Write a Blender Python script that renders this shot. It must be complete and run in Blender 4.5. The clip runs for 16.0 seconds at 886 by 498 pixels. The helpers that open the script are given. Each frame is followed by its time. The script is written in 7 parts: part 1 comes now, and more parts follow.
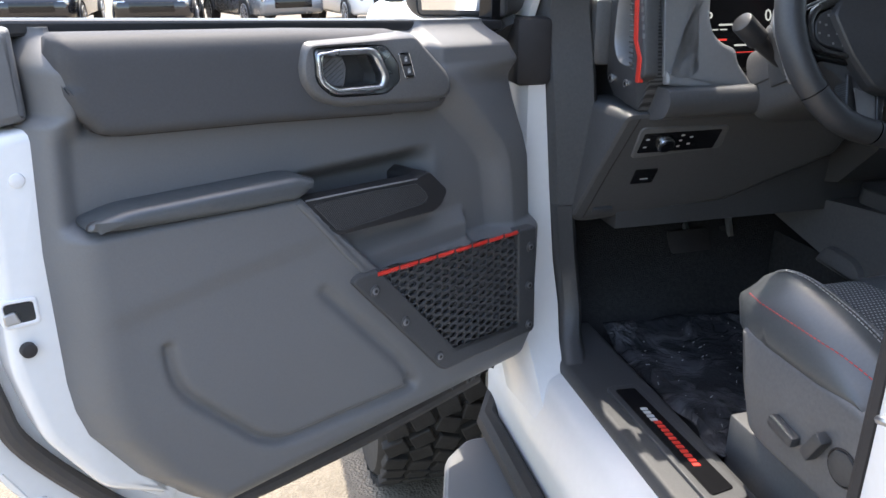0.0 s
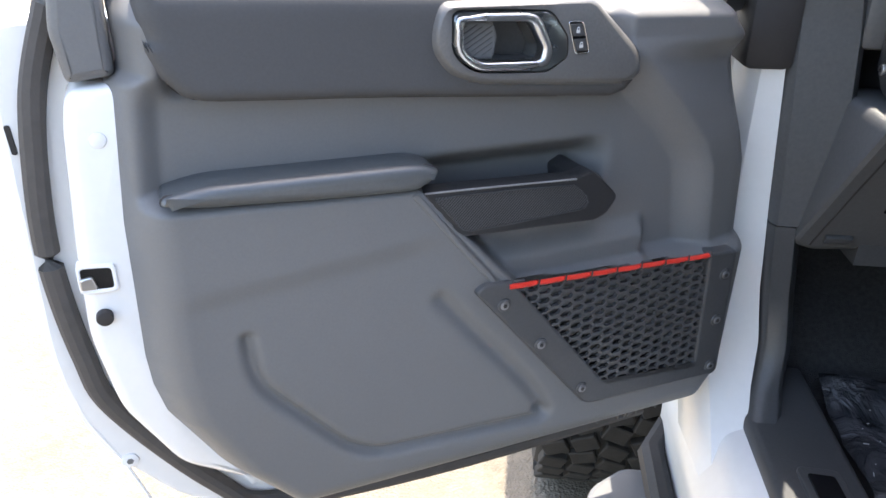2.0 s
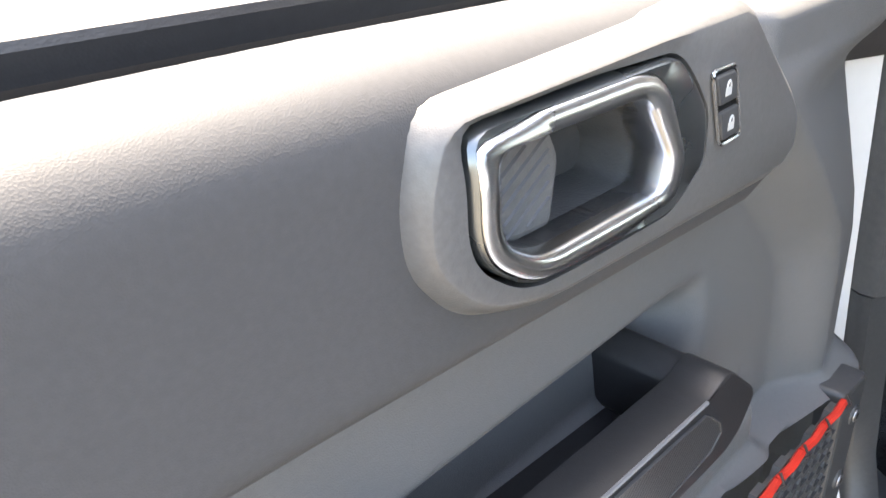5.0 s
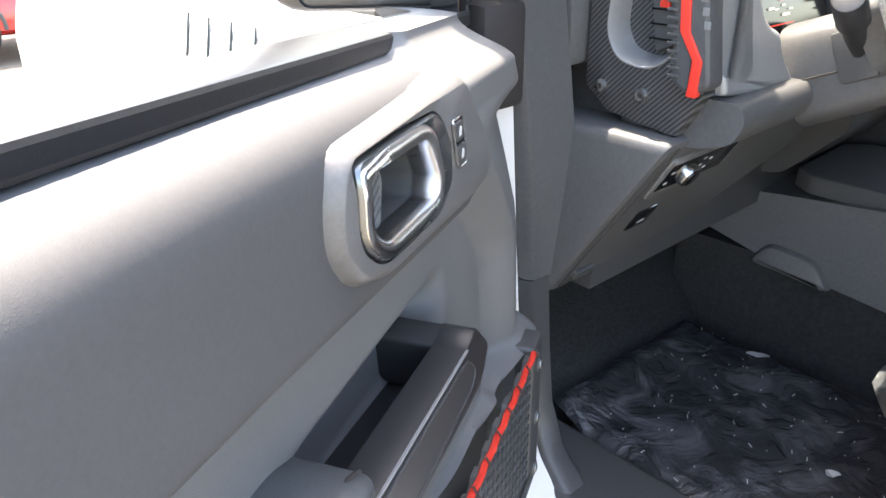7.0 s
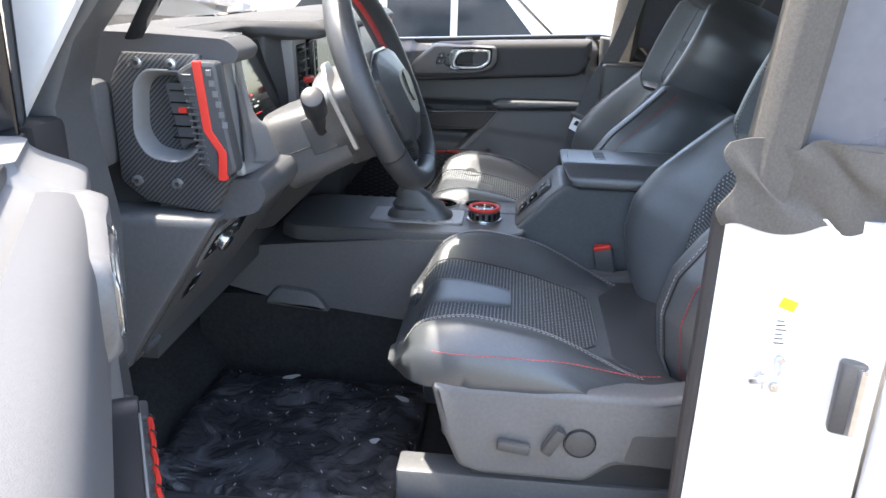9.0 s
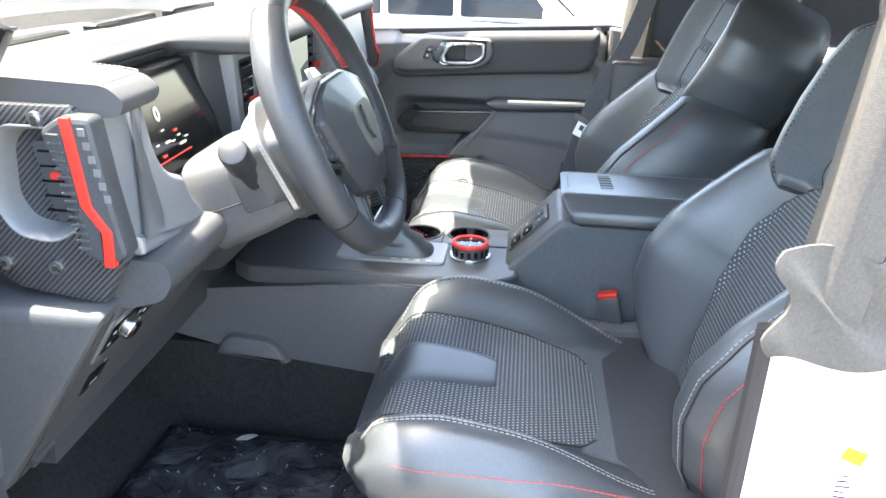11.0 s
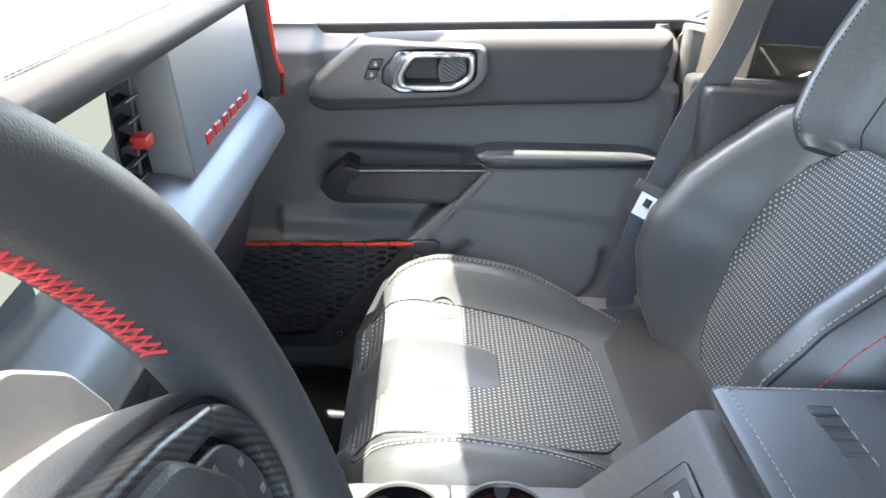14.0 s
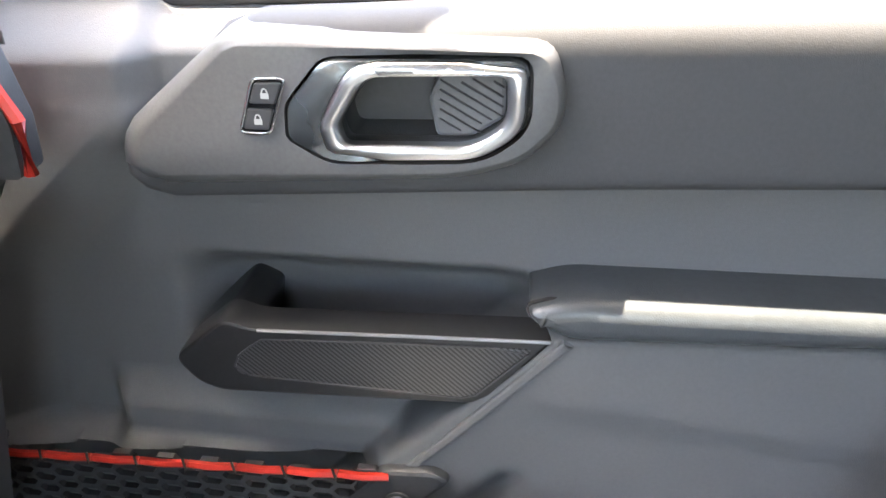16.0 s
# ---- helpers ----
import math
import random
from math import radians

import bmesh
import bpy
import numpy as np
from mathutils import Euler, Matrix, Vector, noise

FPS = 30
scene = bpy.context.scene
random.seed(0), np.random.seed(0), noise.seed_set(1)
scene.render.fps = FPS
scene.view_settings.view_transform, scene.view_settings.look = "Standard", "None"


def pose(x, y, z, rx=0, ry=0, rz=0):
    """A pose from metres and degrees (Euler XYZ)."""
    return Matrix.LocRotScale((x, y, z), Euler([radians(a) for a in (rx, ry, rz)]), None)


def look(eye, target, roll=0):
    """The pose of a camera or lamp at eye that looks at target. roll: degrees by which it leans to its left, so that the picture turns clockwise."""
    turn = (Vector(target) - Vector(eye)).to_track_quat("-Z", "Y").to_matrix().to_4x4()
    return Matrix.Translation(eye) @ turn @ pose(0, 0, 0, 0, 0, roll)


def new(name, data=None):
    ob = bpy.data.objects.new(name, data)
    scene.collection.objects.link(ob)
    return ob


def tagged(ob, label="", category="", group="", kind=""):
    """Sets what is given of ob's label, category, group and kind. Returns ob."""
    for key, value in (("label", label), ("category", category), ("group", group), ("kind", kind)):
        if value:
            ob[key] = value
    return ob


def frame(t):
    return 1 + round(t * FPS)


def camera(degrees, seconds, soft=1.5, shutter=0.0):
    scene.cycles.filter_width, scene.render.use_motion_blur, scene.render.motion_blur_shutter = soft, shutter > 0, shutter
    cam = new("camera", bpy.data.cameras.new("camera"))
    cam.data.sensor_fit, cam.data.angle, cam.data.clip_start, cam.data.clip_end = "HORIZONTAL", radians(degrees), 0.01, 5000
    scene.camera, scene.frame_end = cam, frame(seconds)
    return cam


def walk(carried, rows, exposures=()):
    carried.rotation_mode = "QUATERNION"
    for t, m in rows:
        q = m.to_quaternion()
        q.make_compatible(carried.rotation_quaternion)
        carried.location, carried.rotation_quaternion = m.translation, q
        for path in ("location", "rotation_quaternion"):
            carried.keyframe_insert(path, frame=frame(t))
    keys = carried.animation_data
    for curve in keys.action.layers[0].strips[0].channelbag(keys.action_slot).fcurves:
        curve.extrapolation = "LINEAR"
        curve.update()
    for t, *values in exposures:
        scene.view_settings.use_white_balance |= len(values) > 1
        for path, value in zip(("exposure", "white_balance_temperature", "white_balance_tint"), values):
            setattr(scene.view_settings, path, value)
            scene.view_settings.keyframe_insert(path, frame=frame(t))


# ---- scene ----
cam = camera(60.7, 16.0)
PATH = [
    (0, (-1.314, 0.034, 1.564), (-0.864, 1.848, 0.853), -0.5),
    (0.5, (-1.283, 0.157, 1.564), (-1.042, 1.997, 0.818), -0.5),
    (1, (-1.206, 0.201, 1.57), (-1.236, 2.035, 0.772), 0.3),
    (1.5, (-1.162, 0.224, 1.572), (-1.364, 2.015, 0.705), 0.5),
    (2, (-1.151, 0.235, 1.576), (-1.344, 2.03, 0.714), 0.8),
    (2.5, (-1.154, 0.238, 1.576), (-1.36, 2.036, 0.725), 0.8),
    (3, (-1.151, 0.26, 1.574), (-1.391, 2.055, 0.726), 0.2),
    (3.5, (-1.2, 0.405, 1.547), (-1.412, 2.2, 0.69), 0.2),
    (4, (-1.287, 0.615, 1.543), (-1.128, 2.398, 0.652), -2.4),
    (4.2, (-1.3, 0.685, 1.546), (-1.03, 2.442, 0.628), -4.4),
    (6.3, (-1.256, 0.905, 1.515), (-0.605, 2.532, 0.552), -0.3),
    (6.5, (-1.290, 0.874, 1.521), (-0.521, 2.476, 0.603), -0.5),
    (7, (-1.427, 0.773, 1.575), (-0.216, 2.116, 0.720), -0.5),
    (7.5, (-1.551, 0.728, 1.61), (-0.086, 1.815, 0.79), 1.2),
    (8, (-1.629, 0.765, 1.638), (0.098, 1.424, 0.875), -1.6),
    (8.5, (-1.649, 0.792, 1.645), (0.203, 1.088, 0.95), 0.3),
    (9, (-1.66, 0.8, 1.639), (0.216, 0.967, 0.967), 1.6),
    (9.2, (-1.66, 0.8, 1.641), (0.217, 0.946, 0.967), 1.7),
    (11.3, (-1.28, 0.772, 1.705), (0.556, 0.956, 0.935), 1.5),
    (11.5, (-1.212, 0.785, 1.702), (0.631, 0.958, 0.946), 0.6),
    (12, (-1.034, 0.815, 1.668), (0.814, 0.981, 0.921), 0.3),
    (12.5, (-0.879, 0.802, 1.652), (0.966, 1.0, 0.904), 2.0),
    (13, (-0.73, 0.849, 1.652), (1.108, 1.041, 0.886), -0.5),
    (13.5, (-0.589, 0.898, 1.623), (1.24, 1.022, 0.825), 0.3),
    (14, (-0.444, 0.954, 1.665), (1.358, 0.895, 0.799), 2.7),
    (14.5, (-0.376, 0.949, 1.716), (1.377, 0.629, 0.807), 5.0),
    (15, (-0.168, 0.93, 1.708), (1.565, 0.531, 0.794), 7.9),
    (15.5, (0.178, 0.89, 1.66), (1.784, 0.76, 0.475), 2.7),
    (16, (0.293, 0.882, 1.562), (2.009, 1.072, 0.554), 0.3),
]
EXPOSURES = [(0, 2.30, 7000, 10), (0.5, 3.10, 7400, 10), (1.0, 2.95, 7500, 10), (1.5, 2.75, 7200, 10), (3.0, 2.70, 7300, 10), (3.5, 2.95, 7500, 10), (4.0, 3.70, 8200, 10), (6.5, 3.25, 8300, 10), (7.0, 3.50, 7900, 10), (8.0, 3.25, 7300, 10), (9.2, 3.05, 6900, 10), (11.3, 4.05, 7100, 7), (12.5, 4.10, 7200, 7), (14.5, 4.05, 7200, 8), (15.0, 4.05, 7200, 9), (15.5, 3.85, 7500, 10), (16, 4.55, 7700, 10)]
walk(cam, [(t, look(eye, target, roll)) for t, eye, target, roll in PATH], EXPOSURES)

# ---- light ----
SUN = Vector((0.07, 0.36, 1.0)).normalized()
world = bpy.data.worlds.new("daylight")
scene.world = world
world.use_nodes = True
wn = world.node_tree
sky = wn.nodes.new("ShaderNodeTexSky")
sky.sky_type, sky.sun_disc = "NISHITA", False
sky.sun_elevation = math.asin(SUN.z)
sky.sun_rotation = math.atan2(SUN.x, SUN.y)
sky.dust_density = 2.5
wn.nodes["Background"].inputs["Strength"].default_value = 0.15
wn.links.new(sky.outputs[0], wn.nodes["Background"].inputs["Color"])
sun_data = bpy.data.lights.new("sun", "SUN")
sun_data.energy, sun_data.angle, sun_data.color = 2.0, radians(0.5), (1.0, 0.96, 0.9)
sun = new("sun", sun_data)
sun.matrix_world = look(SUN * 30, (0, 0, 0))


# ---- materials ----
def material(name, color, rough=0.5, metal=0.0, grain=0.0, scale=300.0, tint=0.12, big=3.0, bump_at=0.0006, spec=0.5, coat=0.0):
    """A surface with fine grain relief, and a slow change of tone and gloss."""
    m = bpy.data.materials.new(name)
    m.use_nodes = True
    nt = m.node_tree
    b = nt.nodes["Principled BSDF"]
    b.inputs["Metallic"].default_value = metal
    b.inputs["Specular IOR Level"].default_value = spec
    b.inputs["Coat Weight"].default_value = coat
    tc = nt.nodes.new("ShaderNodeTexCoord")
    n1 = nt.nodes.new("ShaderNodeTexNoise")
    n1.inputs["Scale"].default_value, n1.inputs["Detail"].default_value = big, 5.0
    nt.links.new(tc.outputs["Object"], n1.inputs["Vector"])
    n2 = nt.nodes.new("ShaderNodeTexNoise")
    n2.inputs["Scale"].default_value, n2.inputs["Detail"].default_value = scale * 0.25, 3.0
    nt.links.new(tc.outputs["Object"], n2.inputs["Vector"])
    add = nt.nodes.new("ShaderNodeMath")
    add.operation = "ADD"
    nt.links.new(n1.outputs["Fac"], add.inputs[0])
    nt.links.new(n2.outputs["Fac"], add.inputs[1])
    mr = nt.nodes.new("ShaderNodeMapRange")
    mr.inputs["From Min"].default_value, mr.inputs["From Max"].default_value = 0.7, 1.3
    mr.inputs["To Min"].default_value, mr.inputs["To Max"].default_value = 1 - tint, 1 + tint
    nt.links.new(add.outputs[0], mr.inputs["Value"])
    mix = nt.nodes.new("ShaderNodeVectorMath")
    mix.operation = "SCALE"
    mix.inputs[0].default_value = color
    nt.links.new(mr.outputs[0], mix.inputs["Scale"])
    nt.links.new(mix.outputs[0], b.inputs["Base Color"])
    mr2 = nt.nodes.new("ShaderNodeMapRange")
    mr2.inputs["From Min"].default_value, mr2.inputs["From Max"].default_value = 0.3, 0.7
    mr2.inputs["To Min"].default_value, mr2.inputs["To Max"].default_value = max(0.02, rough - 0.06), min(1.0, rough + 0.06)
    nt.links.new(n1.outputs["Fac"], mr2.inputs["Value"])
    nt.links.new(mr2.outputs[0], b.inputs["Roughness"])
    if grain:
        v = nt.nodes.new("ShaderNodeTexVoronoi")
        v.inputs["Scale"].default_value = scale
        nt.links.new(tc.outputs["Object"], v.inputs["Vector"])
        bp = nt.nodes.new("ShaderNodeBump")
        bp.inputs["Strength"].default_value, bp.inputs["Distance"].default_value = grain, bump_at
        nt.links.new(v.outputs["Distance"], bp.inputs["Height"])
        nt.links.new(bp.outputs[0], b.inputs["Normal"])
    return m


def patterned(name, kind, pitch, dark, light, rough, metal=0.0, depth=0.0006, coat=0.0):
    """A woven, ribbed or perforated surface, laid out by the mesh's UV in metres."""
    m = bpy.data.materials.new(name)
    m.use_nodes = True
    nt = m.node_tree
    b = nt.nodes["Principled BSDF"]
    b.inputs["Roughness"].default_value, b.inputs["Metallic"].default_value = rough, metal
    b.inputs["Coat Weight"].default_value = coat
    uv = nt.nodes.new("ShaderNodeUVMap")
    sep = nt.nodes.new("ShaderNodeSeparateXYZ")
    nt.links.new(uv.outputs[0], sep.inputs[0])

    def op(kind_, a, c=None, d=None):
        n = nt.nodes.new("ShaderNodeMath")
        n.operation = kind_
        for k, val in enumerate((a, c, d)):
            if val is None:
                continue
            if isinstance(val, (int, float)):
                n.inputs[k].default_value = val
            else:
                nt.links.new(val, n.inputs[k])
        return n.outputs[0]

    x, y = op("DIVIDE", sep.outputs[0], pitch), op("DIVIDE", sep.outputs[1], pitch)
    if kind == "dots":
        row = op("FLOOR", y)
        xs = op("ADD", x, op("MULTIPLY", row, 0.5))
        fx, fy = op("SUBTRACT", op("FRACT", xs), 0.5), op("SUBTRACT", op("FRACT", y), 0.5)
        r = op("SQRT", op("ADD", op("MULTIPLY", fx, fx), op("MULTIPLY", fy, fy)))
        h = op("LESS_THAN", r, 0.24)
    elif kind == "twill":
        row = op("FLOOR", y)
        h = op("GREATER_THAN", op("FRACT", op("ADD", op("MULTIPLY", op("FLOOR", op("MULTIPLY", x, 1.0)), 0.25), op("MULTIPLY", row, 0.25))), 0.49)
    else:
        h = op("GREATER_THAN", op("FRACT", op("ADD", x, y)), 0.5)
    mx = nt.nodes.new("ShaderNodeMix")
    mx.data_type = "RGBA"
    mx.inputs[6].default_value, mx.inputs[7].default_value = (*dark, 1), (*light, 1)
    nt.links.new(h, mx.inputs[0])
    tc = nt.nodes.new("ShaderNodeTexCoord")
    n1 = nt.nodes.new("ShaderNodeTexNoise")
    n1.inputs["Scale"].default_value, n1.inputs["Detail"].default_value = 9.0, 5.0
    nt.links.new(tc.outputs["Object"], n1.inputs["Vector"])
    mr = nt.nodes.new("ShaderNodeMapRange")
    mr.inputs["To Min"].default_value, mr.inputs["To Max"].default_value = 0.75, 1.25
    nt.links.new(n1.outputs["Fac"], mr.inputs["Value"])
    sc = nt.nodes.new("ShaderNodeVectorMath")
    sc.operation = "SCALE"
    nt.links.new(mx.outputs[2], sc.inputs[0])
    nt.links.new(mr.outputs[0], sc.inputs["Scale"])
    nt.links.new(sc.outputs[0], b.inputs["Base Color"])
    bp = nt.nodes.new("ShaderNodeBump")
    bp.inputs["Strength"].default_value, bp.inputs["Distance"].default_value = 0.6, depth
    nt.links.new(h, bp.inputs["Height"])
    nt.links.new(bp.outputs[0], b.inputs["Normal"])
    return m


PLASTIC = material("grained grey plastic", (0.142, 0.143, 0.146), 0.46, grain=0.4, scale=1400, tint=0.05, bump_at=0.0004, spec=0.4)
PLASTIC_DASH = material("grained charcoal plastic", (0.078, 0.079, 0.082), 0.42, grain=0.3, scale=700, bump_at=0.0005)
PLASTIC_MID = material("grained mid grey plastic", (0.118, 0.119, 0.122), 0.44, grain=0.3, scale=700, bump_at=0.0005)
BRIGHT = material("brushed bright steel", (0.75, 0.75, 0.76), 0.45, metal=0.4, tint=0.08, big=30)
BLACK_PLASTIC = material("satin black plastic", (0.024, 0.024, 0.026), 0.38, grain=0.2, scale=900, bump_at=0.0003)
PLASTIC_DARK = material("grained black plastic", (0.056, 0.057, 0.060), 0.42, grain=0.2, scale=900, bump_at=0.0003)
LEATHER = material("black leather", (0.060, 0.066, 0.071), 0.36, grain=0.3, scale=900, big=9, bump_at=0.0004, spec=0.85)
LEATHER_DOOR = material("charcoal vinyl", (0.078, 0.078, 0.081), 0.62, grain=0.2, scale=1400, tint=0.06, big=5, bump_at=0.0005, spec=0.14)
SUEDE = material("charcoal suede", (0.104, 0.114, 0.120), 0.80, grain=0.15, scale=900, tint=0.12, big=14, spec=0.2)
GLOSS_BLACK = material("gloss black", (0.008, 0.008, 0.009), 0.12, big=4, tint=0.05)
RUBBER = material("black rubber", (0.026, 0.023, 0.023), 0.7, grain=0.3, scale=200)
TYRE = material("dusty tyre rubber", (0.022, 0.021, 0.020), 0.85, grain=0.5, scale=150, tint=0.35, big=8)
CARPET = material("black carpet", (0.040, 0.040, 0.041), 0.95, grain=1.0, scale=500, tint=0.3, bump_at=0.002, spec=0.1)
PAINT = material("white car paint", (0.74, 0.74, 0.74), 0.22, tint=0.02, big=2, coat=0.6)
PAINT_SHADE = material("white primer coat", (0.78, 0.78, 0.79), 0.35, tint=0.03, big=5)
CHROME = material("satin chrome", (0.62, 0.63, 0.65), 0.26, metal=1.0, tint=0.05, big=6)
STEEL = material("bright steel", (0.55, 0.55, 0.56), 0.3, metal=1.0, tint=0.1, big=20)
SILVER = material("satin grey trim", (0.25, 0.254, 0.262), 0.38, metal=0.25, tint=0.05, big=3, grain=0.1, scale=600)
RED = material("red accent", (0.62, 0.035, 0.022), 0.4, tint=0.08, big=20)
SCREW = material("dull steel", (0.30, 0.30, 0.31), 0.4, metal=0.9, tint=0.1, big=40)
STITCH = material("pale grey thread", (0.33, 0.33, 0.33), 0.8, tint=0.15, big=60)
STITCH_RED = material("red thread", (0.55, 0.05, 0.05), 0.8, tint=0.2, big=60)
BELT = material("grey belt webbing", (0.14, 0.142, 0.15), 0.7, grain=0.6, scale=700, tint=0.15)
WHITE_INK = material("pale print", (0.5, 0.5, 0.5), 0.6, tint=0.03)
CARBON = patterned("carbon weave", "twill", 0.0017, (0.014, 0.014, 0.015), (0.085, 0.085, 0.088), 0.34, depth=0.0003, coat=0.3)
CARBON_FINE = patterned("fine carbon weave", "twill", 0.0010, (0.012, 0.012, 0.013), (0.060, 0.060, 0.062), 0.32, depth=0.0002, coat=0.3)
PERF = patterned("perforated suede", "dots", 0.0064, (0.056, 0.061, 0.066), (0.30, 0.31, 0.315), 0.75)
PLASTIC_BEZEL = material("smooth grey plastic", (0.120, 0.119, 0.120), 0.36, grain=0.15, scale=1400, bump_at=0.0003, big=6)
GUNMETAL = material("dark satin metal", (0.20, 0.215, 0.225), 0.26, metal=0.9, tint=0.06, big=8)
NET = material("black elastic webbing", (0.060, 0.060, 0.062), 0.42, grain=0.3, scale=900, bump_at=0.0003)
SEAL = material("grey-brown rubber seal", (0.062, 0.056, 0.053), 0.7, grain=0.3, scale=300, big=9)
TWILL = patterned("ribbed black plastic", "ribs", 0.0042, (0.018, 0.018, 0.019), (0.070, 0.070, 0.073), 0.36, depth=0.0005)


def glass(name, color, rough=0.0):
    m = bpy.data.materials.new(name)
    m.use_nodes = True
    b = m.node_tree.nodes["Principled BSDF"]
    b.inputs["Base Color"].default_value = (*color, 1)
    b.inputs["Roughness"].default_value = rough
    b.inputs["Transmission Weight"].default_value = 1.0
    b.inputs["IOR"].default_value = 1.45
    return m


def glow(name, color, strength):
    m = bpy.data.materials.new(name)
    m.use_nodes = True
    b = m.node_tree.nodes["Principled BSDF"]
    b.inputs["Base Color"].default_value = (0.02, 0.02, 0.02, 1)
    b.inputs["Roughness"].default_value = 0.15
    b.inputs["Emission Color"].default_value = (*color, 1)
    b.inputs["Emission Strength"].default_value = strength
    return m


GLASS = glass("clear glass", (0.95, 0.98, 0.97))
DARK_GLASS = material("tinted car glass", (0.02, 0.025, 0.03), 0.05, tint=0.1)


# ---- mesh tools ----
def smooth(x, a, b):
    t = min(1.0, max(0.0, (x - a) / (b - a)))
    return t * t * (3 - 2 * t)


def thing(name, base, label, category, group="", kind=""):
    ob = new(name)
    ob.location = base
    ob.empty_display_size = 0.05
    return tagged(ob, label, category, group, kind)


def mesh_of(bm, mat, name, flat=False, sharp=35):
    bmesh.ops.recalc_face_normals(bm, faces=bm.faces)
    me = bpy.data.meshes.new(name)
    for f in bm.faces:
        f.smooth = not flat and not f.select
    for e in bm.edges:
        if len(e.link_faces) == 2 and e.calc_face_angle(0) > radians(sharp):
            e.smooth = False
    bm.to_mesh(me)
    bm.free()
    for k in (mat if isinstance(mat, (list, tuple)) else [mat]):
        me.materials.append(k)
    return me


def part(name, bm, mat, parent, label="", flat=False, sharp=35):
    ob = new(name, mesh_of(bm, mat, name, flat, sharp))
    if parent is not None:
        ob.parent = parent
        if parent.data is None:
            ob.matrix_parent_inverse = Matrix.Translation(-parent.location)
    return tagged(ob, label)


def single(name, bm, mat, label, category, group="", kind="", flat=False):
    return tagged(new(name, mesh_of(bm, mat, name, flat)), label, category, group, kind)


def join(bm, other):
    me = bpy.data.meshes.new("temp")
    other.to_mesh(me)
    other.free()
    bm.from_mesh(me)
    bpy.data.meshes.remove(me)
    return bm


def rounded(pts, r, n=4):
    """A polygon with its corners rounded; r is one radius, or one for each corner."""
    out = []
    rs = r if isinstance(r, (list, tuple)) else [r] * len(pts)
    for i, p in enumerate(pts):
        p, a, b = Vector(p), Vector(pts[i - 1]), Vector(pts[(i + 1) % len(pts)])
        da, db = a - p, b - p
        cut = min(rs[i], da.length * 0.45, db.length * 0.45)
        if cut < 1e-5:
            out.append(p)
            continue
        pa, pb = p + da.normalized() * cut, p + db.normalized() * cut
        for k in range(n + 1):
            t = k / n
            out.append((1 - t) ** 2 * pa + 2 * t * (1 - t) * p + t * t * pb)
    return out


def slab(pts, at, lo, hi, bevel=0.0, steps=2, uv=False):
    """A plate over the 2D outline pts, from depth lo to hi; at(a, b, d) gives the place. The hi side is bevelled."""
    bm = bmesh.new()
    pts = [Vector(p[:2]) for p in pts]
    n = len(pts)
    area = sum(pts[i].cross(pts[(i + 1) % n]) for i in range(n))
    if area < 0:
        pts.reverse()

    def inset(k):
        res = []
        for i in range(n):
            e1, e2 = (pts[i] - pts[i - 1]).normalized(), (pts[(i + 1) % n] - pts[i]).normalized()
            n1, n2 = Vector((-e1.y, e1.x)), Vector((-e2.y, e2.x))
            b = n1 + n2
            b = b / max(0.35, b.length_squared / 2) if b.length > 1e-6 else n1
            res.append(pts[i] + b * k)
        return res

    rings = [(pts, lo)]
    if bevel:
        for k in range(steps + 1):
            a = math.pi / 2 * k / steps
            rings.append((inset(bevel * (1 - math.cos(a))), hi - bevel * (1 - math.sin(a)) * (1 if hi > lo else -1)))
    else:
        rings.append((pts, hi))
    loops = [[bm.verts.new(at(p.x, p.y, d)) for p in ring] for ring, d in rings]
    for A, B in zip(loops, loops[1:]):
        for i in range(n):
            bm.faces.new((A[i], A[(i + 1) % n], B[(i + 1) % n], B[i]))
    caps = [bm.faces.new(loops[-1]), bm.faces.new(list(reversed(loops[0])))]
    if uv:
        lay = bm.loops.layers.uv.new("UVMap")
        where = {}
        for (ring, d), L in zip(rings, loops):
            for p, v in zip(ring, L):
                where[v] = p
        for f in bm.faces:
            for l in f.loops:
                l[lay].uv = where[l.vert]
    for f in bm.faces:
        f.select = False
    made = [f for f in caps if len(f.verts) <= 4]
    made += bmesh.ops.triangulate(bm, faces=[f for f in caps if len(f.verts) > 4])["faces"]
    if bevel < 0.012:
        for f in made:
            f.select = True
    return bm


def resample(pts, centre, n=48):
    """The outline's points at even angles about a centre inside it."""
    c = Vector(centre)
    out = []
    P_ = [Vector(q[:2]) - c for q in pts]
    for k in range(n):
        a = 2 * math.pi * k / n
        d = Vector((math.cos(a), math.sin(a)))
        best = None
        for q0, q1 in zip(P_, P_[1:] + P_[:1]):
            e = q1 - q0
            den = d.x * -e.y + d.y * e.x
            if abs(den) < 1e-12:
                continue
            t = (q0.x * -e.y + q0.y * e.x) / den
            u = (d.x * q0.y - d.y * q0.x) / den
            if t > 0 and -1e-6 <= u <= 1 + 1e-6:
                best = t if best is None else max(best, t)
        out.append(c + d * best)
    return out


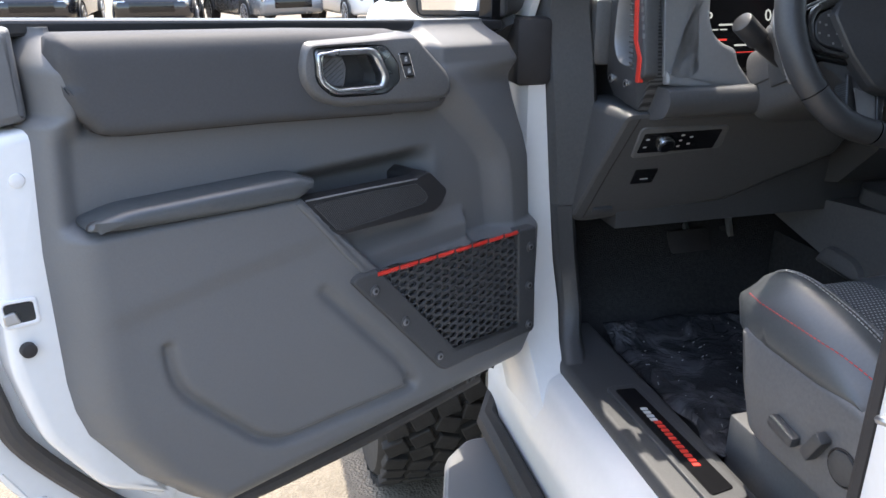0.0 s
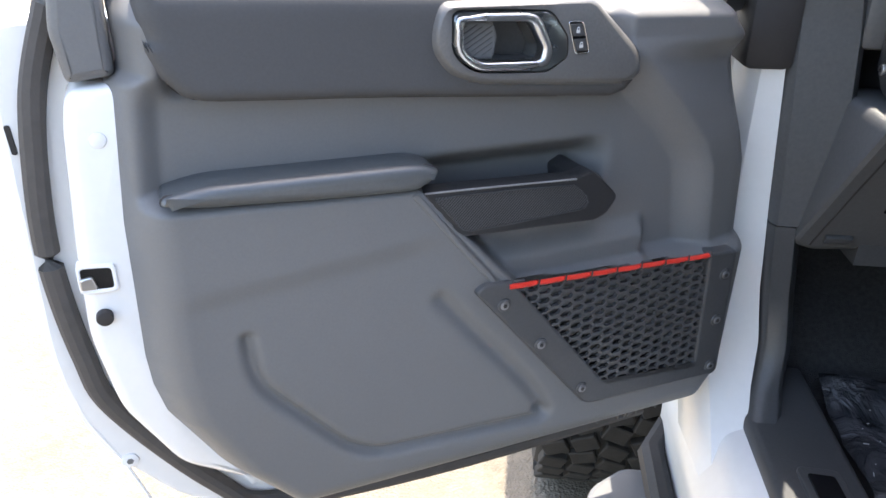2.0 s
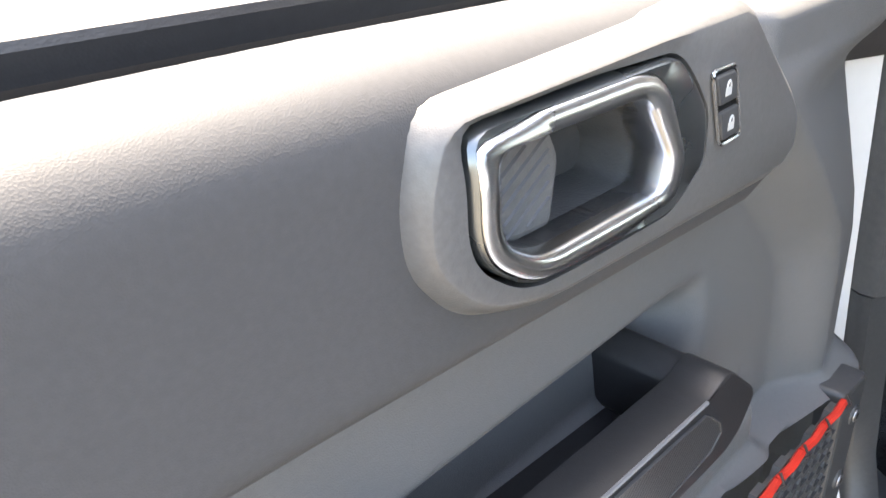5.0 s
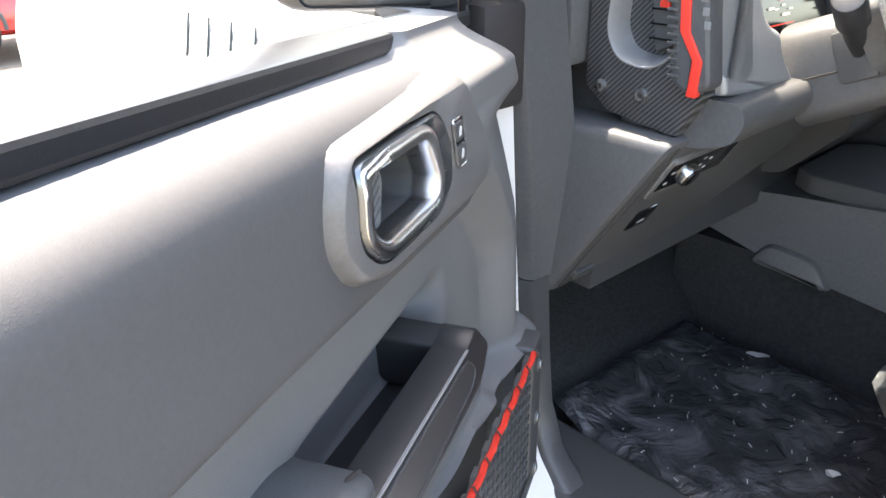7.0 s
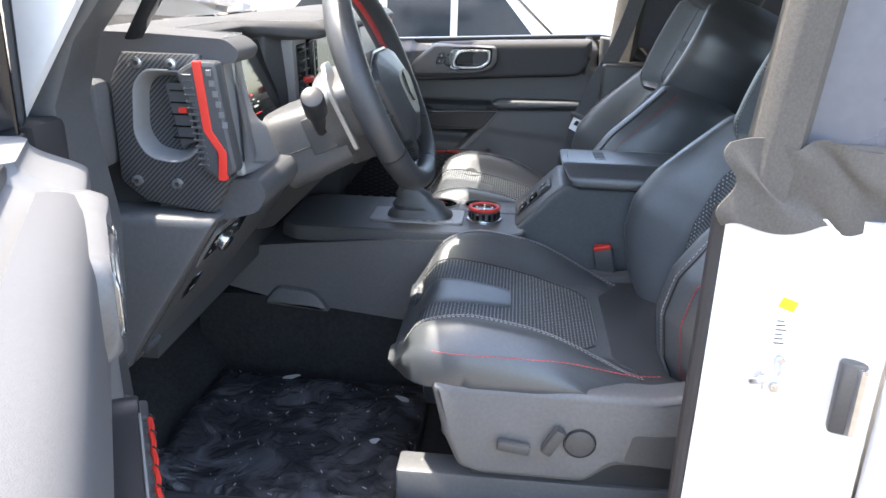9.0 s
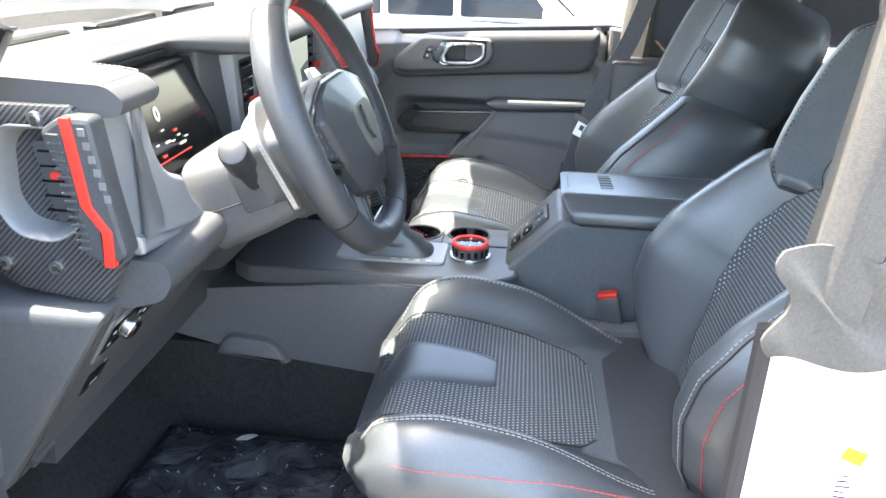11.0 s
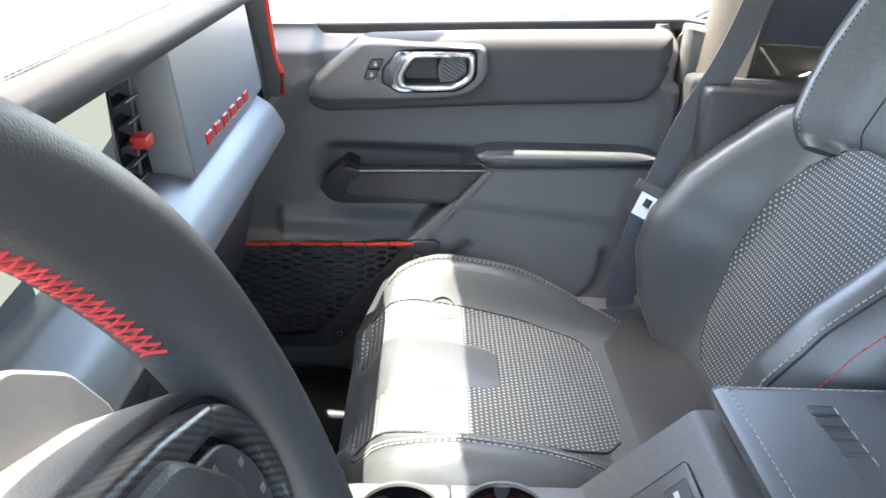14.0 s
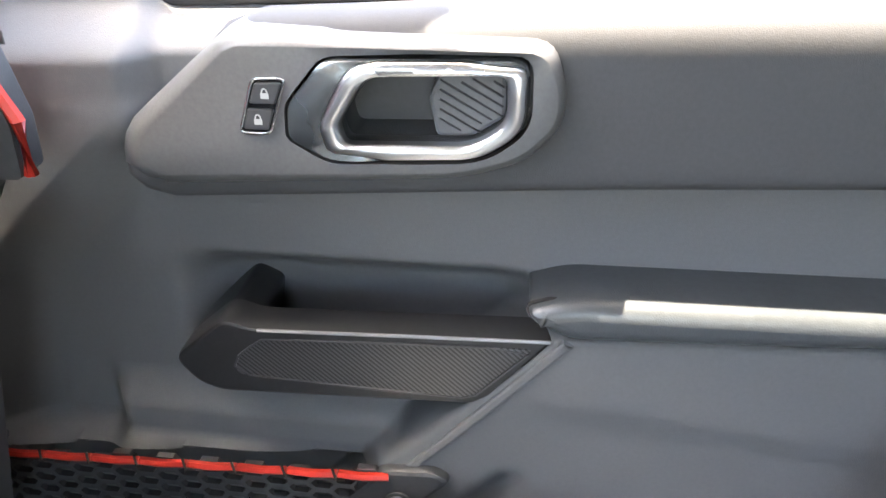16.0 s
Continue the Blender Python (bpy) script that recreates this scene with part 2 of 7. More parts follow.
def holed_slab(outer, inner, at, lo, hi, bevel, steps=4):
    """A plate with a rounded rim and a hole; both outlines have the same number of points."""
    n = len(outer)
    pts = [Vector(q[:2]) for q in outer]
    sgn = 1 if sum(pts[i].cross(pts[(i + 1) % n]) for i in range(n)) > 0 else -1

    def inset(k):
        res = []
        for i in range(n):
            e = (pts[(i + 1) % n] - pts[i - 1]).normalized()
            res.append(pts[i] + Vector((-e.y, e.x)) * k * sgn)
        return res

    rings = [(pts, lo)]
    for k in range(steps + 1):
        a = math.pi / 2 * k / steps
        rings.append((inset(bevel * (1 - math.cos(a))), hi - bevel * (1 - math.sin(a))))
    rings += [([Vector(q[:2]) for q in inner], hi), ([Vector(q[:2]) for q in inner], lo)]
    bm = bmesh.new()
    loops = [[bm.verts.new(at(q.x, q.y, d)) for q in ring] for ring, d in rings]
    for A, B in zip(loops, loops[1:]):
        for i in range(n):
            bm.faces.new((A[i], A[(i + 1) % n], B[(i + 1) % n], B[i]))
    return bm


def ring_round(outer, inner, at, lo, hi, crown=0.004):
    """A raised ring with a rounded crown; both outlines have the same number of points."""
    bm = bmesh.new()
    n = len(outer)
    rows_ = []
    for k, d in ((0.0, lo), (0.0, hi - crown), (0.10, hi - crown * 0.3), (0.30, hi), (0.65, hi), (0.90, hi - crown * 0.5), (1.0, hi - crown * 1.4), (1.0, lo)):
        rows_.append([bm.verts.new(at(o[0] + (i[0] - o[0]) * k, o[1] + (i[1] - o[1]) * k, d)) for o, i in zip(outer, inner)])
    for A, B in zip(rows_, rows_[1:]):
        for i in range(n):
            bm.faces.new((A[i], A[(i + 1) % n], B[(i + 1) % n], B[i]))
    return bm


def ring_plate(outer, inner, at, lo, hi):
    """A plate with a hole: both outlines have the same number of points."""
    bm = bmesh.new()
    n = len(outer)
    O0, O1 = ([bm.verts.new(at(p[0], p[1], d)) for p in outer] for d in (lo, hi))
    I0, I1 = ([bm.verts.new(at(p[0], p[1], d)) for p in inner] for d in (lo, hi))
    for i in range(n):
        j = (i + 1) % n
        bm.faces.new((O0[i], O0[j], O1[j], O1[i]))
        bm.faces.new((I0[j], I0[i], I1[i], I1[j]))
        bm.faces.new((O1[i], O1[j], I1[j], I1[i]))
        bm.faces.new((O0[j], O0[i], I0[i], I0[j]))
    return bm


def sheet(f, na, nb, closed_a=False, uv=None, thick=0.0):
    """A surface f(a, b) for a, b in 0..1; uv(a, b) in metres."""
    bm = bmesh.new()
    ca = na if closed_a else na + 1
    V = [[bm.verts.new(f(i / na, j / nb)) for j in range(nb + 1)] for i in range(ca)]
    lay = bm.loops.layers.uv.new("UVMap") if uv else None
    for i in range(na):
        for j in range(nb):
            ids = ((i, j), (i + 1, j), (i + 1, j + 1), (i, j + 1))
            try:
                face = bm.faces.new([V[a % ca][b] for a, b in ids])
            except ValueError:
                continue
            if uv:
                for l, (a, b) in zip(face.loops, ids):
                    l[lay].uv = uv(a / na, b / nb)
    if thick:
        bmesh.ops.recalc_face_normals(bm, faces=bm.faces)
        bmesh.ops.solidify(bm, geom=bm.faces[:], thickness=thick)
    return bm


def loft(loops, cap=True):
    """A closed skin through loops of equal length."""
    bm = bmesh.new()
    V = [[bm.verts.new(p) for p in L] for L in loops]
    n = len(loops[0])
    for A, B in zip(V, V[1:]):
        for i in range(n):
            bm.faces.new((A[i], A[(i + 1) % n], B[(i + 1) % n], B[i]))
    if cap:
        c = [bm.faces.new(V[0]), bm.faces.new(V[-1])]
        bmesh.ops.triangulate(bm, faces=[f for f in c if len(f.verts) > 4])
    return bm


def catmull(pts, n=6, closed=False):
    pts = [Vector(p) for p in pts]
    out = []
    m = len(pts)
    for i in range(m if closed else m - 1):
        g = (lambda k: pts[k % m]) if closed else (lambda k: pts[min(max(k, 0), m - 1)])
        p0, p1, p2, p3 = g(i - 1), g(i), g(i + 1), g(i + 2)
        for k in range(n):
            t = k / n
            out.append(0.5 * (2 * p1 + (p2 - p0) * t + (2 * p0 - 5 * p1 + 4 * p2 - p3) * t * t + (3 * p1 - p0 - 3 * p2 + p3) * t ** 3))
    if not closed:
        out.append(pts[-1])
    return out


def tube(pts, r, sides=8, closed=False, flat=1.0, up=(0, 0, 1)):
    """A tube along pts; r a radius or a function of 0..1; flat squeezes it along 'up'."""
    bm = bmesh.new()
    pts = [Vector(p) for p in pts]
    n = len(pts)
    loops = []
    for i, p in enumerate(pts):
        a = pts[i - 1] if closed or i else p
        b = pts[(i + 1) % n] if closed or i < n - 1 else p
        d = (b - a).normalized()
        u = Vector(up)
        u = (u - d * u.dot(d))
        u = u.normalized() if u.length > 1e-4 else d.orthogonal().normalized()
        s = d.cross(u)
        rr = r(i / max(1, n - 1)) if callable(r) else r
        loops.append([bm.verts.new(p + (s * math.cos(2 * math.pi * k / sides) + u * math.sin(2 * math.pi * k / sides) * flat) * rr) for k in range(sides)])
    for i in range(n if closed else n - 1):
        A, B = loops[i], loops[(i + 1) % n]
        for k in range(sides):
            bm.faces.new((A[k], A[(k + 1) % sides], B[(k + 1) % sides], B[k]))
    if not closed:
        bm.faces.new(loops[0])
        bm.faces.new(loops[-1])
    return bm


def block(lo, hi, bevel=0.004, seg=2, m=None):
    bm = bmesh.new()
    bmesh.ops.create_cube(bm, size=1)
    for v in bm.verts:
        v.co = Vector([lo[k] + (v.co[k] + 0.5) * (hi[k] - lo[k]) for k in range(3)])
    if bevel:
        bmesh.ops.bevel(bm, geom=bm.edges[:], offset=bevel, segments=seg, affect="EDGES", profile=0.5)
    if m is not None:
        bm.transform(m)
    return bm


def disc(r, depth, sides=28, bevel=0.0, m=None, r2=None):
    """A round plug about local z, from 0 to depth."""
    prof = [(r, 0)]
    top = r if r2 is None else r2
    if bevel:
        prof += [(top, depth - bevel), (top - bevel * 0.3, depth - bevel * 0.3), (top - bevel, depth)]
    else:
        prof += [(top, depth)]
    bm = loft([[Vector((a * math.cos(2 * math.pi * k / sides), a * math.sin(2 * math.pi * k / sides), z)) for k in range(sides)] for a, z in prof])
    if m is not None:
        bm.transform(m)
    return bm


def facing(p, n, up=(0, 0, 1)):
    """A pose whose local z looks along n, with local y near 'up'."""
    n = Vector(n).normalized()
    u = Vector(up)
    u = (u - n * u.dot(n)).normalized()
    x = u.cross(n)
    return Matrix(((x.x, u.x, n.x, p[0]), (x.y, u.y, n.y, p[1]), (x.z, u.z, n.z, p[2]), (0, 0, 0, 1)))


def stitches(pts, mat_pitch=0.0075, length=0.005, r=0.0008, lift=(0, 0, 0)):
    """A row of separate threads along a line."""
    bm = bmesh.new()
    pts = [Vector(p) + Vector(lift) for p in pts]
    run, want = 0.0, 0.0
    lay = []
    for a, b in zip(pts, pts[1:]):
        L = (b - a).length
        while want < run + L:
            d = (b - a) / L
            c = a + d * (want - run)
            lay.append((c - d * length / 2, c + d * length / 2))
            want += mat_pitch
        run += L
    for a, b in lay:
        d = (b - a).normalized()
        s = d.orthogonal().normalized()
        t = d.cross(s)
        A = [bm.verts.new(a + (s * math.cos(k * math.pi / 2) + t * math.sin(k * math.pi / 2)) * r) for k in range(4)]
        B = [bm.verts.new(b + (s * math.cos(k * math.pi / 2) + t * math.sin(k * math.pi / 2)) * r) for k in range(4)]
        for k in range(4):
            bm.faces.new((A[k], A[(k + 1) % 4], B[(k + 1) % 4], B[k]))
        bm.faces.new(A)
        bm.faces.new(B)
    return bm


def letters(text, size, depth, m):
    """A word in the built-in font as a mesh, centred at the pose m, facing its local z."""
    cu = bpy.data.curves.new("word", "FONT")
    cu.body, cu.size, cu.extrude = text, size, depth
    cu.align_x, cu.align_y = "CENTER", "CENTER"
    cu.resolution_u = 2
    ob = bpy.data.objects.new("word", cu)
    me = ob.to_mesh()
    bm = bmesh.new()
    bm.from_mesh(me)
    ob.to_mesh_clear()
    bpy.data.objects.remove(ob)
    bpy.data.curves.remove(cu)
    bm.transform(m)
    return bm


def bar_row(name, mat, parent, label, widths, gap, height, depth, m, slant=0.0):
    """Plain upright bars in a row, centred, in place of a mark; each a part."""
    total = sum(widths) + gap * (len(widths) - 1)
    x = -total / 2
    for w in widths:
        b = block((x, -height / 2, 0), (x + w, height / 2, depth), bevel=min(w, height) * 0.12, seg=1)
        for v in b.verts:
            v.co.x += slant * v.co.y
        b.transform(m)
        part(name, b, mat, parent, label)
        x += w + gap

# ---- ground ----
def ground_material():
    m = material("pale concrete", (0.190, 0.165, 0.130), 0.85, grain=0.8, scale=110, tint=0.20, big=5.0, bump_at=0.006, spec=0.3)
    return m


CONCRETE = ground_material()
bm = sheet(lambda a, b: Vector(((a - 0.5) * 400, (b - 0.5) * 400, 0)), 8, 8)
single("ground", bm, CONCRETE, "pale sunlit concrete of the car lot", "ground", kind="structure")

FABRIC = material("taupe canopy fabric", (0.085, 0.077, 0.068), 0.85, grain=0.6, scale=1200, tint=0.2, big=8)
VINYL = material("smoked window vinyl", (0.10, 0.105, 0.125), 0.25, tint=0.08, big=3)
HEADLINER = material("grey headliner", (0.32, 0.32, 0.32), 0.9, grain=0.4, scale=800, tint=0.1)
# ---- car body ----
body = thing("vehicle_shell", (0, 0.3, 0.6), "white four-wheel-drive car body with black trim and soft top", "car")


def prism_x(pts, x0, x1, bevel=0.0):
    """A bar along x over an outline of (y, z)."""
    return slab(pts, lambda a, b, d: Vector((d, a, b)), x0, x1, bevel)


def prism_y(pts, y0, y1, bevel=0.0):
    return slab(pts, lambda a, b, d: Vector((a, d, b)), y0, y1, bevel)


def prism_z(pts, z0, z1, bevel=0.0):
    return slab(pts, lambda a, b, d: Vector((a, b, d)), z0, z1, bevel)


part("floor_pan", block((-0.76, -1.6, 0.70), (0.76, 1.56, 0.755), 0.01), CARPET, body, "black carpeted floor")
part("toe_board", prism_x([(1.40, 0.75), (1.62, 1.02), (1.62, 1.45), (1.70, 1.45), (1.70, 0.72), (1.40, 0.72)], -0.745, 0.745), CARPET, body, "black carpeted footwell front")
for s in (-1, 1):
    part("rocker_panel", prism_y(rounded([(s * 0.765, 0.795), (s * 0.80, 0.785), (s * 0.845, 0.70), (s * 0.845, 0.58), (s * 0.74, 0.58), (s * 0.74, 0.795)], 0.03), -1.3, 1.50), PAINT, body, "white painted rocker panel")
    part("sill_trim", prism_y(rounded([(s * 0.772, 0.79), (s * 0.764, 0.812), (s * 0.64, 0.815), (s * 0.61, 0.757), (s * 0.74, 0.757)], 0.01), -0.5, 1.42), PLASTIC_DARK, body, "black grained plastic sill trim")
    # hinge pillar, white outside and trimmed inside
    part("hinge_pillar", loft([[Vector((s * x, y, z)) for x, y in ((0.835, y0 + 0.03), (0.82, y0), (xi + 0.004, y0 - 0.004), (xi, y0 + 0.2), (0.84, y0 + 0.2))] for z, y0, xi in ((0.70, 1.18, 0.765), (0.79, 1.262, 0.760), (0.84, 1.318, 0.750), (0.90, 1.362, 0.738), (1.0, 1.362, 0.754), (1.15, 1.362, 0.768), (1.36, 1.362, 0.785))]), PAINT, body, "white painted front door pillar", sharp=50)
    part("hinge_cover", block((min(s * 0.85, s * 0.78), 1.345, 1.35), (max(s * 0.85, s * 0.78), 1.47, 1.47), 0.012, 2), RUBBER, body, "black rubber pillar cover")
    part("kick_trim", loft([[Vector((s * x, y, z)) for x, y in ((xo, y0), (xo - 0.006, y0 - 0.010), (xo - 0.035, y0 - 0.012), (xo - 0.05, y0 + 0.01), (xo - 0.055, y0 + 0.22), (xo, y0 + 0.22))] for z, y0, xo in ((0.80, 1.245, 0.765), (0.84, 1.315, 0.750), (0.90, 1.352, 0.738), (1.0, 1.350, 0.754), (1.118, 1.348, 0.768))]), PLASTIC_DARK, body, "black plastic kick panel trim", sharp=50)
    part("pillar_trim", loft([[Vector((s * x, y, z)) for x, y in ((xo, y0), (xo - 0.008, y0 - 0.012), (xi + 0.012, y0 - 0.014), (xi, y0), (xi, y0 + dd), (xo, y0 + dd))] for z, y0, xo, xi, dd in ((1.12, 1.348, 0.768, 0.695, 0.2), (1.22, 1.348, 0.776, 0.69, 0.2), (1.30, 1.350, 0.782, 0.685, 0.2), (1.40, 1.362, 0.788, 0.69, 0.20), (1.48, 1.368, 0.795, 0.70, 0.18), (1.56, 1.335, 0.790, 0.715, 0.14), (1.68, 1.245, 0.775, 0.70, 0.11), (1.80, 1.175, 0.76, 0.69, 0.09), (1.93, 1.10, 0.745, 0.68, 0.08))]), PLASTIC_DASH, body, "grey plastic windscreen pillar trim", sharp=50)
    vg = part("pillar_vent", slab(rounded([(1.300, 1.556), (1.283, 1.556), (1.245, 1.612), (1.262, 1.618)], 0.005), lambda a, b, d: Vector((s * (0.7085 - d), a, b)), 0, 0.016, 0.002), GLOSS_BLACK, body, "slotted demister vent")
    for k in range(6):
        part("vent_slat", block((-0.008, -0.0012, 0), (0.008, 0.0012, 0.003), 0, 1, facing((s * 0.6915, 1.289 - 0.0068 * k, 1.566 + 0.0092 * k), (-s, 0, 0))), PLASTIC, vg)
    part("windscreen_pillar", loft([[Vector((s * x, y, z)) for x, y in ((xo - 0.030, yr + 0.02), (xo - 0.018, yr), (xo - 0.006, yr + 0.002), (xo, yr + 0.02), (xo - 0.004, yr + 0.13), (xo - 0.034, yr + 0.13))] for z, yr, xo in ((1.44, 1.400, 0.824), (1.48, 1.375, 0.822), (1.61, 1.293, 0.815), (1.75, 1.206, 0.800), (1.93, 1.094, 0.780))]), PAINT, body, "white windscreen pillar", sharp=50)
    part("centre_pillar", loft([[Vector((s * x, y + dy, z)) for x, y in ((0.80, 0.33), (0.80, 0.36), (0.772, 0.385), (0.768, 0.50), (0.757, 0.538), (0.738, 0.515), (0.70, 0.42), (0.69, 0.33))] for z, dy in ((0.70, 0.06), (0.79, 0.035), (0.84, 0.012), (0.90, 0.002), (1.10, 0.0), (1.385, 0.0))]), PAINT, body, "white centre door pillar", sharp=50)
    part("pillar_seal", tube(catmull([(s * 0.752, 0.60, 0.80), (s * 0.752, 0.568, 0.83), (s * 0.752, 0.550, 0.90), (s * 0.752, 0.547, 1.10), (s * 0.752, 0.545, 1.39)], 5), 0.009, 8), RUBBER, body, "black door opening seal")
    part("pillar_cover", block((min(s * (0.738 if s > 0 else 0.70), s * 0.62), 0.33, 0.78), (max(s * (0.738 if s > 0 else 0.70), s * 0.62), 0.553 if s > 0 else 0.40, 1.42), 0.012, 3), PLASTIC_DARK, body, "black plastic pillar cover")
    part("upper_pillar", loft([[Vector((s * x, y0 + y, z)) for x, y in ((0.775, -0.02), (0.778, 0.015), (0.765, 0.03), (0.735, 0.028), (0.72, 0.012), (0.70, -0.03), (0.73, -0.05))] for z, y0 in ((1.40, 0.50), (1.46, 0.495), (1.60, 0.482), (1.80, 0.465), (1.93, 0.455))]), FABRIC, body, "taupe soft top pillar", sharp=50)
    part("canopy_fold", sheet(lambda a, b: Vector((s * (0.776 + 0.006 * math.sin(a * 13 + 3 * b) * (1 - b) + 0.003 * math.sin(a * 37 + b * 9)), 0.548 - 0.42 * a + 0.01 * math.sin(b * 9 + a * 20), 1.372 + 0.006 * math.sin(a * 30) + 0.10 * b)), 60, 16, thick=0.004), FABRIC, body, "crumpled fabric edge of the soft top", sharp=80)
    part("soft_window", block((min(s * 0.752, s * 0.748), -0.9, 1.463), (max(s * 0.752, s * 0.748), 0.462, 1.90), 0.001, 1), VINYL, body, "grey tinted soft window")
    part("window_border", tube([(s * 0.754, 0.452, 1.90), (s * 0.756, 0.468, 1.465), (s * 0.756, -0.9, 1.463)], 0.008, 6), FABRIC, body, "sewn fabric window border")
    part("roof_rail", tube([(s * 0.69, 1.15, 1.91), (s * 0.695, 0.40, 1.93), (s * 0.69, -1.3, 1.93)], 0.034, 8), RUBBER, body, "black soft top side rail")
    part("front_fender", prism_y(rounded([(s * 0.80, 1.44), (s * 0.86, 1.40), (s * 0.90, 1.25), (s * 0.90, 0.75), (s * 0.80, 0.72)], 0.03), 1.45, 3.0), PAINT, body, "white front fender")
    part("wheel_arch", prism_y(rounded([(s * 0.88, 1.18), (s * 1.06, 1.12), (s * 1.07, 1.04), (s * 0.88, 1.00)], 0.02), 1.62, 2.75), PLASTIC_DARK, body, "black plastic wheel arch flare")
    part("rear_side_wall", block((s * 0.70 if s > 0 else -0.80, -1.6, 0.60), (0.80 if s > 0 else s * 0.70, 0.36, 1.42), 0.02), PAINT, body, "white rear body side")
for s in (-1, 1):
    part("rear_side_trim", block((min(s * 0.655, s * 0.698), -1.57, 0.76), (max(s * 0.655, s * 0.698), 0.33, 1.43), 0.015, 2), PLASTIC_DARK, body, "black plastic rear side trim")
part("tailgate_trim", block((-0.68, -1.598, 0.76), (0.68, -1.572, 1.41), 0.008), PLASTIC_DARK, body, "black tailgate trim")
part("roof", block((-0.70, -1.6, 1.935), (0.70, 1.16, 1.96), 0.012), RUBBER, body, "black fabric soft top")
part("headliner", block((-0.69, -1.55, 1.918), (0.69, 1.12, 1.932), 0.004), HEADLINER, body, "grey fabric headliner")
part("windscreen_header", block((-0.70, 1.08, 1.87), (0.70, 1.175, 1.95), 0.02), PLASTIC_DARK, body)
part("hood", block((-0.82, 1.80, 1.36), (0.82, 3.05, 1.42), 0.03), PAINT, body, "white hood")
part("front_panel", block((-0.86, 2.98, 0.66), (0.86, 3.05, 1.37), 0.03), PAINT_SHADE, body, "white front panel")
part("front_bumper", block((-0.92, 3.02, 0.52), (0.92, 3.22, 0.74), 0.04, 3), PLASTIC_DARK, body, "black front bumper")
part("firewall", block((-0.78, 1.66, 0.72), (0.78, 1.72, 1.42), 0.01), PAINT_SHADE, body)
part("cowl", prism_x([(1.60, 1.40), (1.60, 1.475), (1.82, 1.40), (1.82, 1.36)], -0.80, 0.80), PLASTIC_DARK, body, "black plastic cowl below the windscreen")
part("tailgate", block((-0.80, -1.66, 0.60), (0.80, -1.60, 1.40), 0.02), PAINT, body)
ws = sheet(lambda a, b: Vector(((a - 0.5) * 1.42, 1.70 - 0.56 * b + 0.05 * (1 - (2 * a - 1) ** 2), 1.46 + 0.45 * b)), 12, 4)
wso = part("windscreen", ws, GLASS, body, "clear windscreen glass")
wso.visible_shadow = False

mirror_in = thing("rear_view_mirror", (0.03, 1.2, 1.83), "black interior mirror below the windscreen header", "mirror")
part("sensor_cover", block((-0.10, 1.13, 1.80), (0.14, 1.27, 1.875), 0.02, 3), PLASTIC_DARK, mirror_in, "black sensor cover")
part("mirror_body", block((-0.11, 1.08, 1.735), (0.15, 1.12, 1.81), 0.015, 3), PLASTIC_DARK, mirror_in)
part("mirror_stem", tube([(0.02, 1.11, 1.79), (0.02, 1.16, 1.83)], 0.012, 8), PLASTIC_DARK, mirror_in)
# ---- doors ----
MIRROR = material("mirror silver", (0.9, 0.9, 0.9), 0.03, metal=1.0, tint=0.0)
DOOR_L = (Vector((-0.831, 1.286, 0)), Vector((-0.8746, -0.4848, 0)), Vector((0.4848, -0.8746, 0)), 0.0)
DOOR_R = (Vector((0.715, 1.352, 0.003)), Vector((0, -1, 0)), Vector((-1, 0, 0)), 0.0)


def lerp_table(tab, x):
    if x <= tab[0][0]:
        return tab[0][1]
    for (a, va), (b, vb) in zip(tab, tab[1:]):
        if x <= b:
            return va + (vb - va) * (x - a) / (b - a)
    return tab[-1][1]


REAR_EDGE = [(0.822, 0.635), (0.835, 0.668), (0.854, 0.70), (0.924, 0.764), (1.009, 0.814), (1.05, 0.824), (1.09, 0.827), (1.255, 0.824), (1.40, 0.812), (1.41, 0.798), (1.43, 0.797), (1.51, 0.80)]
FRONT_EDGE = [(0.822, 0.060), (0.835, 0.030), (0.86, -0.010), (0.89, -0.030), (0.92, -0.038), (1.10, -0.042), (1.233, -0.033), (1.337, 0.0), (1.42, 0.012), (1.45, 0.03), (1.51, 0.05)]


def seg_dist(p, a, b):
    ab = b - a
    t = max(0.0, min(1.0, (p - a).dot(ab) / ab.length_squared))
    return (p - a - ab * t).length


def poly_dist(p, pts):
    return min(seg_dist(p, a, b) for a, b in zip(pts, pts[1:]))


EMBOSS = [Vector(p) for p in rounded([(0.713, 1.13), (0.705, 1.05), (0.600, 0.928), (0.563, 0.908), (0.300, 0.895)], 0.03)][3:]
EMBOSS_2 = [Vector(p) for p in ((0.312, 0.908), (0.345, 0.963), (0.474, 1.117))]


RIB_LEFT = [(1.09, 0.098), (1.20, 0.110), (1.245, 0.120), (1.285, 0.152), (1.355, 0.225), (1.42, 0.29)]
RIB_RIGHT = [(1.09, 0.048), (1.20, 0.060), (1.235, 0.065), (1.27, 0.080), (1.33, 0.133), (1.38, 0.185), (1.42, 0.22)]
NET_HOLE = [Vector(p) for p in ((0.378, 1.118), (0.221, 0.932), (0.058, 0.922), (0.064, 1.108), (0.378, 1.118))]


def in_polygon(q, poly):
    c = False
    for q0, q1 in zip(poly, poly[1:]):
        if (q0.y > q.y) != (q1.y > q.y) and q.x < (q1.x - q0.x) * (q.y - q0.y) / (q1.y - q0.y) + q0.x:
            c = not c
    return c


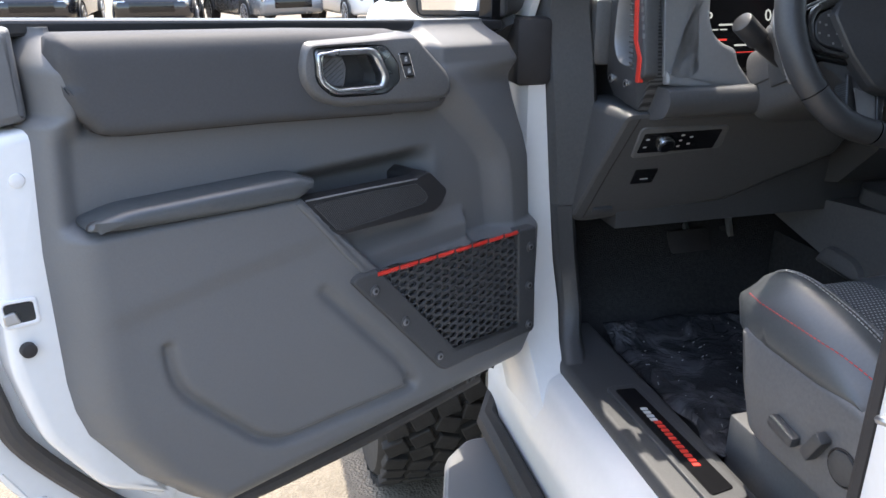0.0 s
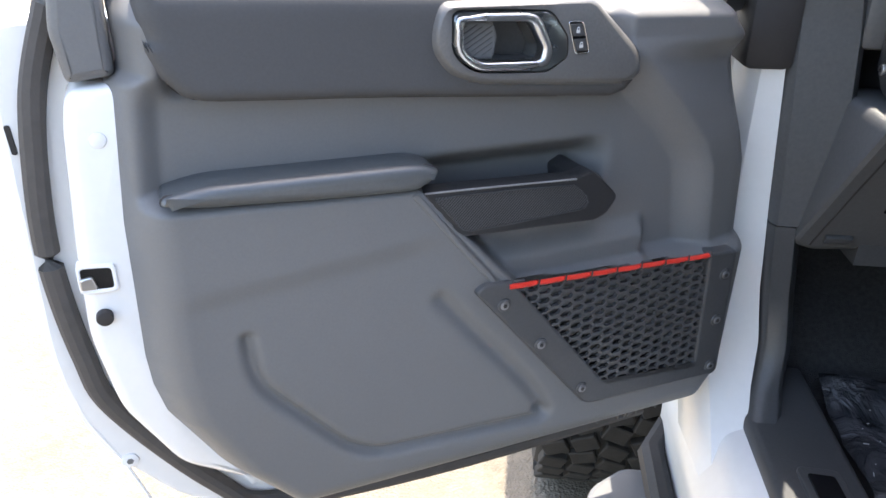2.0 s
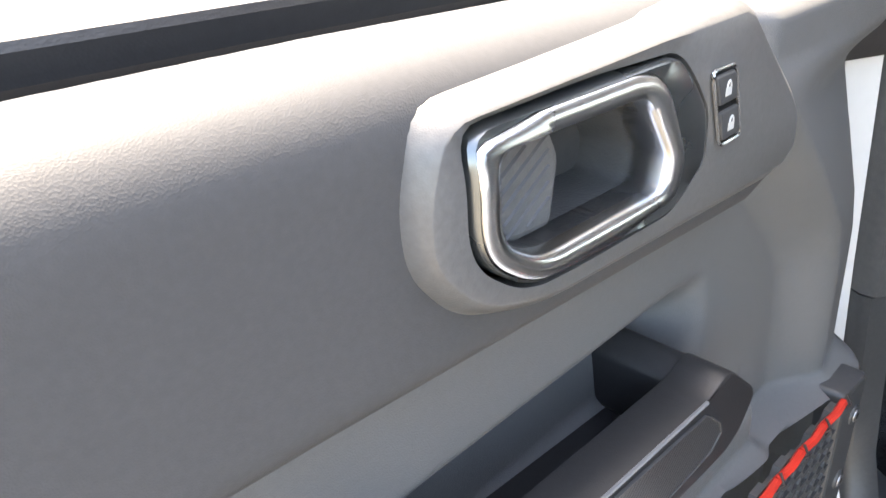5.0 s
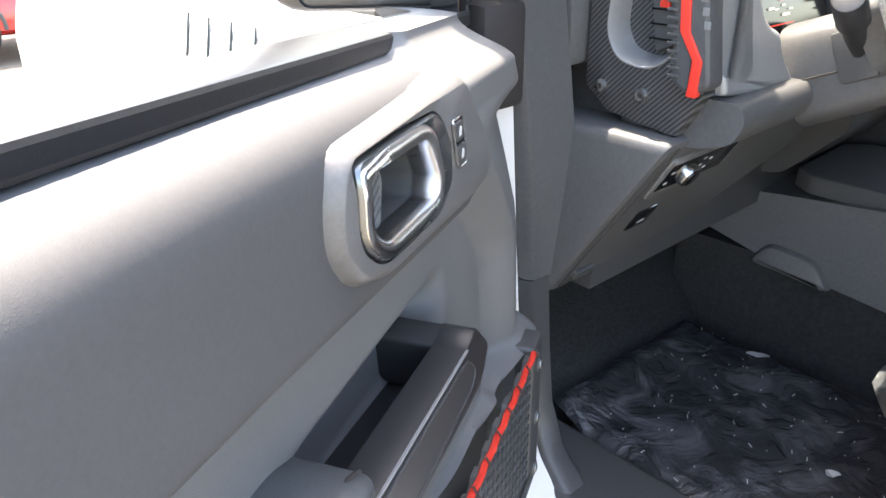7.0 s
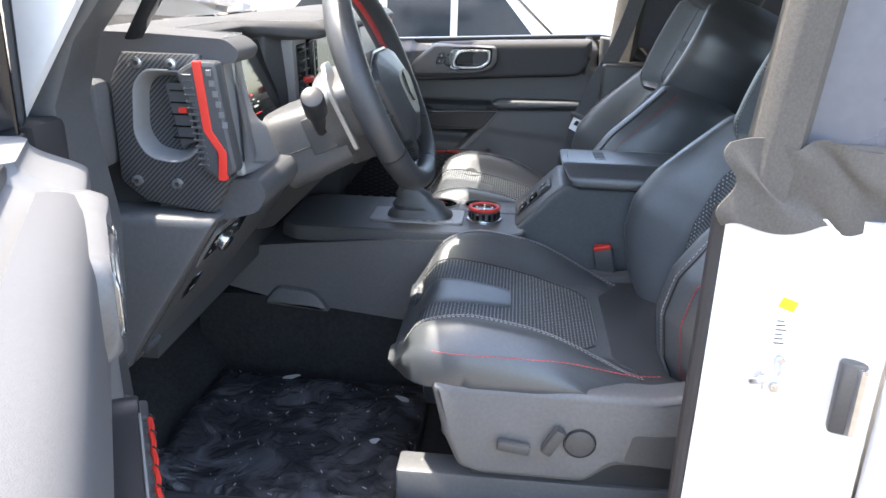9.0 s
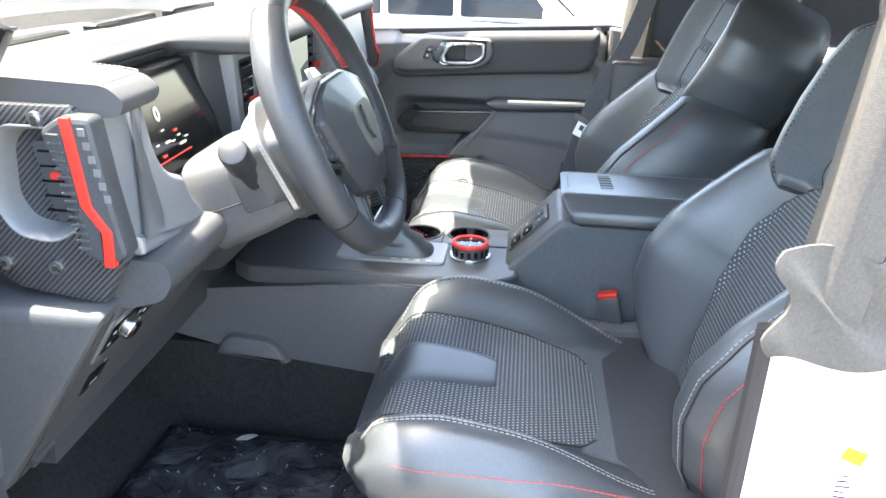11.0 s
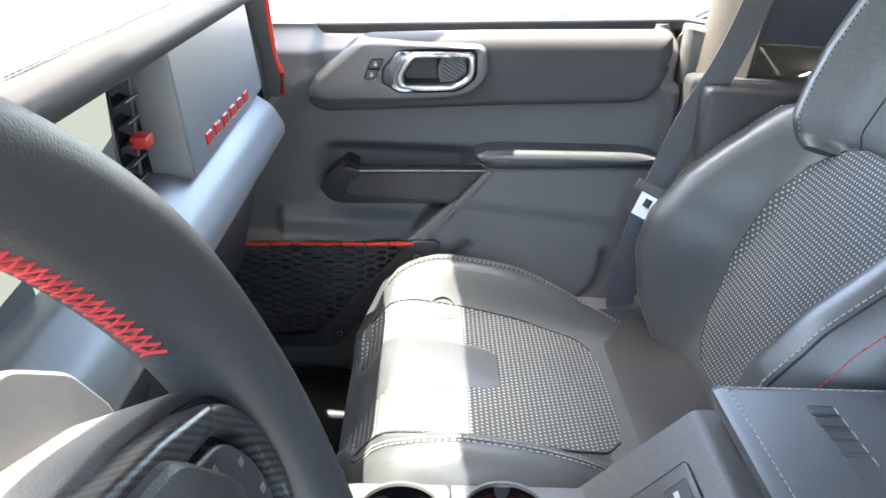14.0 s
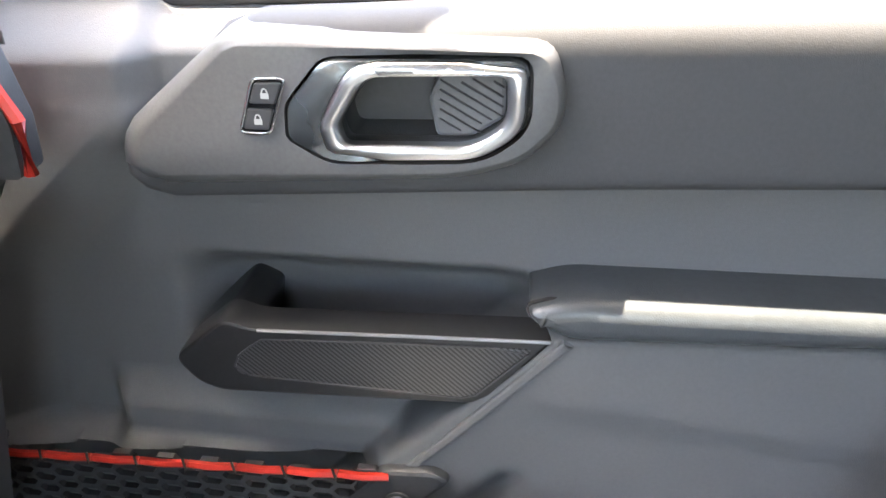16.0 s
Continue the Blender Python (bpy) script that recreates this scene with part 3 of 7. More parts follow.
def below_arm(u, z):
    if u >= 0.5:
        lim = 1.269 + (u - 0.5) / 0.3 * 0.012
    elif u >= 0.36:
        lim = 1.112 + (u - 0.36) / 0.14 * 0.157
    else:
        lim = 1.112
    return lim - z


def panel_height(u, z):
    """How far the trim panel stands in from the door's plane."""
    uL, uR = lerp_table(FRONT_EDGE, z), lerp_table(REAR_EDGE, z)
    edge = min(u - uL, uR - u, (z - 0.815) * 1.0)
    v = -0.055 + 0.055 * (1 - (1 - min(1.0, max(0.0, edge) / 0.045)) ** 2.2)
    low = smooth(below_arm(u, z), -0.010, 0.008)
    v += -0.028 * (1 - low) * smooth(uR - u, 0.015, 0.05) * (1 - 0.75 * smooth(z, 1.37, 1.42))
    v += 0.016 * low * smooth(edge, 0.01, 0.06)
    if u < 0.30 and z > 1.09:
        left, right = lerp_table(RIB_LEFT, z), lerp_table(RIB_RIGHT, z)
        up_ = min(1.0, max(0.0, (left - u) / (left - right)))
        up_ = up_ + 0.06 * math.sin(2 * math.pi * up_) * -1.0
        v += (0.026 * up_ - 0.22 * max(0.0, right - u)) * (1 - low) * smooth(edge, 0.0, 0.03) * (1 - smooth(z, 1.37, 1.43))
    v -= 0.022 * smooth(z, 1.375, 1.40) * smooth(u, 0.215, 0.24) * (1 - smooth(u, 0.745, 0.765))
    if z > 1.42:
        v -= 0.052 * smooth(z, 1.455, 1.50)
    p = Vector((u, z))
    if z < 1.14 and u > 0.28:
        d = poly_dist(p, EMBOSS)
        v -= 0.0105 * math.exp(-(d / 0.0075) ** 2)
        d = poly_dist(p, EMBOSS_2)
        v -= 0.0075 * math.exp(-(d / 0.010) ** 2)
    v -= 0.05 * smooth(0.066 - max(abs(u - 0.405), abs(z - 1.427) * 1.6), 0.0, 0.012)
    # hollow behind and below the pull, with a ledge over the net
    ledge = smooth(0.125 - abs(u - 0.275), 0.0, 0.018) * (1 - low)
    v -= 0.036 * smooth(0.145 - abs(u - 0.36), 0.0, 0.05) * smooth(0.060 - abs(z - 1.235), 0.0, 0.035) * (1 - low)
    v += 0.020 * ledge * (1 - smooth(z, 1.140 + (0.40 - u) * 0.02, 1.172 + (0.40 - u) * 0.02))
    if 0.05 < u < 0.39 and 0.91 < z < 1.125 and in_polygon(p, NET_HOLE):
        v -= 0.045 * smooth(poly_dist(p, NET_HOLE), 0.0, 0.008)
    # soft ledge across the lower pad
    k = 0.10 * (0.4 - u)
    v -= 0.0042 * low * (1 - smooth(z, 1.190 + k, 1.220 + k)) * smooth(z, 1.0, 1.19) * smooth(u, 0.42, 0.53) * (1 - smooth(u, 0.74, 0.80))
    return v


def build_door(frame_, driver):
    org, eu, en, dz = frame_

    def at(u, z, v):
        return org + eu * u + en * v + Vector((0, 0, z if driver else 1.12 + (z - 1.12) * 0.945))

    def local(u, z, v):
        """A pose on the door: local x to the rear or the front so that it reads upright, z into the cabin."""
        return facing(at(u, z, v), en)

    label = "open white car door with charcoal trim panel and storage net" if driver else "closed car door with charcoal trim panel and storage net"
    door = thing("front_door", at(0.4, 0.8, -0.05), label, "car door", "front doors")

    # steel shell
    shell_pts = rounded([(0.02, 0.80), (0.10, 0.775), (0.62, 0.772), (0.72, 0.83), (0.80, 0.92), (0.855, 1.02), (0.872, 1.12), (0.868, 1.22), (0.856, 1.36), (0.848, 1.395), (0.80, 1.40), (0.70, 1.44), (0.06, 1.43), (0.0, 1.36), (-0.01, 1.0)], 0.03)
    shell = part("inner_shell", slab(shell_pts, at, -0.12, -0.088, 0.012), PAINT, door, "white painted door shell")
    jamb = rounded([(0.70, 0.855), (0.80, 0.92), (0.855, 1.02), (0.872, 1.12), (0.868, 1.22), (0.856, 1.36), (0.848, 1.395), (0.78, 1.40), (0.78, 1.02)], 0.02)
    part("latch_face", slab(jamb, at, -0.10, -0.036, 0.014, 3), PAINT, door, "white painted latch face")
    skin_pts = rounded([(-0.02, 0.76), (0.66, 0.745), (0.80, 0.80), (0.90, 0.93), (0.925, 1.05), (0.92, 1.38), (0.915, 1.455), (0.0, 1.435), (-0.03, 1.35)], 0.05)
    part("outer_skin", slab(skin_pts, at, -0.165, -0.105, 0.006), PAINT, door, "white painted outer skin")
    seal_line = catmull([at(u, z, v) for u, z, v in ((0.85, 1.47, -0.09), (0.88, 1.385, -0.095), (0.895, 1.29, -0.095), (0.90, 1.19, -0.095), (0.888, 1.07, -0.095), (0.865, 0.985, -0.095), (0.76, 0.83, -0.095), (0.68, 0.772, -0.095), (0.4, 0.752, -0.095), (0.05, 0.76, -0.095))], 6)
    part("door_seal", tube(seal_line, 0.0135, 10), SEAL, door, "black rubber door seal")

    # trim panel
    def face(a, b):
        z = 0.8225 + (1.492 - 0.8225 + 0.010) * b
        uL, uR = lerp_table(FRONT_EDGE, z), lerp_table(REAR_EDGE, z)
        k = a
        u = uL + (uR - uL) * k
        zz = z - (1 - min(1.0, u / 0.8)) * 0.032 * smooth(b, 0.8, 1.0)
        return at(u, zz, panel_height(u, z))

    bmp = sheet(face, 260, 205)
    # return the rim to the shell
    rim = [e for e in bmp.edges if e.is_boundary]
    ex = bmesh.ops.extrude_edge_only(bmp, edges=rim)
    for v in [g for g in ex["geom"] if isinstance(g, bmesh.types.BMVert)]:
        v.co = v.co - en * 0.045
    panel = part("trim_panel", bmp, PLASTIC, door, "dark grey grained plastic trim panel", sharp=60)
    belt = rounded([(0.02, 1.452), (0.80, 1.492), (0.86, 1.485), (0.86, 1.502), (0.80, 1.510), (0.02, 1.468)], 0.004)
    part("belt_cap", slab(belt, at, -0.116, -0.066, 0.004), BLACK_PLASTIC, door, "black window belt seal")
    part("corner_cap", slab(rounded([(0.80, 1.405), (0.845, 1.40), (0.852, 1.45), (0.845, 1.50), (0.80, 1.505)], 0.008), at, -0.10, -0.040, 0.010, 3), PLASTIC, door, "grey plastic window corner")

    # padded upper insert
    INS_TOP = [(0.214, 1.388), (0.287, 1.464), (0.31, 1.473), (0.48, 1.484), (0.766, 1.497), (0.774, 1.492), (0.777, 1.470)]
    INS_LOW = [(0.214, 1.364), (0.226, 1.352), (0.246, 1.347), (0.524, 1.369), (0.722, 1.381), (0.742, 1.387), (0.762, 1.409), (0.771, 1.432), (0.777, 1.466)]
    rim_line = [Vector(q) for q in INS_TOP + INS_LOW[::-1] + INS_TOP[:1]]
    bez_core = [Vector(q) for q in ((0.470, 1.461), (0.30, 1.456), (0.240, 1.398), (0.236, 1.372), (0.258, 1.366), (0.452, 1.392), (0.470, 1.413), (0.470, 1.461))]

    def inside(q, poly):
        c = False
        for q0, q1 in zip(poly, poly[1:]):
            if (q0.y > q.y) != (q1.y > q.y) and q.x < (q1.x - q0.x) * (q.y - q0.y) / (q1.y - q0.y) + q0.x:
                c = not c
        return c

    def pad_v(q):
        d = poly_dist(q, rim_line)
        r = 0.034 if q.y > 1.44 else 0.020
        k = 1 - min(1.0, d / r)
        return 0.003 - (0.042 if q.y > 1.44 else 0.024) * (1 - max(0.0, 1 - k ** 3) ** (1 / 3))

    def pad(a, b):
        u = 0.214 + 0.563 * a
        z = lerp_table(INS_LOW, u) + (lerp_table(INS_TOP, u) - lerp_table(INS_LOW, u)) * (0.5 - 0.5 * math.cos(math.pi * b))
        q = Vector((u, z))
        v = pad_v(q)
        if inside(q, bez_core):
            v -= 0.06 * smooth(poly_dist(q, bez_core), 0.0, 0.004)
        return at(u, z, v)

    gap = [at(u, z - 0.001, -0.0200) for u, z in [(p.x, p.y) for p in [p for p in resample(rim_line[:-1], (0.5, 1.43), 160) if p.y < 1.405 and 0.3 < p.x < 0.76] ]]
    gap.sort(key=lambda q: (q - org).dot(eu))
    part("insert_gap", tube(gap, 0.0016, 5), RUBBER, door, "dark gap round the insert")
    part("upper_insert", sheet(pad, 170, 44), LEATHER_DOOR, door, "padded charcoal vinyl insert", sharp=80)
    # handle bezel: a raised housing that runs out to a point at the front
    bez = rounded([(0.487, 1.440), (0.478, 1.471), (0.288, 1.470), (0.212, 1.403), (0.204, 1.374), (0.216, 1.357), (0.430, 1.375), (0.468, 1.390), (0.486, 1.416)], [0.02, 0.012, 0.010, 0.012, 0.010, 0.008, 0.03, 0.02, 0.02], 8)
    bez_f = rounded([(0.480, 1.440), (0.471, 1.463), (0.293, 1.461), (0.230, 1.400), (0.227, 1.381), (0.234, 1.374), (0.424, 1.386), (0.460, 1.398), (0.479, 1.420)], [0.02, 0.010, 0.006, 0.006, 0.005, 0.005, 0.03, 0.02, 0.02], 8)
    chrome_o = rounded([(0.463, 1.459), (0.347, 1.455), (0.324, 1.426), (0.323, 1.404), (0.348, 1.389), (0.438, 1.395), (0.464, 1.416)], [0.010, 0.008, 0.005, 0.004, 0.008, 0.014, 0.014], 8)
    chrome_i = rounded([(0.451, 1.449), (0.372, 1.445), (0.354, 1.416), (0.357, 1.402), (0.432, 1.405), (0.452, 1.419)], [0.006, 0.007, 0.004, 0.005, 0.010, 0.010], 8)
    mid = (0.402, 1.427)
    du = 0.0 if driver else 0.009

    def at_b(u, z, v):
        low_d = max(0.0, z - lerp_table(INS_LOW, u))
        top_d = max(0.0, lerp_table(INS_TOP, u) - z) + 0.034 * (1 - smooth(u, 0.275, 0.36))
        kl, kt = 1 - min(1.0, low_d / 0.020), 1 - min(1.0, top_d / 0.034)
        return at(u + du, z, v + 0.001 - 0.015 * (1 - (1 - kl ** 3) ** (1 / 3)) - 0.034 * (1 - (1 - kt ** 3) ** (1 / 3)))

    def at_c(u, z, v):
        return at(u + du, z, v + 0.001 - 0.010 * max(0.0, (z - 1.438) / 0.032) ** 2)

    bz, bf, co, ci = (resample(q, mid, 120) for q in (bez, bez_f, chrome_o, chrome_i))
    gap_o = [q + (q - Vector(mid)).normalized() * 0.0022 for q in co]
    rings = []
    for k in (0.0, 0.12, 0.55, 0.90, 1.0):
        rings.append([at_b(p.x + (q.x - p.x) * k, p.y + (q.y - p.y) * k, (-0.030, -0.002, 0.0075, 0.0112, 0.0116)[(0.0, 0.12, 0.55, 0.90, 1.0).index(k)]) for p, q in zip(bz, bf)])
    rings.append([at_c(q.x, q.y, 0.0116) for q in gap_o])
    rings.append([at_c(q.x, q.y, 0.0) for q in gap_o])
    bezel = part("handle_bezel", loft(rings, cap=False), PLASTIC_BEZEL, door, "grey plastic handle surround", sharp=40)
    part("handle_cup", slab(gap_o, at_c, -0.045, -0.030), PLASTIC_DARK, door, "dark handle recess")
    cup_wall = [[at_c(q.x, q.y, d) for q in ci] for d in (0.006, -0.0305)]
    part("cup_wall", loft(cup_wall, cap=False), PLASTIC_DASH, door, "grey wall of the handle recess")
    # dark metal band with a bright lip round the opening
    lip_o = [i_ + (o_ - i_) * min(0.90, 0.0125 / max(0.001, (o_ - i_).length)) for o_, i_ in zip(co, ci)]
    band = [[at_c(q.x, q.y, d) for q in ring_] for ring_, d in ((gap_o, -0.004), (co, 0.004), (co, 0.0118), ([o_.lerp(i_, 0.12) for o_, i_ in zip(co, ci)], 0.0136), (lip_o, 0.0128))]
    part("handle_ring", loft(band, cap=False), GUNMETAL, door, "dark satin metal handle frame", sharp=40)
    part("handle_lip", ring_round(lip_o, ci, at_c, -0.004, 0.0150, 0.0030), CHROME, door, "bright chrome inner lip", sharp=40)
    lev = rounded([(0.4505, 1.448), (0.412, 1.446), (0.405, 1.430), (0.410, 1.404), (0.432, 1.405), (0.4515, 1.419)], 0.004)
    lever = part("handle_lever", slab(lev, at_c, -0.028, -0.001, 0.003), PLASTIC_MID, door, "ribbed grey release lever")
    for k in range(13):
        z0 = 1.398 + 0.0062 * k
        ribs = [(0.412 + 0.037 * j / 6, z0 - 0.022 * j / 6) for j in range(7)]
        ribs = [q for q in ribs if 1.408 < q[1] < 1.443 and q[0] < 0.449 - max(0.0, 1.417 - q[1])]
        if len(ribs) > 1:
            part("lever_rib", tube([at_c(a, b, -0.0012) for a, b in ribs], 0.0009, 4), PLASTIC_DARK, lever)
    lk = rounded([(0.3245, 1.443), (0.305, 1.442), (0.294, 1.407), (0.3125, 1.407)], 0.004)
    sw = part("lock_switch", slab(lk, at_c, 0.008, 0.0128, 0.001), GLOSS_BLACK, door, "black lock switch with bright edge")
    part("switch_rim", tube([at_c(q.x, q.y, 0.0128) for q in lk], 0.0009, 6, closed=True), CHROME, sw, "fine chrome rim")
    for q in ([(0.3225, 1.4405), (0.3065, 1.4400), (0.3015, 1.4265), (0.3175, 1.4265)], [(0.3165, 1.4235), (0.3005, 1.4235), (0.2965, 1.4095), (0.3120, 1.4095)]):
        part("switch_key", slab(rounded(q, 0.002), at_c, 0.011, 0.0142, 0.001), PLASTIC_DARK, sw)
        cu = sum(p[0] for p in q) / 4
        cz = sum(p[1] for p in q) / 4
        g = slab([(cu - 0.0024, cz - 0.0032), (cu + 0.0024, cz - 0.0032), (cu + 0.0024, cz + 0.0004), (cu - 0.0024, cz + 0.0004)], at_c, 0.0138, 0.0145)
        join(g, tube([at_c(cu + 0.0016 * math.cos(a), cz + 0.0006 + 0.0026 * math.sin(a), 0.0143) for a in [math.pi * k / 6 for k in range(7)]], 0.0005, 4))
        part("padlock_mark", g, WHITE_INK, sw)

    # armrest
    arm = rounded([(0.779, 1.286), (0.776, 1.294), (0.737, 1.303), (0.505, 1.299), (0.480, 1.289), (0.483, 1.280), (0.507, 1.2665), (0.60, 1.270), (0.740, 1.279)], [0.008, 0.010, 0.02, 0.012, 0.006, 0.006, 0.010, 0.05, 0.03])
    part("armrest_gap", tube([at(q.x, q.y, 0.011) for q in arm if q.y < 1.295], 0.0018, 5), RUBBER, door, "dark gap round the armrest")
    part("armrest", slab(arm, at, -0.036, 0.024, 0.0119, 6), LEATHER, door, "padded black leather armrest", sharp=70)
    flange = [(0.509, 1.262), (0.466, 1.208), (0.428, 1.160), (0.392, 1.118)]
    part("pad_flange", slab(rounded([(u + 0.004, z - 0.002) for u, z in flange] + [(u - 0.004, z + 0.002) for u, z in flange[::-1]], 0.001), at, 0.0, 0.0180, 0.0025), PLASTIC, door, "raised edge of the lower pad")
    # pull handle
    body_pts = rounded([(0.499, 1.262), (0.292, 1.254), (0.272, 1.262), (0.230, 1.222), (0.246, 1.200), (0.262, 1.193), (0.444, 1.199), (0.458, 1.206)], [0.004, 0.02, 0.012, 0.01, 0.006, 0.006, 0.006, 0.006])
    pull = part("pull_handle", slab(body_pts, at, -0.012, 0.016, 0.0025, 2), BLACK_PLASTIC, door, "black plastic door pull")
    part("pull_nose", slab(rounded([(0.292, 1.250), (0.272, 1.260), (0.232, 1.222), (0.256, 1.206), (0.268, 1.198), (0.285, 1.199)], 0.006), at, -0.085, 0.010, 0.004), BLACK_PLASTIC, pull)
    part("pull_ledge", slab(rounded([(0.47, 1.206), (0.27, 1.200), (0.268, 1.194), (0.445, 1.196)], 0.002), at, -0.085, 0.0, 0.002), BLACK_PLASTIC, pull)
    inlay = rounded([(0.486, 1.255), (0.298, 1.2465), (0.277, 1.226), (0.277, 1.212), (0.445, 1.206)], 0.005)
    part("pull_inlay", slab(inlay, at, 0.010, 0.0170, 0.0008, uv=True), TWILL, pull, "carbon-weave inlay")
    ic = (0.38, 1.23)
    io = resample(inlay, ic, 64)
    part("inlay_border", ring_plate([q + (q - Vector(ic)).normalized() * 0.0016 for q in io], io, at, 0.014, 0.0178), PLASTIC_DARK, pull, "fine raised border")
    part("pull_edge", tube([at(0.497, 1.2615, 0.0158), at(0.40, 1.258, 0.0158), at(0.296, 1.2535, 0.0158)], 0.0013, 6), SILVER, pull, "bright upper edge")

    # pocket frame, pocket and net
    fr_o = [(0.433, 1.123), (0.421, 1.132), (0.381, 1.130), (0.221, 0.936), (0.061, 0.926), (0.067, 1.115), (0.018, 1.113), (0.012, 0.898), (0.251, 0.904)]
    part("net_frame", slab(rounded(fr_o, [0.006, 0.006, 0.006, 0.01, 0.01, 0.006, 0.006, 0.014, 0.014]), at, -0.005, 0.024, 0.004, 2), PLASTIC_DARK, door, "black plastic net frame")
    hole = rounded([(0.374, 1.116), (0.221, 0.934), (0.060, 0.924), (0.066, 1.105)], 0.006)
    part("pocket", slab(hole, at, -0.060, -0.034), PLASTIC_DARK, door, "dark pocket behind the net")
    net = bmesh.new()
    cw, ch = 0.0178, 0.0071
    for i in range(22):
        for j in range(32):
            u, z = 0.048 + cw * i, 0.922 + 2 * ch * j + (ch if i % 2 else 0)
            lo = 0.066 - (1.117 - z) * 0.03
            hi = 0.221 + (z - 0.934) / (1.128 - 0.934) * (0.384 - 0.221)
            if lo + 0.001 < u < hi - 0.003 and 0.926 + (u - 0.06) * 0.06 < z < 1.111 + (u - 0.066) * 0.035:
                o = [(u - 0.0110, z), (u - 0.0068, z + ch), (u + 0.0068, z + ch), (u + 0.0110, z), (u + 0.0068, z - ch), (u - 0.0068, z - ch)]
                i_ = [(u + (a - u) * 0.82, z + (c - z) * 0.62) for a, c in o]
                join(net, ring_plate(o, i_, at, 0.0165, 0.0220))
    part("net", net, NET, door, "black elastic hexagon net")
    A, B = Vector((0.386, 1.124)), Vector((0.070, 1.113))
    for k in range(8):
        p, q = A.lerp(B, (k + 0.01) / 8), A.lerp(B, (k + 0.98) / 8)
        part("cord", tube([at(p.x, p.y, 0.024), at((p.x + q.x) / 2, (p.y + q.y) / 2 + 0.0003, 0.0255), at(q.x, q.y, 0.024)], 0.0034, 6), RED, door, "red elastic cord")
        m0, m1 = A.lerp(B, (k + 0.88) / 8), A.lerp(B, (k + 1.10) / 8)
        part("cord_thread", tube([at(m0.x, m0.y - 0.006, 0.024), at((m0.x + m1.x) / 2, (m0.y + m1.y) / 2, 0.0300), at(m1.x, m1.y + 0.005, 0.024)], 0.0012, 5), RUBBER, door, "black lacing thread")
    for u, z in ((0.392, 1.099), (0.334, 1.027), (0.261, 0.937), (0.034, 1.076), (0.034, 1.0), (0.030, 0.918)):
        sc = part("screw", disc(0.0095, 0.004, 20, 0.001, facing(at(u, z, 0.022), en)), PLASTIC_DARK, door)
        part("screw_head", disc(0.0062, 0.0022, 16, 0.0008, facing(at(u, z, 0.0252), en)), SCREW, sc, "steel screw head")
        part("screw_socket", disc(0.0030, 0.0026, 6, 0, facing(at(u, z, 0.0252), en)), RUBBER, sc)

    # latch end
    part("latch_rim", ring_round(resample(rounded([(0.832, 1.177), (0.871, 1.179), (0.871, 1.2135), (0.832, 1.2105)], 0.006), (0.852, 1.195), 48), resample(rounded([(0.837, 1.183), (0.867, 1.185), (0.867, 1.209), (0.837, 1.206)], 0.004), (0.852, 1.195), 48), at, -0.05, -0.0325, 0.002), PAINT_SHADE, door, "pressed rim of the latch opening")
    part("plug", disc(0.0085, 0.004, 20, 0.002, facing(at(0.826, 1.345, -0.038), en)), PAINT_SHADE, door, "white body plug")
    part("latch", slab(rounded([(0.836, 1.182), (0.868, 1.184), (0.868, 1.210), (0.836, 1.206)], 0.004), at, -0.05, -0.0335, 0.001), GLOSS_BLACK, door, "dark latch opening")
    part("latch_claw", slab(rounded([(0.852, 1.184), (0.870, 1.184), (0.870, 1.198), (0.856, 1.2)], 0.004), at, -0.045, -0.031, 0.002), STEEL, door, "steel latch claw")
    part("bump_stop", disc(0.0090, 0.010, 20, 0.003, facing(at(0.852, 1.149, -0.036), en)), RUBBER, door, "black rubber bump stop")
    if driver:
        bolt = part("bolt", disc(0.011, 0.004, 24, 0.002, facing(at(0.863, 0.895, -0.106), en)), PAINT_SHADE, door, "white bolt head")
        part("bolt_socket", disc(0.0045, 0.0046, 6, 0, facing(at(0.863, 0.895, -0.106), en)), PLASTIC, bolt)
        part("skin_slot", slab(rounded([(0.907, 1.318), (0.913, 1.318), (0.915, 1.350), (0.909, 1.350)], 0.0028), at, -0.108, -0.1035, 0.0008), RUBBER, door, "dark drain slot")
        part("skin_crease", tube([at(0.898, 0.96, -0.106), at(0.872, 0.90, -0.106), at(0.840, 0.80, -0.106)], 0.0022, 6), PAINT, door, "pressed crease in the skin")
        part("raised_word", letters("LIFT", 0.0150, 0.0016, local(0.1500, 0.8405, panel_height(0.15, 0.8405) + 0.0030) @ pose(0, 0, 0, 17, 0, 4) @ Matrix.Diagonal((1.6, 1, 1, 1)).to_4x4()), PLASTIC_DARK, door, "raised word on the panel")
        for u in (0.206, 0.098):
            part("raised_tick", slab([(u - 0.004, 0.8440), (u, 0.8370), (u + 0.004, 0.8440), (u, 0.8405)], at, -0.03, panel_height(u, 0.8405) + 0.0030), PLASTIC_DARK, door)
    # mirror
    mf = facing(at(0.03, 1.585, -0.165), eu + en * 0.38 - Vector((0, 0, 0.10)))
    mir = part("mirror_housing", block((-0.118, -0.125, -0.10), (0.105, 0.125, 0.03), 0.045, 5, mf), PLASTIC_DARK, door, "black door mirror housing")
    part("mirror_rim", block((-0.075, -0.112, 0.02), (0.100, 0.112, 0.036), 0.012, 3, mf), PLASTIC_DARK, mir)
    part("mirror_glass", block((-0.062, -0.100, 0.036), (0.090, 0.100, 0.038), 0.001, 1, mf), MIRROR, mir, "mirror glass")
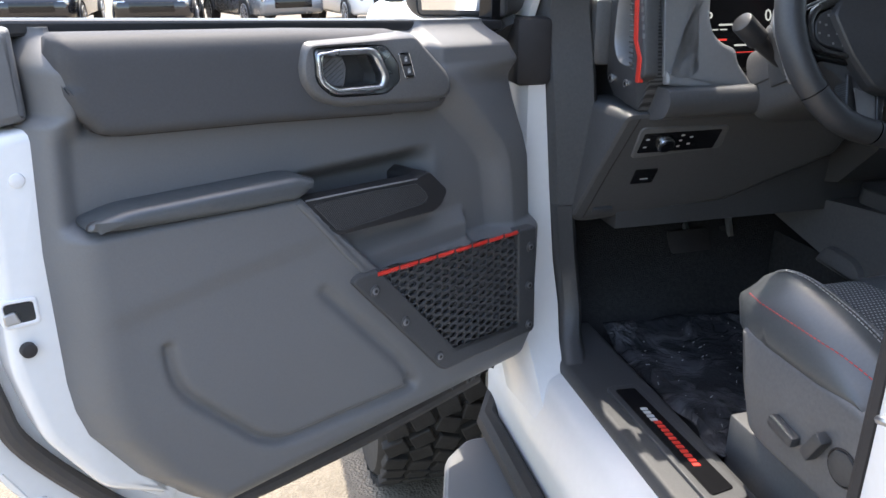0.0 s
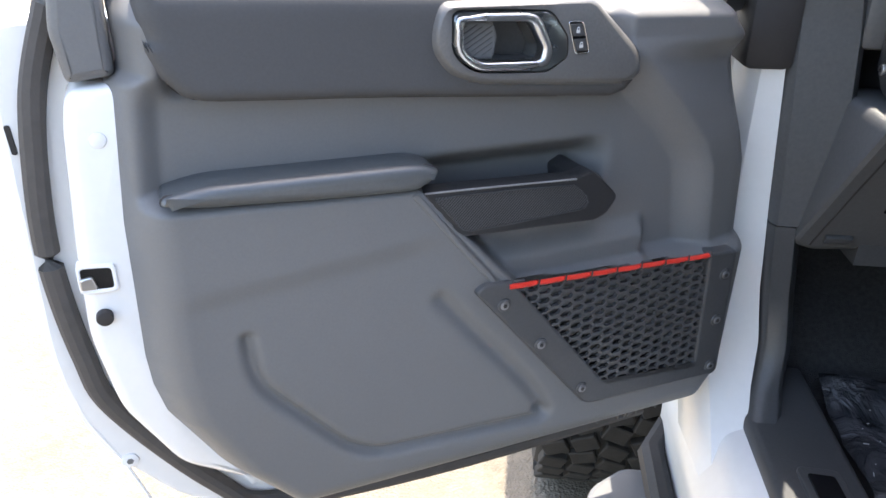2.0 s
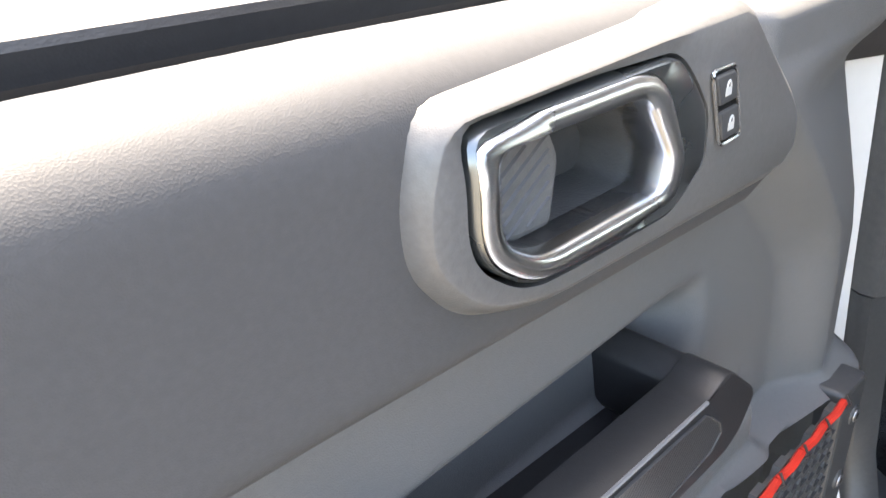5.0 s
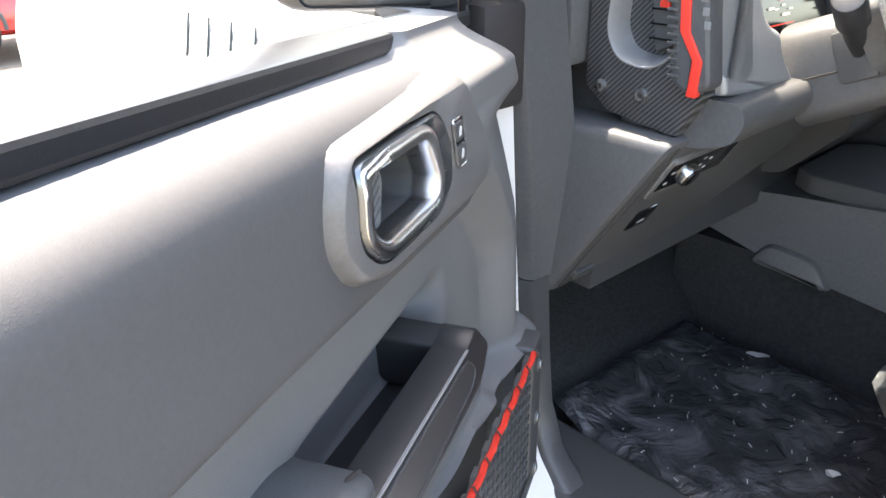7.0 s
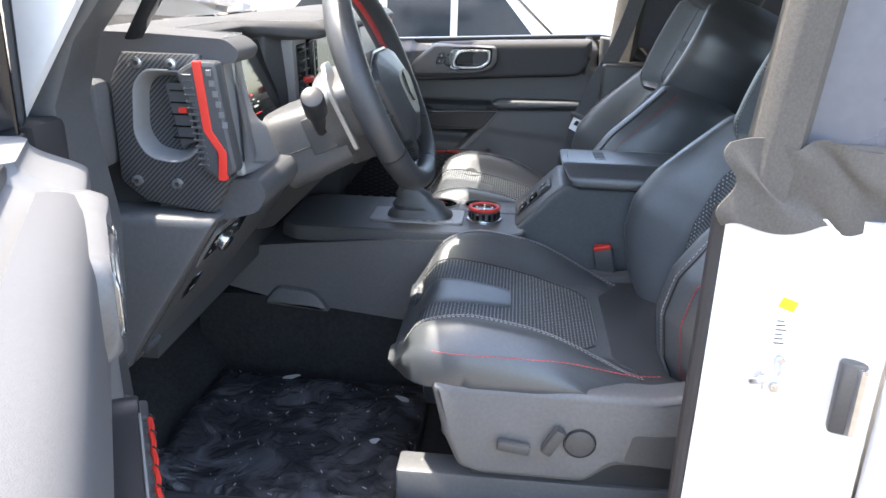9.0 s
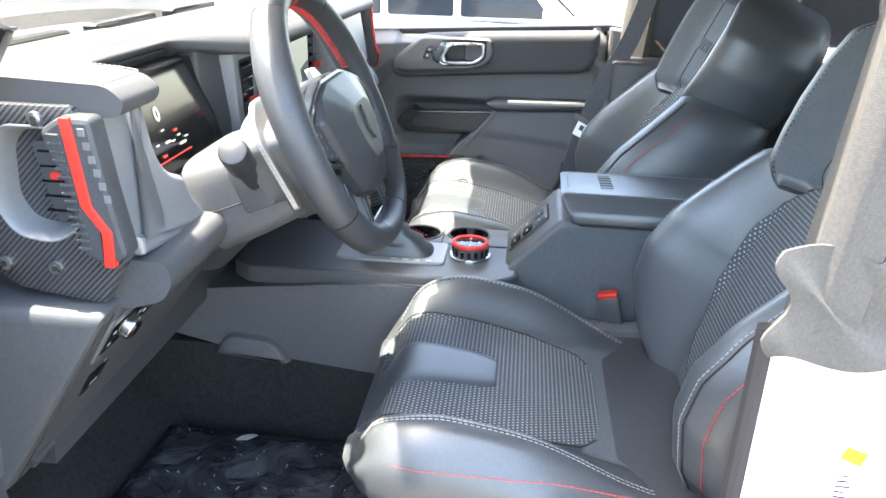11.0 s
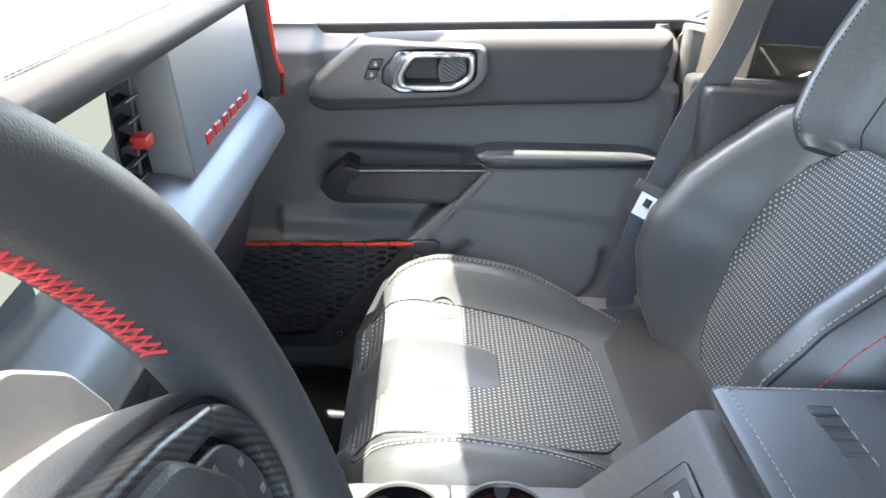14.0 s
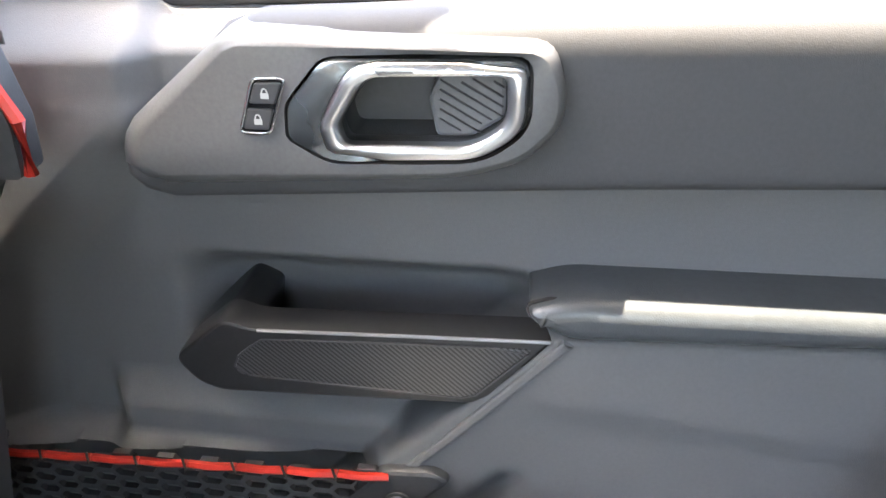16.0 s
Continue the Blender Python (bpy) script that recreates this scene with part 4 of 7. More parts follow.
    part("mirror_arm", tube([at(-0.03, 1.44, -0.10), at(-0.03, 1.47, -0.13), at(-0.02, 1.52, -0.15)], 0.03, 8), PLASTIC_DARK, door, "black mirror arm")
    sail = rounded([(0.022, 1.45), (0.046, 1.45), (0.030, 1.80), (0.012, 1.80)], 0.004)
    part("sail_trim", slab(sail, at, -0.10, -0.07, 0.004), GLOSS_BLACK, door, "black quarter trim")
    return door


build_door(DOOR_L, True)
build_door(DOOR_R, False)

# ---- seats ----
CUSHION_EDGE = [(0.0, 0.235), (0.08, 0.25), (0.2, 0.262), (0.33, 0.262), (0.365, 0.256), (0.39, 0.245), (0.41, 0.228), (0.425, 0.200), (0.435, 0.160)]


def build_seat(cx, y0, inb, back, base_z=0.0):
    """A front seat: cx its middle, y0 the rear of the cushion, inb +1 or -1 towards the middle of the car."""
    seat = thing("bucket_seat", (cx, y0 + 0.2, 0.76), "black leather and suede sports seat with pale stitching", "seat", "front seats")

    def cush(x, y):
        """Height of the cushion; x across (to the inboard side), y ahead of its rear edge."""
        hw = lerp_table(CUSHION_EDGE, y)
        c = 1.035 + 0.062 * smooth(y, -0.05, 0.36) - 0.015 * smooth(y, 0.36, 0.44)
        r = abs(x) / max(hw, 0.05)
        peak = 0.052 * smooth(y, -0.02, 0.22) * (1 - 0.55 * smooth(y, 0.30, 0.44))
        z = c + peak * smooth(r, 0.52, 0.80)
        z -= 0.035 * smooth(r, 0.86, 1.0) ** 1.5 * (1 - 0.8 * smooth(y, 0.34, 0.43))
        z -= 0.055 * smooth(y, 0.375, 0.437) ** 2.0
        return z

    def P(x, y, dz=0.0):
        return Vector((cx + inb * x, y0 + y, cush(x, y) + base_z + dz))

    def top(a, b):
        y = -0.11 + 0.547 * b
        hw = lerp_table(CUSHION_EDGE, y)
        return P((2 * a - 1) * hw, y)

    bmc = sheet(top, 44, 34)
    rim = [e for e in bmc.edges if e.is_boundary]
    g = bmesh.ops.extrude_edge_only(bmc, edges=rim)
    vs = [k for k in g["geom"] if isinstance(k, bmesh.types.BMVert)]
    for v in vs:
        d = Vector((v.co.x - cx, v.co.y - (y0 + 0.2), 0))
        v.co.z = min(1.085 + base_z - (0.02 if v.co.y < y0 + 0.3 else 0.0), v.co.z - 0.006)
        v.co += d.normalized() * 0.012
    g = bmesh.ops.extrude_edge_only(bmc, edges=[e for e in bmc.edges if e.is_boundary])
    for v in [k for k in g["geom"] if isinstance(k, bmesh.types.BMVert)]:
        d = Vector((v.co.x - cx, v.co.y - (y0 + 0.2), 0))
        v.co.z = min(1.045 + base_z, v.co.z - 0.012)
        v.co -= d.normalized() * 0.006
    g = bmesh.ops.extrude_edge_only(bmc, edges=[e for e in bmc.edges if e.is_boundary])
    for v in [k for k in g["geom"] if isinstance(k, bmesh.types.BMVert)]:
        v.co.x = cx + (v.co.x - cx) * 0.7
    part("cushion", bmc, LEATHER, seat, "bolstered black leather cushion", sharp=80)

    # perforated insert, wrapped over the front
    def ins_hw(y):
        return lerp_table([(0.09, 0.06), (0.10, 0.10), (0.12, 0.125), (0.2, 0.142), (0.36, 0.15), (0.437, 0.145)], y)

    def ins(a, b):
        y = 0.092 + (0.436 - 0.092) * b
        return P((2 * a - 1) * ins_hw(y), y, 0.0025)

    part("cushion_insert", sheet(ins, 26, 30, uv=lambda a, b: ((2 * a - 1) * ins_hw(0.092 + 0.344 * b), 0.344 * b)), PERF, seat, "perforated suede insert")

    def rear(a, b):
        y = -0.10 + 0.22 * b
        return P((2 * a - 1) * 0.15, y, 0.0015)

    part("rear_panel", sheet(rear, 20, 14), SUEDE, seat, "plain charcoal suede panel")

    def pw(y):
        return lerp_table([(0.245, 0.034), (0.25, 0.041), (0.262, 0.046), (0.437, 0.066)], y)

    def patch(a, b):
        y = 0.247 + (0.436 - 0.247) * b
        return P((2 * a - 1) * pw(y), y, 0.006 - 0.003 * abs(2 * a - 1) ** 6)

    part("front_patch", sheet(patch, 14, 20), LEATHER, seat, "smooth leather patch")

    # seams
    for sx in (-1, 1):
        line = [P(sx * (lerp_table(CUSHION_EDGE, y) * 0.80), y, 0.002) for y in [-0.03 + 0.45 * k / 44 for k in range(45)]]
        line2 = [P(sx * (lerp_table(CUSHION_EDGE, y) * 0.80 + 0.006), y, 0.002) for y in [0.02 + 0.40 * k / 40 for k in range(41)]]
        part("seam", stitches(line), STITCH, seat, "pale grey stitching")
        part("seam", stitches(line2), STITCH, seat, "pale grey stitching")
        # thin black tubes put the shade of the seam grooves into colour
        edge = [P(sx * (ins_hw(y) + 0.002), y, 0.0015) for y in [0.10 + 0.33 * k / 40 for k in range(41)]]
        part("groove_line", tube(edge, 0.0016, 5), RUBBER, seat, "seam groove, its shade drawn as a dark line")
        fold = [P(sx * (lerp_table(CUSHION_EDGE, y) * 0.80 + 0.003), y, 0.0008) for y in [-0.03 + 0.46 * k / 44 for k in range(45)]]
        part("groove_line", tube(fold, 0.0013, 5), RUBBER, seat, "seam groove, its shade drawn as a dark line")
    out = []
    for k in range(41):
        y = 0.02 + 0.345 * k / 40
        hw = lerp_table(CUSHION_EDGE, y) + 0.007
        out.append(Vector((cx - hw, y0 + y, 1.082 + 0.026 * smooth(y, 0.02, 0.2) + base_z)))
    part("seam", stitches(out), STITCH_RED, seat, "red contrast stitching")

    # plastic base
    side = [(0.365, 1.058), (0.345, 0.973), (0.318, 0.910), (0.28, 0.900), (0.12, 0.898), (0.075, 0.934), (-0.06, 0.936), (-0.10, 0.96), (-0.10, 1.085), (-0.03, 1.068), (0.02, 1.056)]
    for sx in (-1, 1):
        base = part("base_cover", slab(rounded([(y0 + a, b) for a, b in side], 0.012), lambda a, b, d: Vector((cx + sx * inb * d, a, b + base_z)), 0.225, 0.272, 0.012, 3), PLASTIC_MID, seat, "grey plastic seat base cover")
        if sx == -1:
            x = cx - inb * 0.272
            nrm = (-inb, 0, 0)
            part("seat_switch", block((-0.026, -0.0085, 0), (0.026, 0.0085, 0.016), 0.004, 2, facing((x, y0 + 0.232, 0.962), nrm) @ pose(0, 0, 0, 0, 0, -8)), PLASTIC_DARK, base, "black seat adjuster")
            part("seat_switch", block((-0.024, -0.009, 0), (0.024, 0.009, 0.018), 0.004, 2, facing((x, y0 + 0.172, 0.978), nrm) @ pose(0, 0, 0, 0, 0, 62)), PLASTIC_DARK, base, "black seat adjuster")
            part("cover_recess", slab(rounded([(y0 + 0.052, 0.993), (y0 - 0.03, 0.998), (y0 - 0.03, 0.938), (y0 + 0.062, 0.942)], 0.008), lambda a, b, d: Vector((cx - inb * d, a, b)), 0.268, 0.2735, 0.001), PLASTIC_DARK, base, "dark inset panel")
            part("button_ring", tube([(x - inb * 0.001, y0 + 0.131 + 0.0245 * math.cos(a), 0.972 + 0.0245 * math.sin(a)) for a in [2 * math.pi * k / 30 for k in range(30)]], 0.0014, 5, closed=True), RUBBER, base, "dark gap round the button")
            part("lumbar_button", disc(0.0225, 0.004, 28, 0.002, facing((x - (-inb) * 0.0, y0 + 0.131, 0.972), nrm)), PLASTIC_DARK, base, "round lumbar button")
    part("seat_pan", block((cx - 0.225, y0 - 0.06, 0.93 + base_z), (cx + 0.225, y0 + 0.35, 1.05 + base_z), 0.01), PLASTIC_DARK, seat)
    for sx in (-1, 1):
        part("seat_rail", block((cx + sx * 0.19 - 0.03, y0 - 0.12, 0.757), (cx + sx * 0.19 + 0.03, y0 + 0.425, 0.858), 0.006), PLASTIC_MID, seat, "grey plastic rail cover")
        part("seat_leg", block((cx + sx * 0.19 - 0.022, y0 - 0.08, 0.83), (cx + sx * 0.19 + 0.022, y0 + 0.30, 0.935), 0.005), PLASTIC_DARK, seat)

    # backrest: s runs up the back, which leans
    lean = radians(24)
    up = Vector((0, -math.sin(lean), math.cos(lean)))
    fwd = Vector((0, math.cos(lean), math.sin(lean)))
    root = Vector((cx, y0 + 0.02 + back, 1.02 + base_z))

    def low_hw(s):
        return lerp_table([(0, 0.195), (0.05, 0.232), (0.12, 0.252), (0.22, 0.260), (0.32, 0.256), (0.38, 0.246), (0.41, 0.232), (0.43, 0.205), (0.44, 0.175)], s)

    def low_d(x, s):
        r = abs(x) / low_hw(s)
        d = 0.012 * math.sin(min(1, s / 0.42) * math.pi)
        d += lerp_table([(0, 0.02), (0.05, 0.072), (0.12, 0.112), (0.18, 0.122), (0.25, 0.110), (0.33, 0.080), (0.40, 0.056), (0.44, 0.04)], s) * smooth(r, 0.45, 0.76)
        d -= 0.055 * max(0.0, (r - 0.79) / 0.21) ** 2
        return d - 0.03 * smooth(s, 0.405, 0.44)

    def B(x, s, d):
        return root + Vector((inb * x, 0, 0)) + up * s + fwd * d

    def body_loop(s, hw, depth, dmax, rise=lambda x, s: 0.0):
        front = [B(hw * (2 * k / 44 - 1), s + rise(hw * (2 * k / 44 - 1), s), depth(hw * (2 * k / 44 - 1), s)) for k in range(45)]
        side = [(hw + 0.005, -0.045), (hw + 0.004, -0.07), (hw - 0.006, dmax + 0.03), (hw - 0.03, dmax)]
        return front + [B(x, s, d) for x, d in side] + [B(-x, s, d) for x, d in reversed(side)]

    part("backrest", loft([body_loop(0.44 * k / 36, low_hw(0.44 * k / 36), low_d, -0.135) for k in range(37)]), LEATHER, seat, "bolstered black leather backrest", sharp=80)

    def bi_hw(s):
        return lerp_table([(0.05, 0.05), (0.07, 0.085), (0.11, 0.112), (0.20, 0.130), (0.30, 0.134), (0.355, 0.122), (0.39, 0.09), (0.405, 0.05)], s)

    def bins(a, b):
        s = 0.05 + 0.355 * b
        x = (2 * a - 1) * bi_hw(s)
        return B(x, s, low_d(x, s) + 0.004)

    part("backrest_insert", sheet(bins, 26, 30, uv=lambda a, b: ((2 * a - 1) * bi_hw(0.05 + 0.355 * b), 0.355 * b)), PERF, seat, "perforated suede insert")

    def up_hw(s):
        return lerp_table([(0.36, 0.150), (0.372, 0.172), (0.395, 0.192), (0.44, 0.215), (0.49, 0.230), (0.55, 0.230), (0.60, 0.210), (0.635, 0.175), (0.655, 0.13), (0.662, 0.10)], s)

    def up_d(x, s):
        r = abs(x) / up_hw(s)
        d = 0.016 + 0.040 * smooth(r, 0.50, 0.84)
        d -= 0.05 * max(0.0, (r - 0.86) / 0.14) ** 2
        d -= 0.018 * (1 - smooth(s, 0.36, 0.40))
        return d - 0.045 * smooth(s, 0.60, 0.665)

    def arch(x, s):
        """The lower edge of the shoulder panel arches over the insert."""
        return 0.034 * max(0.0, 1 - (x / 0.15) ** 2) * (1 - smooth(s, 0.36, 0.50))

    part("shoulder_panel", loft([body_loop(0.36 + 0.302 * k / 30, up_hw(0.36 + 0.302 * k / 30), up_d, -0.145, arch) for k in range(31)]), LEATHER, seat, "leather shoulder wings", sharp=80)

    def su_hw(s):
        return up_hw(s) * 0.77

    def sued(a, b):
        s = 0.378 + 0.245 * b
        x = (2 * a - 1) * su_hw(s)
        return B(x, s + arch(x, s), up_d(x, s) + 0.0025)

    part("shoulder_insert", sheet(sued, 30, 20), SUEDE, seat, "charcoal suede shoulder insert")
    # black tubes again stand in for shade along the backrest's grooves
    for sx in (-1, 1):
        part("groove_line", tube([B(sx * (0.066 + 0.05 * (s - 0.4)), s + arch(0.066, s), up_d(0.066, s) + 0.003) for s in [0.375 + 0.24 * k / 16 for k in range(17)]], 0.0012, 5), RUBBER, seat, "seam groove, its shade drawn as a dark line")
        part("groove_line", tube([B(sx * (su_hw(s) + 0.003), s, up_d(su_hw(s) + 0.003, s) + 0.0008) for s in [0.38 + 0.24 * k / 30 for k in range(31)]], 0.0014, 5), RUBBER, seat, "seam groove, its shade drawn as a dark line")
        part("groove_line", tube([B(sx * (low_hw(s) * 0.86 + 0.004), s, low_d(low_hw(s) * 0.86 + 0.004, s) + 0.0008) for s in [0.02 + 0.38 * k / 36 for k in range(37)]], 0.0014, 5), RUBBER, seat, "seam groove, its shade drawn as a dark line")
        part("groove_line", tube([B(sx * (bi_hw(s) + 0.0015), s, low_d(bi_hw(s), s) + 0.003) for s in [0.055 + 0.345 * k / 36 for k in range(37)]], 0.0016, 5), RUBBER, seat, "seam groove, its shade drawn as a dark line")
        part("seam", stitches([B(sx * su_hw(s), s, up_d(su_hw(s), s) + 0.003) for s in [0.38 + 0.24 * k / 30 for k in range(31)]]), STITCH, seat, "pale grey stitching")
        part("seam", stitches([B(sx * low_hw(s) * 0.86, s, low_d(low_hw(s) * 0.86, s) + 0.002) for s in [0.02 + 0.38 * k / 36 for k in range(37)]]), STITCH, seat, "pale grey stitching")
        part("seam", stitches([B(sx * low_hw(s) * 0.955, s, low_d(low_hw(s) * 0.955, s) + 0.002) for s in [0.02 + 0.385 * k / 40 for k in range(41)]]), STITCH_RED, seat, "red contrast stitching")
        part("groove_line", tube([B(sx * (low_hw(s) + 0.0005), s, -0.038 - 0.03 * s) for s in [0.03 + 0.36 * k / 24 for k in range(25)]], 0.0016, 5), RUBBER, seat, "seam groove, its shade drawn as a dark line")
    # embossed mark
    mm = facing(B(0, 0.507, up_d(0, 0.507) + 0.003), fwd, up)
    bar_row("raised_mark", SUEDE, seat, "raised dark emblem bars", [0.017, 0.018, 0.017, 0.015, 0.018, 0.017], 0.006, 0.026, 0.0018, mm, 0.15)
    # head restraint
    ring = [(0.125 * math.copysign(abs(math.cos(t)) ** 0.5, math.cos(t)), 0.072 * math.copysign(abs(math.sin(t)) ** 0.55, math.sin(t))) for t in [2 * math.pi * i / 36 for i in range(36)]]
    hr = [[B(x * k, 0.678 + z * k2, d) for x, z in ring] for d, k, k2 in ((-0.075, 0.7, 0.7), (-0.06, 0.9, 0.88), (0.0, 1.0, 1.0), (0.045, 0.98, 0.97), (0.068, 0.93, 0.90), (0.078, 0.84, 0.78), (0.082, 0.5, 0.4))]
    rest = part("head_restraint", loft(hr), LEATHER, seat, "black leather head restraint", sharp=80)
    part("seam", stitches([B(x * 0.80, 0.678 + z * 0.74, 0.0805) for x, z in ring + ring[:1]]), STITCH, rest, "pale grey stitching")
    for sx in (-1, 1):
        part("restraint_post", tube([B(sx * 0.055, 0.58, -0.03), B(sx * 0.055, 0.64, -0.02)], 0.007, 8), STEEL, rest, "steel post")
    if inb < 0:
        # sewn round mark on the outer front of the cushion
        for r_, w_ in ((0.023, 0.0012), (0.017, 0.0009)):
            part("raised_mark", tube([P(-0.135 + r_ * math.cos(a), 0.318 + r_ * math.sin(a), 0.003) for a in [2 * math.pi * k / 28 for k in range(28)]], w_, 5, closed=True), SUEDE, seat, "raised round sewn mark")
    return seat


build_seat(-0.375, 0.54, 1, -0.055)
build_seat(0.392, 0.60, -1, -0.055)

# rear bench
rear = thing("rear_bench", (0, -0.45, 0.76), "dark rear bench seat behind the front seats", "seat")
part("bench_cushion", block((-0.62, -0.65, 0.93), (0.62, -0.12, 1.10), 0.05, 4), LEATHER, rear)
part("bench_base", block((-0.60, -0.65, 0.757), (0.60, -0.20, 0.94), 0.02), PLASTIC_DARK, rear)
for x in (-0.33, 0.33):
    part("bench_backrest", block((x - 0.30, -0.06, 0), (x + 0.30, 0.06, 0.60), 0.045, 4, pose(0, -0.62, 1.05, 18)), LEATHER, rear)
    part("bench_head_restraint", block((x - 0.12, -0.05, 0.62), (x + 0.12, 0.04, 0.76), 0.035, 4, pose(0, -0.62, 1.05, 18)), LEATHER, rear)

# ---- dashboard ----
dash = thing("dashboard", (0, 1.4, 0.9), "dark grey dashboard with padded top and wide touchscreen", "dashboard")


def pad_front(x):
    """How far back the dashboard's padded edge runs: a bay over the instruments."""
    return 1.165 + 0.130 * smooth(x, -0.585, -0.515) * (1 - smooth(x, -0.285, -0.205))


def pad_loop(x):
    front = pad_front(x)
    low = 1.526 + 0.014 * (front - 1.165) / 0.13
    prof = rounded([(front + 0.007, low), (front, 0.5 * low + 0.7785), (front + 0.018, 1.557), (1.40, 1.566), (1.62, 1.50), (1.62, 1.44), (1.36, 1.48), (max(1.30, front + 0.03), low - 0.008)], [0.008, 0.01, 0.016, 0.1, 0.01, 0.01, 0.02, 0.01])
    return [Vector((x, q.x, q.y)) for q in prof]


pad_x = [-0.665 + 1.285 * k / 150 for k in range(151)]
pad_ = part("dash_pad", loft([pad_loop(x) for x in pad_x]), LEATHER_DOOR, dash, "padded dashboard top", sharp=60)
part("seam", stitches([(x, pad_front(x) + 0.024, 1.5585) for x in pad_x[1:-1]]), STITCH, pad_, "pale stitching along the edge")
for x in (-0.30, 0.0, 0.30):
    part("defrost_slot", block((x - 0.11, 1.50, 1.528), (x + 0.11, 1.53, 1.548), 0.004, 1), GLOSS_BLACK, dash, "black defroster slot")
core = [(1.335, 1.50), (1.62, 1.46), (1.66, 1.20), (1.42, 1.06), (1.34, 1.06), (1.325, 1.30)]
for s in (-1, 1):
    part("dash_end_cap", block((min(s * 0.60, s * 0.70), 1.35, 1.38), (max(s * 0.60, s * 0.70), 1.64, 1.50), 0.012, 2), PLASTIC_DASH, dash, "grey plastic dashboard end")
part("dash_core", prism_x(core, -0.635, 0.635), PLASTIC_DARK, dash, "black inner dashboard")
# centre and passenger face of the dashboard
def along_y(y):
    return lambda a, b, d: Vector((a, y - d, b))


part("screen_housing", slab(rounded([(-0.215, 1.528), (0.26, 1.528), (0.255, 1.372), (-0.18, 1.372), (-0.20, 1.40)], 0.012), along_y(1.27), 0, 0.045, 0.006), SILVER, dash, "satin grey screen surround")
scr = part("touchscreen", slab(rounded([(-0.125, 1.518), (0.183, 1.518), (0.183, 1.382), (-0.105, 1.382)], 0.008), along_y(1.27), 0.04, 0.051, 0.002), GLOSS_BLACK, dash, "wide glossy touchscreen")
SCREEN = glow("lit screen", (0.42, 0.47, 0.44), 0.09)
part("screen_picture", slab(rounded([(-0.088, 1.514), (0.178, 1.514), (0.178, 1.388), (-0.075, 1.388)], 0.004), along_y(1.27), 0.0495, 0.0518), SCREEN, scr, "pale grey-green lit picture")
part("side_bar", slab([(-0.0875, 1.5135), (-0.066, 1.5135), (-0.054, 1.3885), (-0.0745, 1.3885)], along_y(1.27), 0.0515, 0.0523), GLOSS_BLACK, scr, "dark menu bar on the screen")
for k in range(5):
    part("menu_mark", block((-0.004, -0.003, 0), (0.004, 0.003, 0.0004), 0, 1, facing((-0.075 + 0.0025 * k, 1.2176, 1.500 - 0.024 * k), (0, -1, 0))), WHITE_INK, scr)
part("map_card", slab(rounded([(-0.040, 1.412), (0.012, 1.417), (0.016, 1.392), (-0.038, 1.392)], 0.003), along_y(1.27), 0.0515, 0.0523), PLASTIC_MID, scr, "grey card on the lit picture")
part("map_field", slab([(0.120, 1.448), (0.1775, 1.462), (0.1775, 1.3885), (0.142, 1.3885)], along_y(1.27), 0.0515, 0.0521), PLASTIC, scr, "darker field on the lit picture")
for x0, x1 in ((-0.196, -0.136), (0.192, 0.243)):
    vent = part("air_vent", slab(rounded([(x0, 1.512), (x1, 1.512), (x1 - 0.004, 1.388), (x0 + 0.018, 1.388)], 0.008), along_y(1.27), 0.04, 0.047, 0.002), GLOSS_BLACK, dash, "black air vent")
    for k in range(6):
        z = 1.405 + 0.019 * k
        part("vent_slat", block((x0 + 0.012, -0.006, -0.0012), (x1 - 0.006, 0.006, 0.0012), 0.0008, 1, pose(0, 1.219, z, -25)), PLASTIC_DARK, vent)
    part("vent_tab", block((x0 + 0.018, -0.012, -0.006), (x1 - 0.012, 0.004, 0.006), 0.003, 2, pose(0, 1.214, 1.445)), RED, vent, "red vent tab")
part("passenger_panel", slab(rounded([(0.262, 1.53), (0.585, 1.53), (0.60, 1.40), (0.262, 1.39)], 0.01), lambda a, b, d: Vector((a, 1.235 - d - (1.53 - b) * 0.12, b)), 0, 0.04, 0.005), SILVER, dash, "satin grey passenger panel")
bar_row("raised_mark", RED, dash, "red raised bars", [0.022, 0.022, 0.022, 0.022, 0.022, 0.022], 0.012, 0.0135, 0.0025, facing((0.415, 1.182, 1.415), (0, -1, 0.1)))
shelf = [(1.20, 1.398), (1.168, 1.378), (1.152, 1.352), (1.152, 1.335), (1.175, 1.322), (1.27, 1.322), (1.27, 1.398)]
part("dash_shelf", prism_x(rounded(shelf, 0.008), -0.16, 0.60), SILVER, dash, "satin grey ledge below the panel")
part("glovebox", prism_x(rounded([(1.19, 1.322), (1.24, 1.10), (1.30, 1.06), (1.40, 1.06), (1.40, 1.322)], 0.015), 0.17, 0.64), PLASTIC_DARK, dash, "black glovebox lid")
part("lower_fascia", prism_x(rounded([(1.19, 1.322), (1.21, 1.22), (1.30, 1.13), (1.45, 1.10), (1.45, 1.322)], 0.012), -0.16, 0.168), PLASTIC_DARK, dash, "black lower centre stack")
for k in range(7):
    part("control_key", block((-0.12 + 0.04 * k, -0.006, -0.008), (-0.088 + 0.04 * k, 0.004, 0.008), 0.002, 1, pose(0, 1.196, 1.285, -12)), GLOSS_BLACK, dash)

